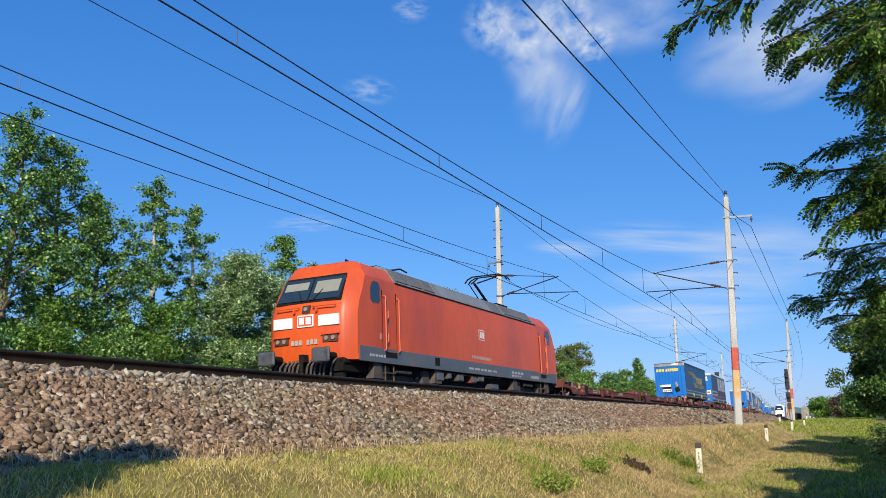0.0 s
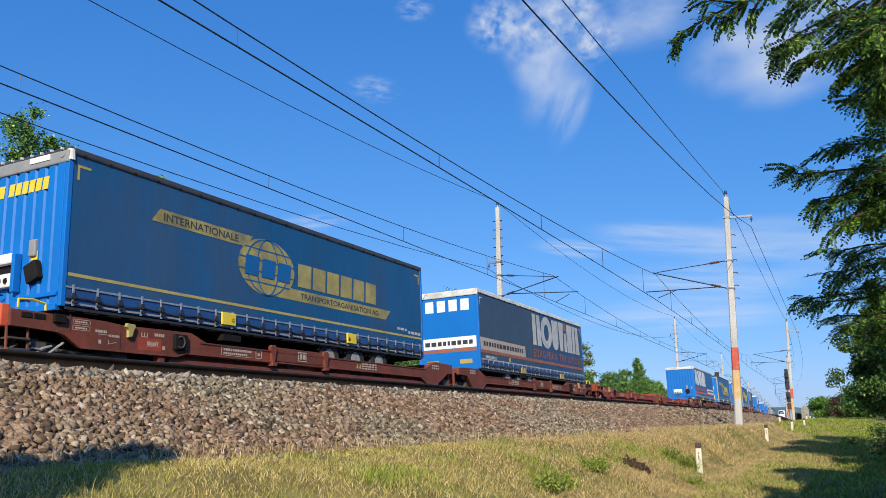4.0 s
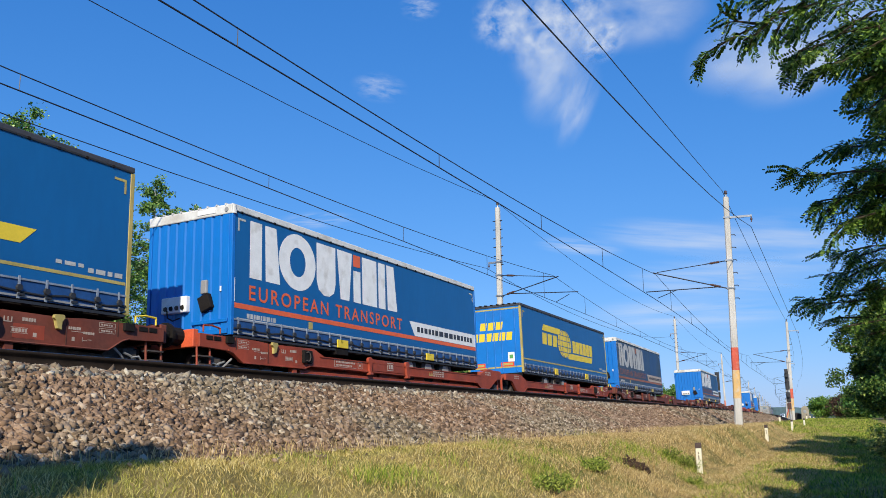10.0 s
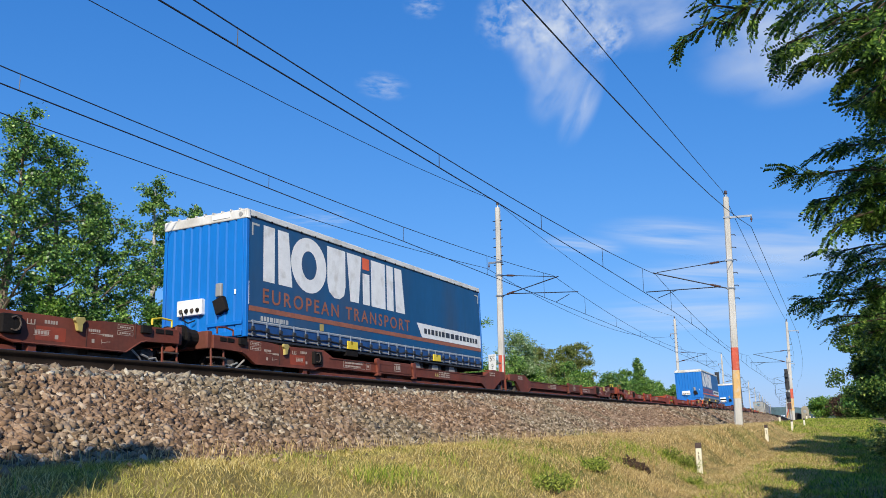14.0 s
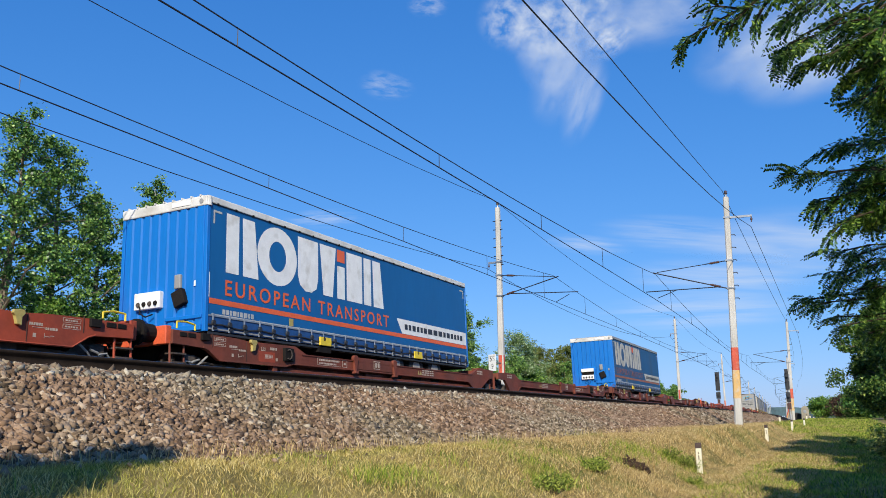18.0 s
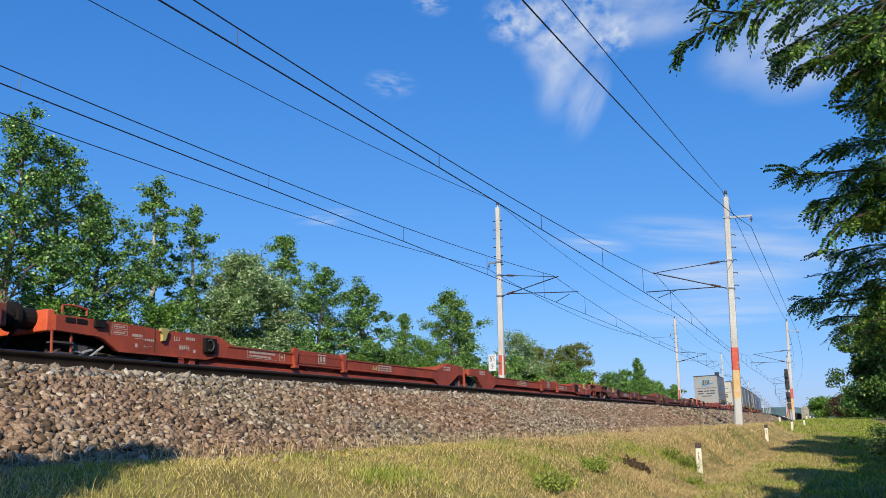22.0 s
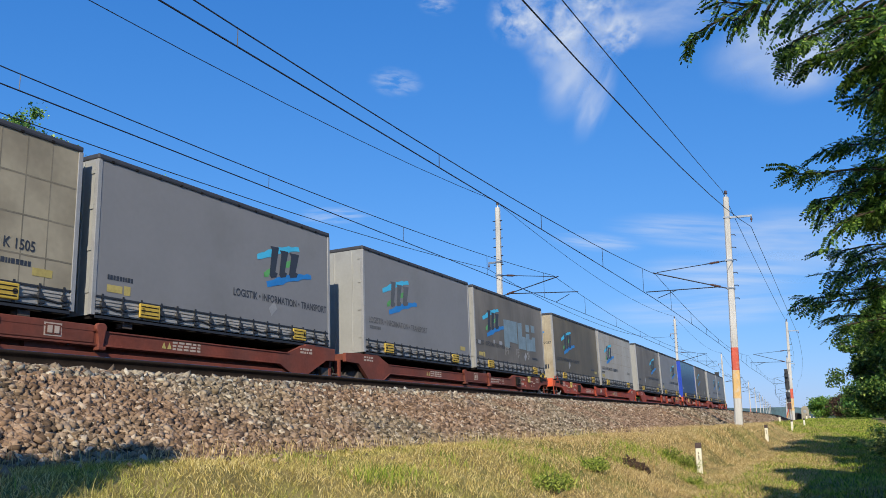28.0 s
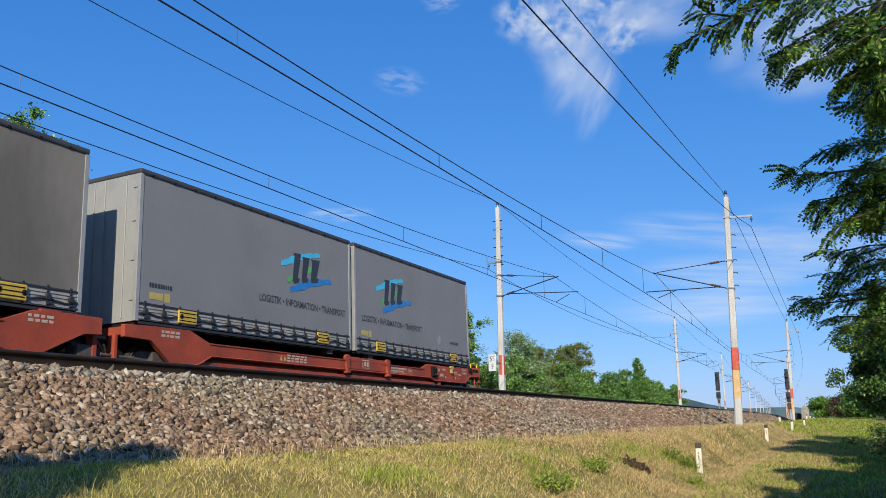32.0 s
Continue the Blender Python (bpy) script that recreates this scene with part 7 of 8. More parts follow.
tree("poplar_tree", "light green tree with a rounded bare-stemmed crown", far_side(86.7, -12.5), 8.8, 2.6, "dull", 9000, 0.17, crown=(0.3, 1.0), limbs=40, tuft=0.34, seed=15)
tree("spruce_tree", "dark pointed conifer above low bushes", far_side(121.0, -12.0), 9.6, 2.2, "alder", 8000, 0.2, crown=(0.05, 1.0), form="cone", limbs=44, seed=16)
for i in range(40):
    s = 6.0 + 3.0 * i + 1.2 * math.sin(i * 1.9) + 0.022 * i * i
    h = 4.6 + 0.7 * math.sin(i * 2.3) + (0.9 if s > 62 else 0) + (0.9 if s > 100 else 0)
    off = -9.0 - 1.6 * (0.5 + 0.5 * math.sin(i * 3.7)) - 0.012 * s
    kind = ("bush", "alder", "birch", "alder", "bush", "birch")[i % 6]
    tree("bush", "dense green lineside bush", far_side(s, off), h, 1.8 + 0.3 * math.sin(i), kind, 5600 if i < 14 else 3800, (0.10 if i < 14 else 0.13) + 0.0006 * s, slim=0.6, droop=0.2, crown=(0.02, 1.0), form="dome", limbs=28, tuft=0.32, seed=40 + i, category="bush")
for i in range(14):
    s = 14 + 3.2 * i
    tree("bush", "dark undergrowth behind the lineside trees", far_side(s, -17.0), 4.4 + 0.8 * math.sin(i * 1.3), 2.4, "alder", 2800, 0.20, crown=(0.02, 1.0), form="dome", limbs=28, tuft=0.42, seed=90 + i, category="bush")

# trees on the path's other side
# the tree at (2.6, 17) is out of view, added to shade the path
HEDGE = [(1.0, 32, 5.4, 1.65, 0.27), (1.7, 36, 6.2, 1.7, 0.2), (1.9, 29, 5.0, 1.2, 0.05), (2.6, 17, 4.6, 1.2, 0.05), (1.6, 25, 3.2, 0.9, 0.05), (1.25, 38, 5.0, 1.5, 0.25), (3.0, 41, 7.0, 2.2, 0.1)]
for i, (x, y, h, r, low) in enumerate(HEDGE):
    z = float(level(x - TRACK_X, y)) - 0.1
    tree("hedge_tree", "dense hedge tree beside the grass path, shade put into its leaf colour", (x, y, z), h, r, "hedge", 21000, 0.07 + 0.0008 * y, crown=(low, 1.0), form="oval", limbs=60, tuft=0.22, seed=130 + i)
for i, (x, y, h, r) in enumerate([(1.25, 15.5, 1.5, 0.7), (1.5, 18.5, 2.0, 0.9), (1.9, 13.2, 2.1, 0.9), (0.9, 23.5, 1.3, 0.7), (1.3, 29.0, 1.6, 0.8)]):
    z = float(level(x - TRACK_X, y)) - 0.05
    tree("bush", "low sunlit bush at the edge of the path", (x, y, z), h, r, ("bush", "dull")[i % 2], 4200, 0.07, crown=(0.02, 1.0), form="dome", limbs=26, tuft=0.16, seed=150 + i, category="bush")
for i, (x, y, h, r, k) in enumerate([(-8.6, 205, 4.8, 3.4, "bush"), (-5.2, 214, 5.2, 4.0, "alder"), (-3.4, 190, 4.4, 3.0, "copper"), (-2.2, 172, 4.4, 2.8, "copper"), (-0.6, 150, 4.4, 2.8, "dull"), (1.4, 118, 4.6, 2.8, "alder"), (2.4, 92, 5.0, 2.8, "alder"), (-0.2, 130, 3.6, 2.4, "bush")]):
    tree("far_tree", "distant rounded tree at the end of the path", (x, y, 1.1), h, r, k, 3600, 0.34, crown=(0.03, 1.0), form="dome", limbs=40, tuft=0.55, seed=170 + i)
# unseen trees added behind the eye, shaped to cast the shade on the verge
for i, (x, top) in enumerate([(-2.50, 5.42), (-2.74, 4.82), (-3.0, 4.40), (-3.3, 3.95), (-3.65, 3.55), (-4.1, 3.2), (-4.6, 2.8)]):
    z = float(level(x - TRACK_X, -1.1)) - 0.05
    tree("unseen_shade_tree", "unseen leafy tree added to shade the near verge", (x, -1.1 - 0.06 * i, z), top - z, 0.22, "alder", 6000, 0.15, crown=(0.12, 1.0), form="column", limbs=50, tuft=0.10, seed=190 + i)
# unseen trees right of the view, added to shade the path
for i, (x, y, h, r) in enumerate([(3.3, 8.6, 5.0, 1.2), (1.95, 9.4, 4.3, 0.95), (2.6, 10.6, 4.6, 1.15), (2.4, 12.6, 4.4, 1.15), (2.2, 14.3, 4.5, 1.1), (2.05, 16.2, 4.6, 1.1)]):
    tree("hedge_tree", "dense hedge tree beside the grass path, shade put into its leaf colour", (x, y, -0.05), h, r, "hedge", 9500, 0.17, crown=(0.05, 1.0), form="dome", limbs=44, tuft=0.22, seed=196 + i)


# ---- overhanging locust branches ----
def compound_leaves(stems, rng, per_metre, length):
    """Feathered leaves along stems (lists of points): leaflets in pairs on a thin stalk. Returns verts, faces, stalks."""
    V, Fc, stalks, n = [], [], [], 0
    shape = np.array([(0.0, 0.0), (0.28, 0.42), (0.78, 0.42), (1.0, 0.0), (0.78, -0.42), (0.28, -0.42)])
    for pts in stems:
        pts = [Vector(q) for q in pts]
        total = sum((b - a).length for a, b in zip(pts, pts[1:]))
        count = max(3, int(total * per_metre))
        for i in range(count):
            f = (i + rng.uniform(0.1, 0.9)) / count * (len(pts) - 1)
            k = min(int(f), len(pts) - 2)
            root = pts[k].lerp(pts[k + 1], f - k)
            ahead = (pts[k + 1] - pts[k]).normalized()
            side = ahead.cross(Vector((0, 0, 1)))
            side = side.normalized() * (1 if i % 2 else -1)
            go = (ahead * rng.uniform(0.25, 0.9) + side * rng.uniform(0.3, 1.0) + Vector((0, 0, rng.uniform(-0.75, 0.3)))).normalized()
            ln = length * rng.uniform(0.65, 1.15)
            pairs = int(rng.integers(8, 12))
            wide = go.cross(Vector((rng.normal() * 0.7, rng.normal() * 0.7, 1))).normalized()
            up = wide.cross(go).normalized()
            line = []
            for j in range(pairs + 1):
                u = 0.15 + 0.85 * j / pairs
                line.append(root + go * ln * u + Vector((0, 0, -0.16 * ln * u * u)))
            stalks.append((root, line[len(line) // 2], line[-1]))
            for j, c in enumerate(line):
                for sd in ((-1, 1) if j < pairs else (0,)):
                    dr = (go * (0.35 if sd else 1.0) + wide * sd + up * rng.uniform(-0.35, 0.1)).normalized()
                    ac = dr.cross(up + wide * rng.normal() * 0.3).normalized()
                    L_ = rng.uniform(0.019, 0.028)
                    for a_, b_ in shape:
                        q = c + dr * (a_ * L_ + 0.004) + ac * (b_ * L_ * 0.52) + up * (-0.06 * L_ * abs(b_))
                        V.append((q.x, q.y, q.z))
                    Fc.append([n + m_ for m_ in range(6)])
                    n += 6
    return np.array(V), np.array(Fc), stalks


ROBINIA = thing("locust_tree", "black locust tree with feathered dark green leaves overhanging the path", "tree")
ROBINIA.location = (2.4, 4.6, 0.0)
base_v = Vector(ROBINIA.location)
part("trunk", tube(tube(tube(bmesh.new(), (0, 0, -0.1), (0.05, 0.05, 1.6), 0.16, 0.13, 10), (0.05, 0.05, 1.6), (-0.1, 0.0, 3.0), 0.13, 0.09, 10), (-0.1, 0, 3.0), (0.2, 0.1, 5.6), 0.09, 0.03, 8), M["bark"], ROBINIA)
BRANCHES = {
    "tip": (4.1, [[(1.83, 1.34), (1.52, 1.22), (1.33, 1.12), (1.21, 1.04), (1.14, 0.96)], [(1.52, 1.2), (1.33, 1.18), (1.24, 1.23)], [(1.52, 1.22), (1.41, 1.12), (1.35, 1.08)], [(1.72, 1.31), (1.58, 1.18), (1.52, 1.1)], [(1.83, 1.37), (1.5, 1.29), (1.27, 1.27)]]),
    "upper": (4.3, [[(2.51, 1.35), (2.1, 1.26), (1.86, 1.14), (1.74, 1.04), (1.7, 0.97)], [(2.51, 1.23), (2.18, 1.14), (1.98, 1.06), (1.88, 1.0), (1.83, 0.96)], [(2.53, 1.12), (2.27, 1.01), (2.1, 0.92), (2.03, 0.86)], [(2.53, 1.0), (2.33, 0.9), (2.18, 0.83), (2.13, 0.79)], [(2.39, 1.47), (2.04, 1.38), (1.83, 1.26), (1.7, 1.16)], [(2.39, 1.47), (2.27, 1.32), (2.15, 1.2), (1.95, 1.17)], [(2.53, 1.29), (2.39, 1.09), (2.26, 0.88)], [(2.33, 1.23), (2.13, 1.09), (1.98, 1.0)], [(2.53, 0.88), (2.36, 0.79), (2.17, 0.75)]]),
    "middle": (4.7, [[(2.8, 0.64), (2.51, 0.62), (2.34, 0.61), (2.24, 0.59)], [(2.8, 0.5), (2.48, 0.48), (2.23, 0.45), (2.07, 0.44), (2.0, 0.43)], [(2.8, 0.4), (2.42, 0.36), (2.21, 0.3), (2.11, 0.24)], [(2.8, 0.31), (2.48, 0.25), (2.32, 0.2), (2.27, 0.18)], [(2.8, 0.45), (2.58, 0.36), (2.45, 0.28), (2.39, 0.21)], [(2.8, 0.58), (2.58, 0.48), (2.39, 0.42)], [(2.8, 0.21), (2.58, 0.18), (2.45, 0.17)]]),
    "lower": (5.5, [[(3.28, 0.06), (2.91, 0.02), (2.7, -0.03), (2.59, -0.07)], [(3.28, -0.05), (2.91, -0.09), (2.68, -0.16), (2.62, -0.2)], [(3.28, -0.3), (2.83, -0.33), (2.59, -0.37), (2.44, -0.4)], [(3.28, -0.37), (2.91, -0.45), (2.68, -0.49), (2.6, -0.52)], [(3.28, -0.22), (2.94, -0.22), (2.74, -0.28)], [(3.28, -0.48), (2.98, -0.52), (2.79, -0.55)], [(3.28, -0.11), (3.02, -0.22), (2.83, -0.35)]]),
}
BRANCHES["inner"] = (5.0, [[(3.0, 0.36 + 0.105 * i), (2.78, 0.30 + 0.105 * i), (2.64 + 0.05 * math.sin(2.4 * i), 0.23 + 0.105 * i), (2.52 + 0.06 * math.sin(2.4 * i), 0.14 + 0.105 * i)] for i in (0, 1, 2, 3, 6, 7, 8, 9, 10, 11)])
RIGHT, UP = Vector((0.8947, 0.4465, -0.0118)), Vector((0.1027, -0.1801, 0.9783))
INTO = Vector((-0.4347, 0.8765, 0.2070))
GUST = [(0, -8, -25), (2, -4, -8), (3.5, 0, -14), (6, -1, -16), (7, 1, -6), (8, 19, 2), (9, 39, 15), (9.5, 43, 24), (10.5, 37, 18), (11.5, 36, 17), (12, 17, 12), (13, 0, 0), (14, 3, -6), (16.5, 11, -2), (18, 8, -5), (19, 3, -3), (20, 0, -14), (21.5, 2, 5), (22, 3, 3), (23, 0, -25), (24, 0, -17), (25, 0, -12), (27.5, 19, -17), (28, 22, -12), (29, 22, 5), (30, 20, 14), (31, 6, 3), (32, -6, 8)]
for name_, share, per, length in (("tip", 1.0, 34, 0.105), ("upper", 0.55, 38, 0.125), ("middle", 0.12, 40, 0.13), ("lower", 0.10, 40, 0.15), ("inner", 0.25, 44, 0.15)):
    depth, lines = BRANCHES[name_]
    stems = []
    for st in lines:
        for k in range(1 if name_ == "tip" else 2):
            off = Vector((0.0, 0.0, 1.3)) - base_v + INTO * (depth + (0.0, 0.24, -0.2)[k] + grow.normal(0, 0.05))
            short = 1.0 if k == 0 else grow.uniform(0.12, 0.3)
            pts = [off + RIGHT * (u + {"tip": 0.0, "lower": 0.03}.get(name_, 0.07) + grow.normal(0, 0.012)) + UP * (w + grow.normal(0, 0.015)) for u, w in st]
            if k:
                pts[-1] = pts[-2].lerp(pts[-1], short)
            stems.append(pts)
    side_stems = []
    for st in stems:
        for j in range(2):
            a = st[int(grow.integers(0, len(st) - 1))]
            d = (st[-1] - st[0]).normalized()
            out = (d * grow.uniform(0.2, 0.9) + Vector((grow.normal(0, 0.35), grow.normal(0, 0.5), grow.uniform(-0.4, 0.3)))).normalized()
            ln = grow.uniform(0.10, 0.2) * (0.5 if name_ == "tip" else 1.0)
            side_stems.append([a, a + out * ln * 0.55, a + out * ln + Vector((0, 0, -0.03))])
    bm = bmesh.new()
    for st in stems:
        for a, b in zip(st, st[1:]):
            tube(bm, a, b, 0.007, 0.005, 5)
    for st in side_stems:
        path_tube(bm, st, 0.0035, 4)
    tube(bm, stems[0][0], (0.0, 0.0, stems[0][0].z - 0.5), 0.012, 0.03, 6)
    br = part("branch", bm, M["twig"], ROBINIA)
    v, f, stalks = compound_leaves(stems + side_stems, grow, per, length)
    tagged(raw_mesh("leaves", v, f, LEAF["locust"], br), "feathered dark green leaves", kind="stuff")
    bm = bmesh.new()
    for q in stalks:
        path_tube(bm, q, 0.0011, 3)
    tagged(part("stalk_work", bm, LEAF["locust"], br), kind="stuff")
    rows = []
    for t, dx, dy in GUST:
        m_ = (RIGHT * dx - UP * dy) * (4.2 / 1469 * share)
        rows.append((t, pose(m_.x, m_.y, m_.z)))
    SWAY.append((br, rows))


# ---- grass ----
def blades(name, o, s, h, w, lean, material, label):
    n = len(o)
    X, Y = plan(o, s)
    Z = level(o, s) - 0.015
    az = grow.uniform(0, math.tau, n)
    la = grow.uniform(0, math.tau, n)
    c = np.stack((X, Y, Z), 1)
    side = np.stack((np.cos(az), np.sin(az), np.zeros(n)), 1) * w[:, None]
    bend = np.stack((np.cos(la), np.sin(la), np.zeros(n)), 1) * (h * lean)[:, None]
    up = np.stack((np.zeros(n), np.zeros(n), h), 1)
    v = np.stack((c - side, c + side, c + side * 0.8 + up * 0.55 + bend * 0.35, c - side * 0.8 + up * 0.55 + bend * 0.35, c + up * 0.95 + bend), 1)
    f4 = np.arange(n)[:, None] * 5 + np.array([[0, 1, 2, 3]])
    f3 = np.arange(n)[:, None] * 5 + np.array([[3, 2, 4, 4]])
    verts = v.reshape(-1, 3)
    me = bpy.data.meshes.new(name)
    me.vertices.add(len(verts))
    me.vertices.foreach_set("co", verts.astype(np.float32).ravel())
    loops = np.concatenate((f4.ravel(), f3[:, :3].ravel())).astype(np.int32)
    me.loops.add(len(loops))
    me.loops.foreach_set("vertex_index", loops)
    me.polygons.add(2 * n)
    me.polygons.foreach_set("loop_start", np.concatenate((np.arange(n) * 4, 4 * n + np.arange(n) * 3)).astype(np.int32))
    me.update()
    me.materials.append(material)
    return tagged(new(name, me), label, "grass", kind="stuff")


n = 165000
s_ = 2.0 + 26.0 * grow.random(n) ** 1.55
o_ = 8.0 + 4.6 * grow.random(n) ** 1.1
dry = (smooth(7.5, 14.0, s_ + 1.2 * np.sin(o_ * 2.6)) > grow.random(n))
blades("grass", o_[~dry], s_[~dry], grow.uniform(0.025, 0.085, (~dry).sum()), grow.uniform(0.0013, 0.0032, (~dry).sum()) * (1 + 0.05 * s_[~dry]), grow.uniform(0.2, 1.5, (~dry).sum()), M["grass"], "short yellow-green mown grass on the verge")
blades("dry_grass", o_[dry], s_[dry], grow.uniform(0.03, 0.09, dry.sum()), grow.uniform(0.0014, 0.0031, dry.sum()) * (1 + 0.05 * s_[dry]), grow.uniform(0.2, 1.6, dry.sum()), M["hay"], "brown dry grass on the verge")
n = 26000
s_ = -14.0 + 34.0 * grow.random(n)
o_ = 8.0 + 11.0 * grow.random(n)
here = (s_ < 2.5) | (o_ > 13.2)
s_, o_ = s_[here], o_[here]
n = len(s_)
blades("grass", o_, s_, grow.uniform(0.03, 0.09, n), grow.uniform(0.003, 0.006, n), grow.uniform(0.3, 2.0, n), M["grass"], "dry straw-coloured mown grass with green tufts")
n = 40000
s_ = 26.0 + 50.0 * grow.random(n) ** 1.3
o_ = 7.9 + 5.0 * grow.random(n)
blades("dry_grass", o_, s_, grow.uniform(0.06, 0.17, n), grow.uniform(0.004, 0.010, n), grow.uniform(0.3, 1.5, n), M["hay"], "brown dry grass on the verge")
n = 56000
s_ = 5.0 + 60.0 * grow.random(n) ** 1.2
o_ = 11.0 + 5.0 * grow.random(n) ** 0.9
blades("green_grass", o_, s_, grow.uniform(0.04, 0.11, n) * (1 + 0.012 * s_), grow.uniform(0.003, 0.007, n) * (1 + 0.03 * s_), grow.uniform(0.2, 1.2, n), M["green_grass"], "fresh green grass on the path")
n = 30000
s_ = 58.0 + 70.0 * grow.random(n)
o_ = 9.0 + 7.0 * grow.random(n)
blades("green_grass", o_, s_, grow.uniform(0.12, 0.3, n), grow.uniform(0.012, 0.025, n), grow.uniform(0.2, 1.0, n), M["green_grass"], "fresh green grass on the path")
clumps = [(9.2 + 0.6 * math.sin(i * 2.1), 4.0 + 1.6 * i + 0.5 * math.sin(i * 5.0)) for i in range(9)] + [(9.42, 7.2), (9.3, 7.8), (9.5, 7.0)]
clumps += [(9.75 + 0.18 * math.sin(i * 2.9), 10.4 + 0.16 * i) for i in range(6)] + [(9.78, 12.9), (9.7, 13.3)] + [(9.5 + 0.07 * i, 19.4 + 0.25 * i) for i in range(8)] + [(9.45 + 0.1 * math.sin(i * 2.0), 15.8 + 0.5 * i) for i in range(6)] + [(9.95, 20.7), (9.85, 20.3), (10.0, 21.1), (10.35, 17.9), (10.6, 17.75), (10.85, 17.6)]
co, cs, ch = [], [], []
for a, b in clumps:
    k = int(grow.integers(90, 240))
    co.append(a + grow.normal(0, 0.16, k)), cs.append(b + grow.normal(0, 0.24, k)), ch.append(grow.uniform(0.05, 0.18, k))
co, cs, ch = np.concatenate(co), np.concatenate(cs), np.concatenate(ch)
blades("green_grass", co, cs, ch, grow.uniform(0.002, 0.005, len(co)), grow.uniform(0.2, 0.9, len(co)), M["green_grass"], "taller green grass tufts on the verge")
n = 2600
blades("grass", 8.0 + np.abs(grow.normal(0, 0.18, n)), grow.uniform(3, 34, n), grow.uniform(0.08, 0.26, n), grow.uniform(0.0018, 0.0035, n), grow.uniform(0.15, 0.6, n), M["hay"], "tall dry grass stalks at the foot of the ballast")
n = 15000
s_ = 3.0 + 24.0 * grow.random(n) ** 1.2
o_ = 8.5 + 3.2 * grow.random(n)
keep = np.sin(o_ * 2.3 + 1.1 * np.sin(s_ * 0.9)) + np.sin(s_ * 1.7 + o_) > 0.1
o_, s_ = o_[keep], s_[keep]
n = len(o_)
blades("straw", o_, s_, grow.uniform(0.015, 0.035, n), grow.uniform(0.0012, 0.0026, n) * (1 + 0.03 * s_), grow.uniform(3.0, 8.0, n), M["straw"], "pale cut straw lying on the verge")
n = 9000
s_ = 21.0 + 14.0 * grow.random(n)
o_ = 10.2 + 1.2 * grow.random(n)
blades("straw", o_, s_, grow.uniform(0.02, 0.05, n), grow.uniform(0.003, 0.006, n), grow.uniform(3.0, 8.0, n), M["straw"], "pale cut hay lying beside the path")
n = 260
lane = grow.uniform(0, 1, n)
stones("soil_clods", 9.80 + 0.12 * lane + grow.normal(0, 0.06, n), 15.4 + 0.4 * lane + grow.normal(0, 0.2, n), grow.uniform(0.02, 0.05, n), 0.5, M["clod"], "dark brown clods of bare earth", "soil")


def weed(o, s, height, radius, seed):
    """Leafy weed: thin stems from one root, with small leaves along them."""
    r = np.random.default_rng(seed)
    g = thing("weed", "low leafy green weed on the dry verge", "weed", "weeds on the verge")
    x, y = plan(np.array([o]), np.array([s]))
    g.location = (float(x[0]), float(y[0]), float(level(o, s)) - 0.02)
    leaf_at, bm = [], bmesh.new()
    for k in range(34):
        az, out = r.uniform(0, math.tau), radius * math.sqrt(r.random())
        tip = Vector((math.cos(az) * out, math.sin(az) * out, height * r.uniform(0.5, 1.0) * (1 - 0.45 * (out / radius) ** 2)))
        path_tube(bm, [(0.25 * tip.x, 0.25 * tip.y, 0), (0.7 * tip.x, 0.7 * tip.y, 0.65 * tip.z), tip], 0.0025, 4)
        for j in range(26):
            q = r.uniform(0.25, 1.05)
            leaf_at.append((tip.x * (0.25 + 0.75 * q) + r.normal(0, 0.018), tip.y * (0.25 + 0.75 * q) + r.normal(0, 0.018), tip.z * q + r.normal(0, 0.012)))
    part("stems", bm, M["twig"], g)
    v, f = leaf_quads(np.array(leaf_at), 0.034, 0.5, 0.1, r)
    tagged(raw_mesh("leaves", v, f, LEAF["weed"], g), kind="stuff")


WEEDS = [(10.18, 9.9, 0.30, 0.34), (10.05, 10.4, 0.22, 0.26), (9.95, 12.7, 0.26, 0.28), (9.82, 13.2, 0.20, 0.22), (9.80, 20.2, 0.38, 0.42), (9.58, 20.0, 0.30, 0.36), (9.98, 20.8, 0.34, 0.34), (10.5, 17.8, 0.22, 0.3)]
for i, (o, s, h, r_) in enumerate(WEEDS):
    weed(o, s, h, r_, 300 + i)


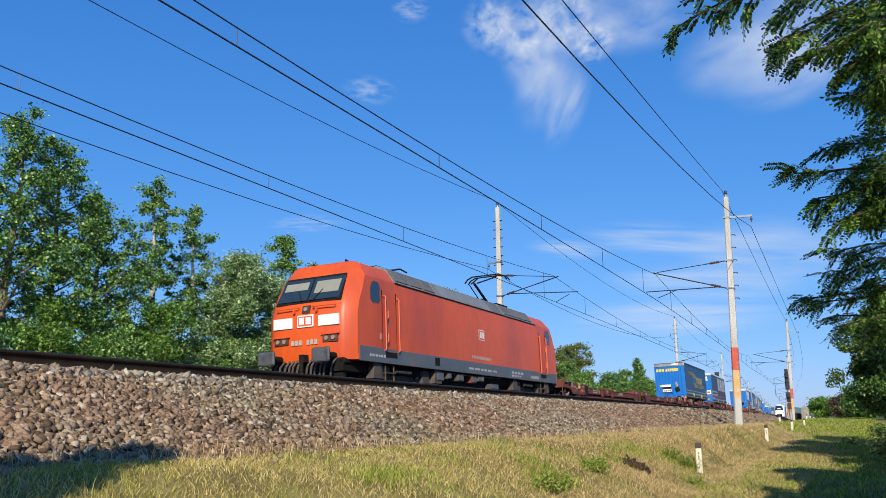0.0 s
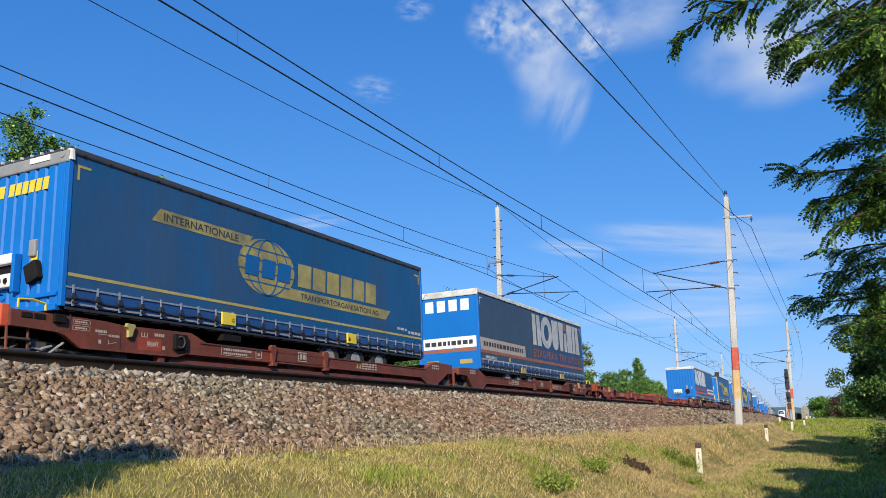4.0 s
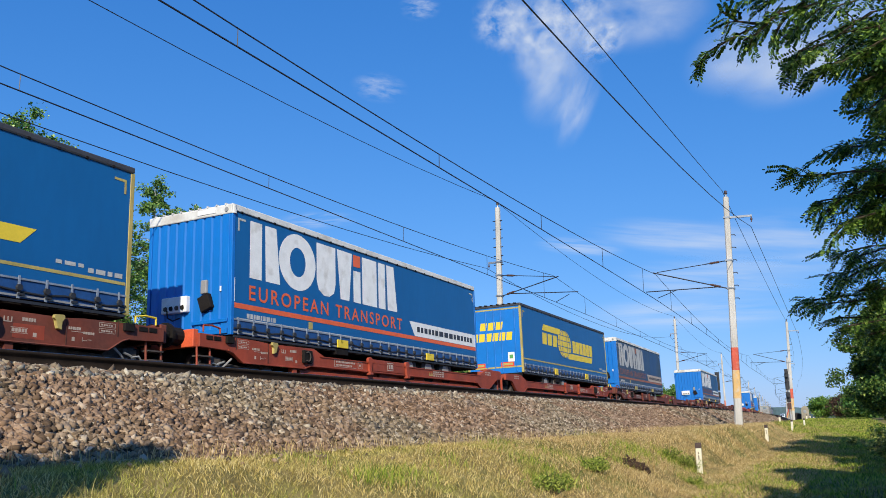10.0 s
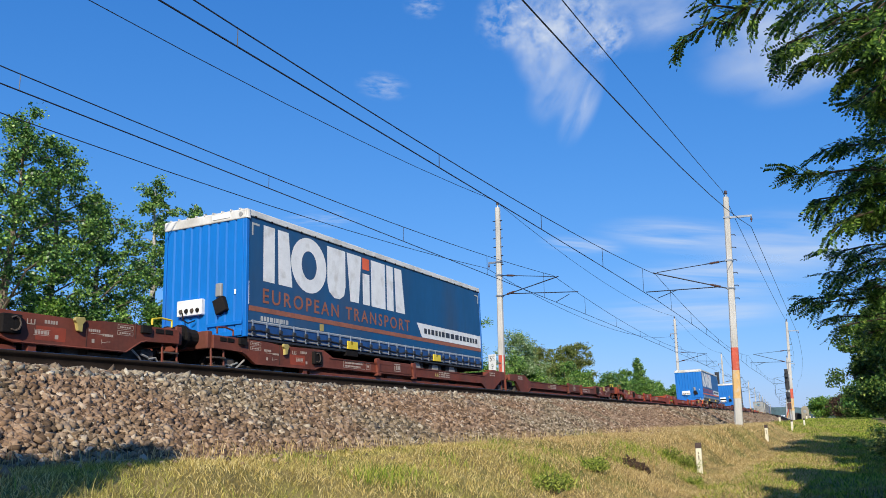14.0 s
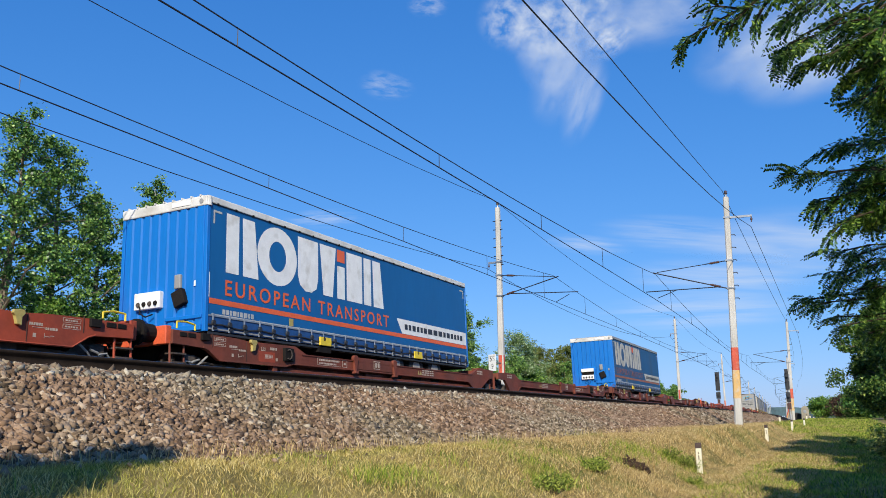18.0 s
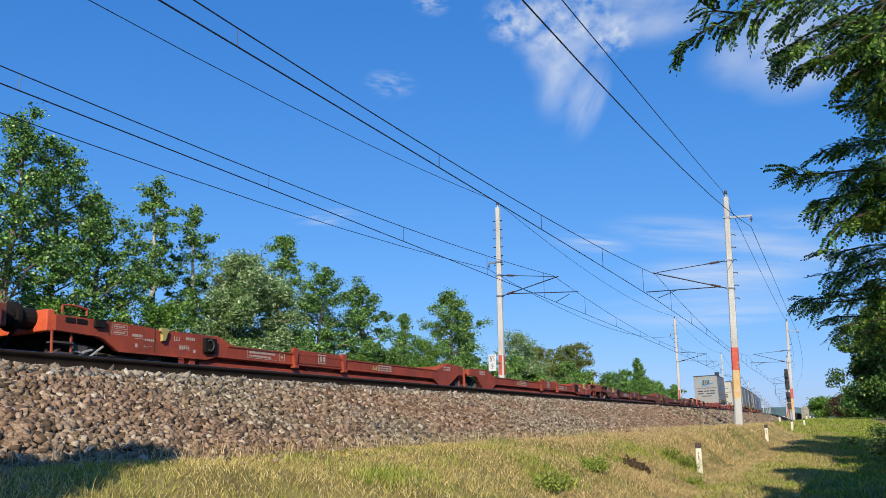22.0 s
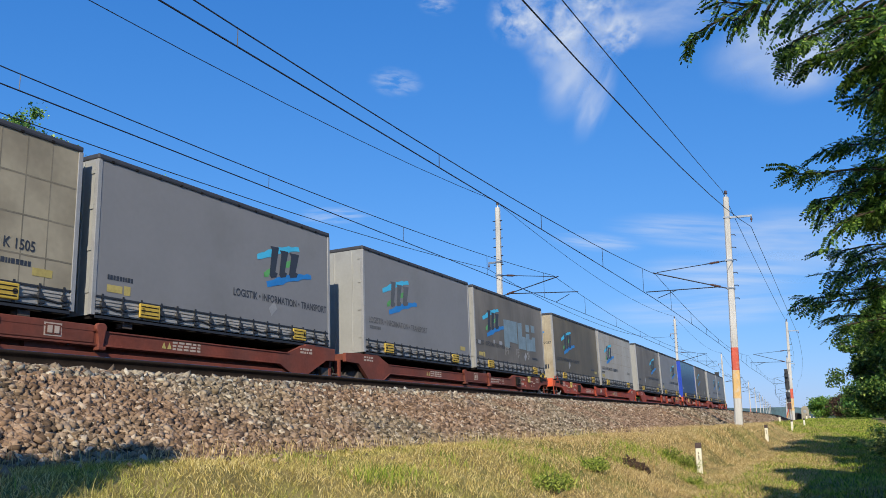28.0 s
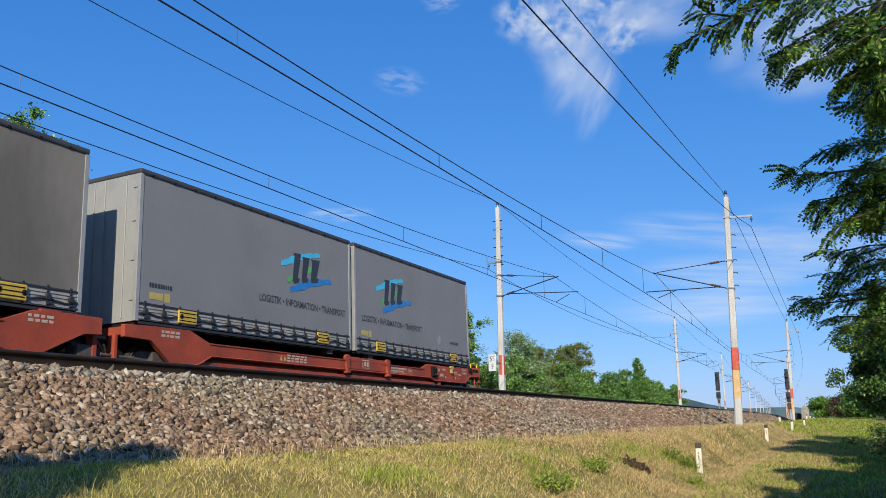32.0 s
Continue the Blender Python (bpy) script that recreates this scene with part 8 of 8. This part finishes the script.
# ---- clouds ----
def cloud_stuff(name, scale, dense, stretch, lo=0.39, hi=0.68, rough=0.55, warp=0.25):
    m = bpy.data.materials.new(name)
    m.use_nodes = True
    nt, L = m.node_tree, m.node_tree.links
    nt.nodes.remove(nt.nodes["Principled BSDF"])
    tc = nt.nodes.new("ShaderNodeTexCoord")
    gr = nt.nodes.new("ShaderNodeTexGradient")
    gr.gradient_type = "SPHERICAL"
    L.new(tc.outputs["Object"], gr.inputs["Vector"])
    mp = nt.nodes.new("ShaderNodeMapping")
    mp.inputs["Scale"].default_value = (*stretch, 1)
    oi = nt.nodes.new("ShaderNodeObjectInfo")
    L.new(tc.outputs["Object"], mp.inputs["Vector"])
    L.new(oi.outputs["Location"], mp.inputs["Location"])
    no = nt.nodes.new("ShaderNodeTexNoise")
    no.inputs["Scale"].default_value, no.inputs["Detail"].default_value, no.inputs["Roughness"].default_value, no.inputs["Distortion"].default_value = scale, 7, rough, warp
    L.new(mp.outputs["Vector"], no.inputs["Vector"])
    mr = nt.nodes.new("ShaderNodeMapRange")
    mr.inputs["From Min"].default_value, mr.inputs["From Max"].default_value = lo, hi
    L.new(no.outputs["Fac"], mr.inputs["Value"])
    ed = nt.nodes.new("ShaderNodeMapRange")
    ed.interpolation_type = "SMOOTHSTEP"
    ed.inputs["From Min"].default_value, ed.inputs["From Max"].default_value = 0.0, 0.75
    L.new(gr.outputs["Fac"], ed.inputs["Value"])
    mu = nt.nodes.new("ShaderNodeMath")
    mu.operation = "MULTIPLY"
    L.new(mr.outputs["Result"], mu.inputs[0]), L.new(ed.outputs["Result"], mu.inputs[1])
    mu2 = nt.nodes.new("ShaderNodeMath")
    mu2.operation, mu2.use_clamp = "MULTIPLY", True
    mu2.inputs[1].default_value = dense
    L.new(mu.outputs[0], mu2.inputs[0])
    em = nt.nodes.new("ShaderNodeEmission")
    em.inputs["Color"].default_value, em.inputs["Strength"].default_value = (0.80, 0.87, 0.97, 1), 0.86
    tr = nt.nodes.new("ShaderNodeBsdfTransparent")
    mx = nt.nodes.new("ShaderNodeMixShader")
    L.new(mu2.outputs[0], mx.inputs[0]), L.new(tr.outputs[0], mx.inputs[1]), L.new(em.outputs[0], mx.inputs[2])
    L.new(mx.outputs[0], nt.nodes["Material Output"].inputs["Surface"])
    return m


PUFF, VEIL = cloud_stuff("cloud_puff", 2.6, 0.74, (1, 1), 0.36, 0.70), cloud_stuff("cloud_veil", 1.3, 0.5, (1, 1), 0.25, 0.75)
SOFT, TAIL = cloud_stuff("cloud_soft", 1.1, 0.72, (1, 1), 0.22, 0.85, 0.5), cloud_stuff("cloud_tail", 1.3, 0.55, (1.3, 0.8), 0.25, 0.8, 0.5)
STREAK, WISP = cloud_stuff("cloud_streak", 1.4, 0.55, (0.6, 1.8), 0.3, 0.75), cloud_stuff("cloud_wisp", 2.2, 0.34, (0.8, 1.3))
CLOUD_FAR = 3000.0
DRIFT = RIGHT * 105.0 + UP * 32.0
CLOUDS = []
FORWARD = Vector((-0.4348, 0.8764, 0.2070))
CLOUD_LIST = [(872, 45, 62, 58, 10, PUFF), (940, 60, 85, 80, -20, PUFF), (1000, 30, 80, 75, -30, PUFF), (1050, 75, 55, 40, -30, PUFF), (945, 120, 60, 70, -40, VEIL), (970, 150, 60, 95, 30, TAIL), (1005, 190, 36, 90, 24, TAIL), (1310, 95, 120, 75, -15, SOFT), (1400, 130, 120, 60, -12, SOFT), (1120, 30, 130, 70, 0, VEIL), (1420, 50, 160, 90, 0, VEIL), (1180, 425, 170, 38, 8, STREAK), (1380, 440, 180, 70, 6, STREAK), (545, 396, 80, 20, -4, WISP), (1010, 442, 90, 20, 8, STREAK), (727, 18, 40, 26, 0, WISP), (655, 160, 55, 30, 5, WISP), (1240, 500, 190, 40, 5, STREAK), (1200, 560, 220, 40, 0, STREAK)]
for cx, cy, rx, ry, roll, stuff_ in CLOUD_LIST:
    way = (FORWARD + RIGHT * ((cx - 784) / 1469) + UP * ((441 - cy) / 1469)).normalized()
    c = Vector(EYE) + way * CLOUD_FAR
    bm = bmesh.new()
    bmesh.ops.create_grid(bm, x_segments=6, y_segments=6, size=1.0)
    for v_ in bm.verts:
        v_.co.z = -0.1 * (v_.co.x ** 2 + v_.co.y ** 2)
    ob = tagged(part("cloud", bm, stuff_), "thin white wisp of high cloud", "cloud", "clouds", "structure")
    ob.scale = (rx / 1469 * CLOUD_FAR, ry / 1469 * CLOUD_FAR, 60)
    CLOUDS.append((ob, look(c, EYE, roll)))


# ---- all that moves ----
def motions():
    times = [2.0 * i for i in range(17)]
    for ob, start, length in MOVING:
        walk(ob, [(t, ride(start - gone(t), length)) for t in times])
    walk(fast, [(t, ride(258.0 + 37.0 * t, 25.0, NEAR, 0.0)) for t in times])
    for ob, m in CLOUDS:
        walk(ob, [(0.0, m), (SECONDS, Matrix.Translation(DRIFT) @ m)])
    for ob, rows in SWAY:
        walk(ob, rows)


motions()
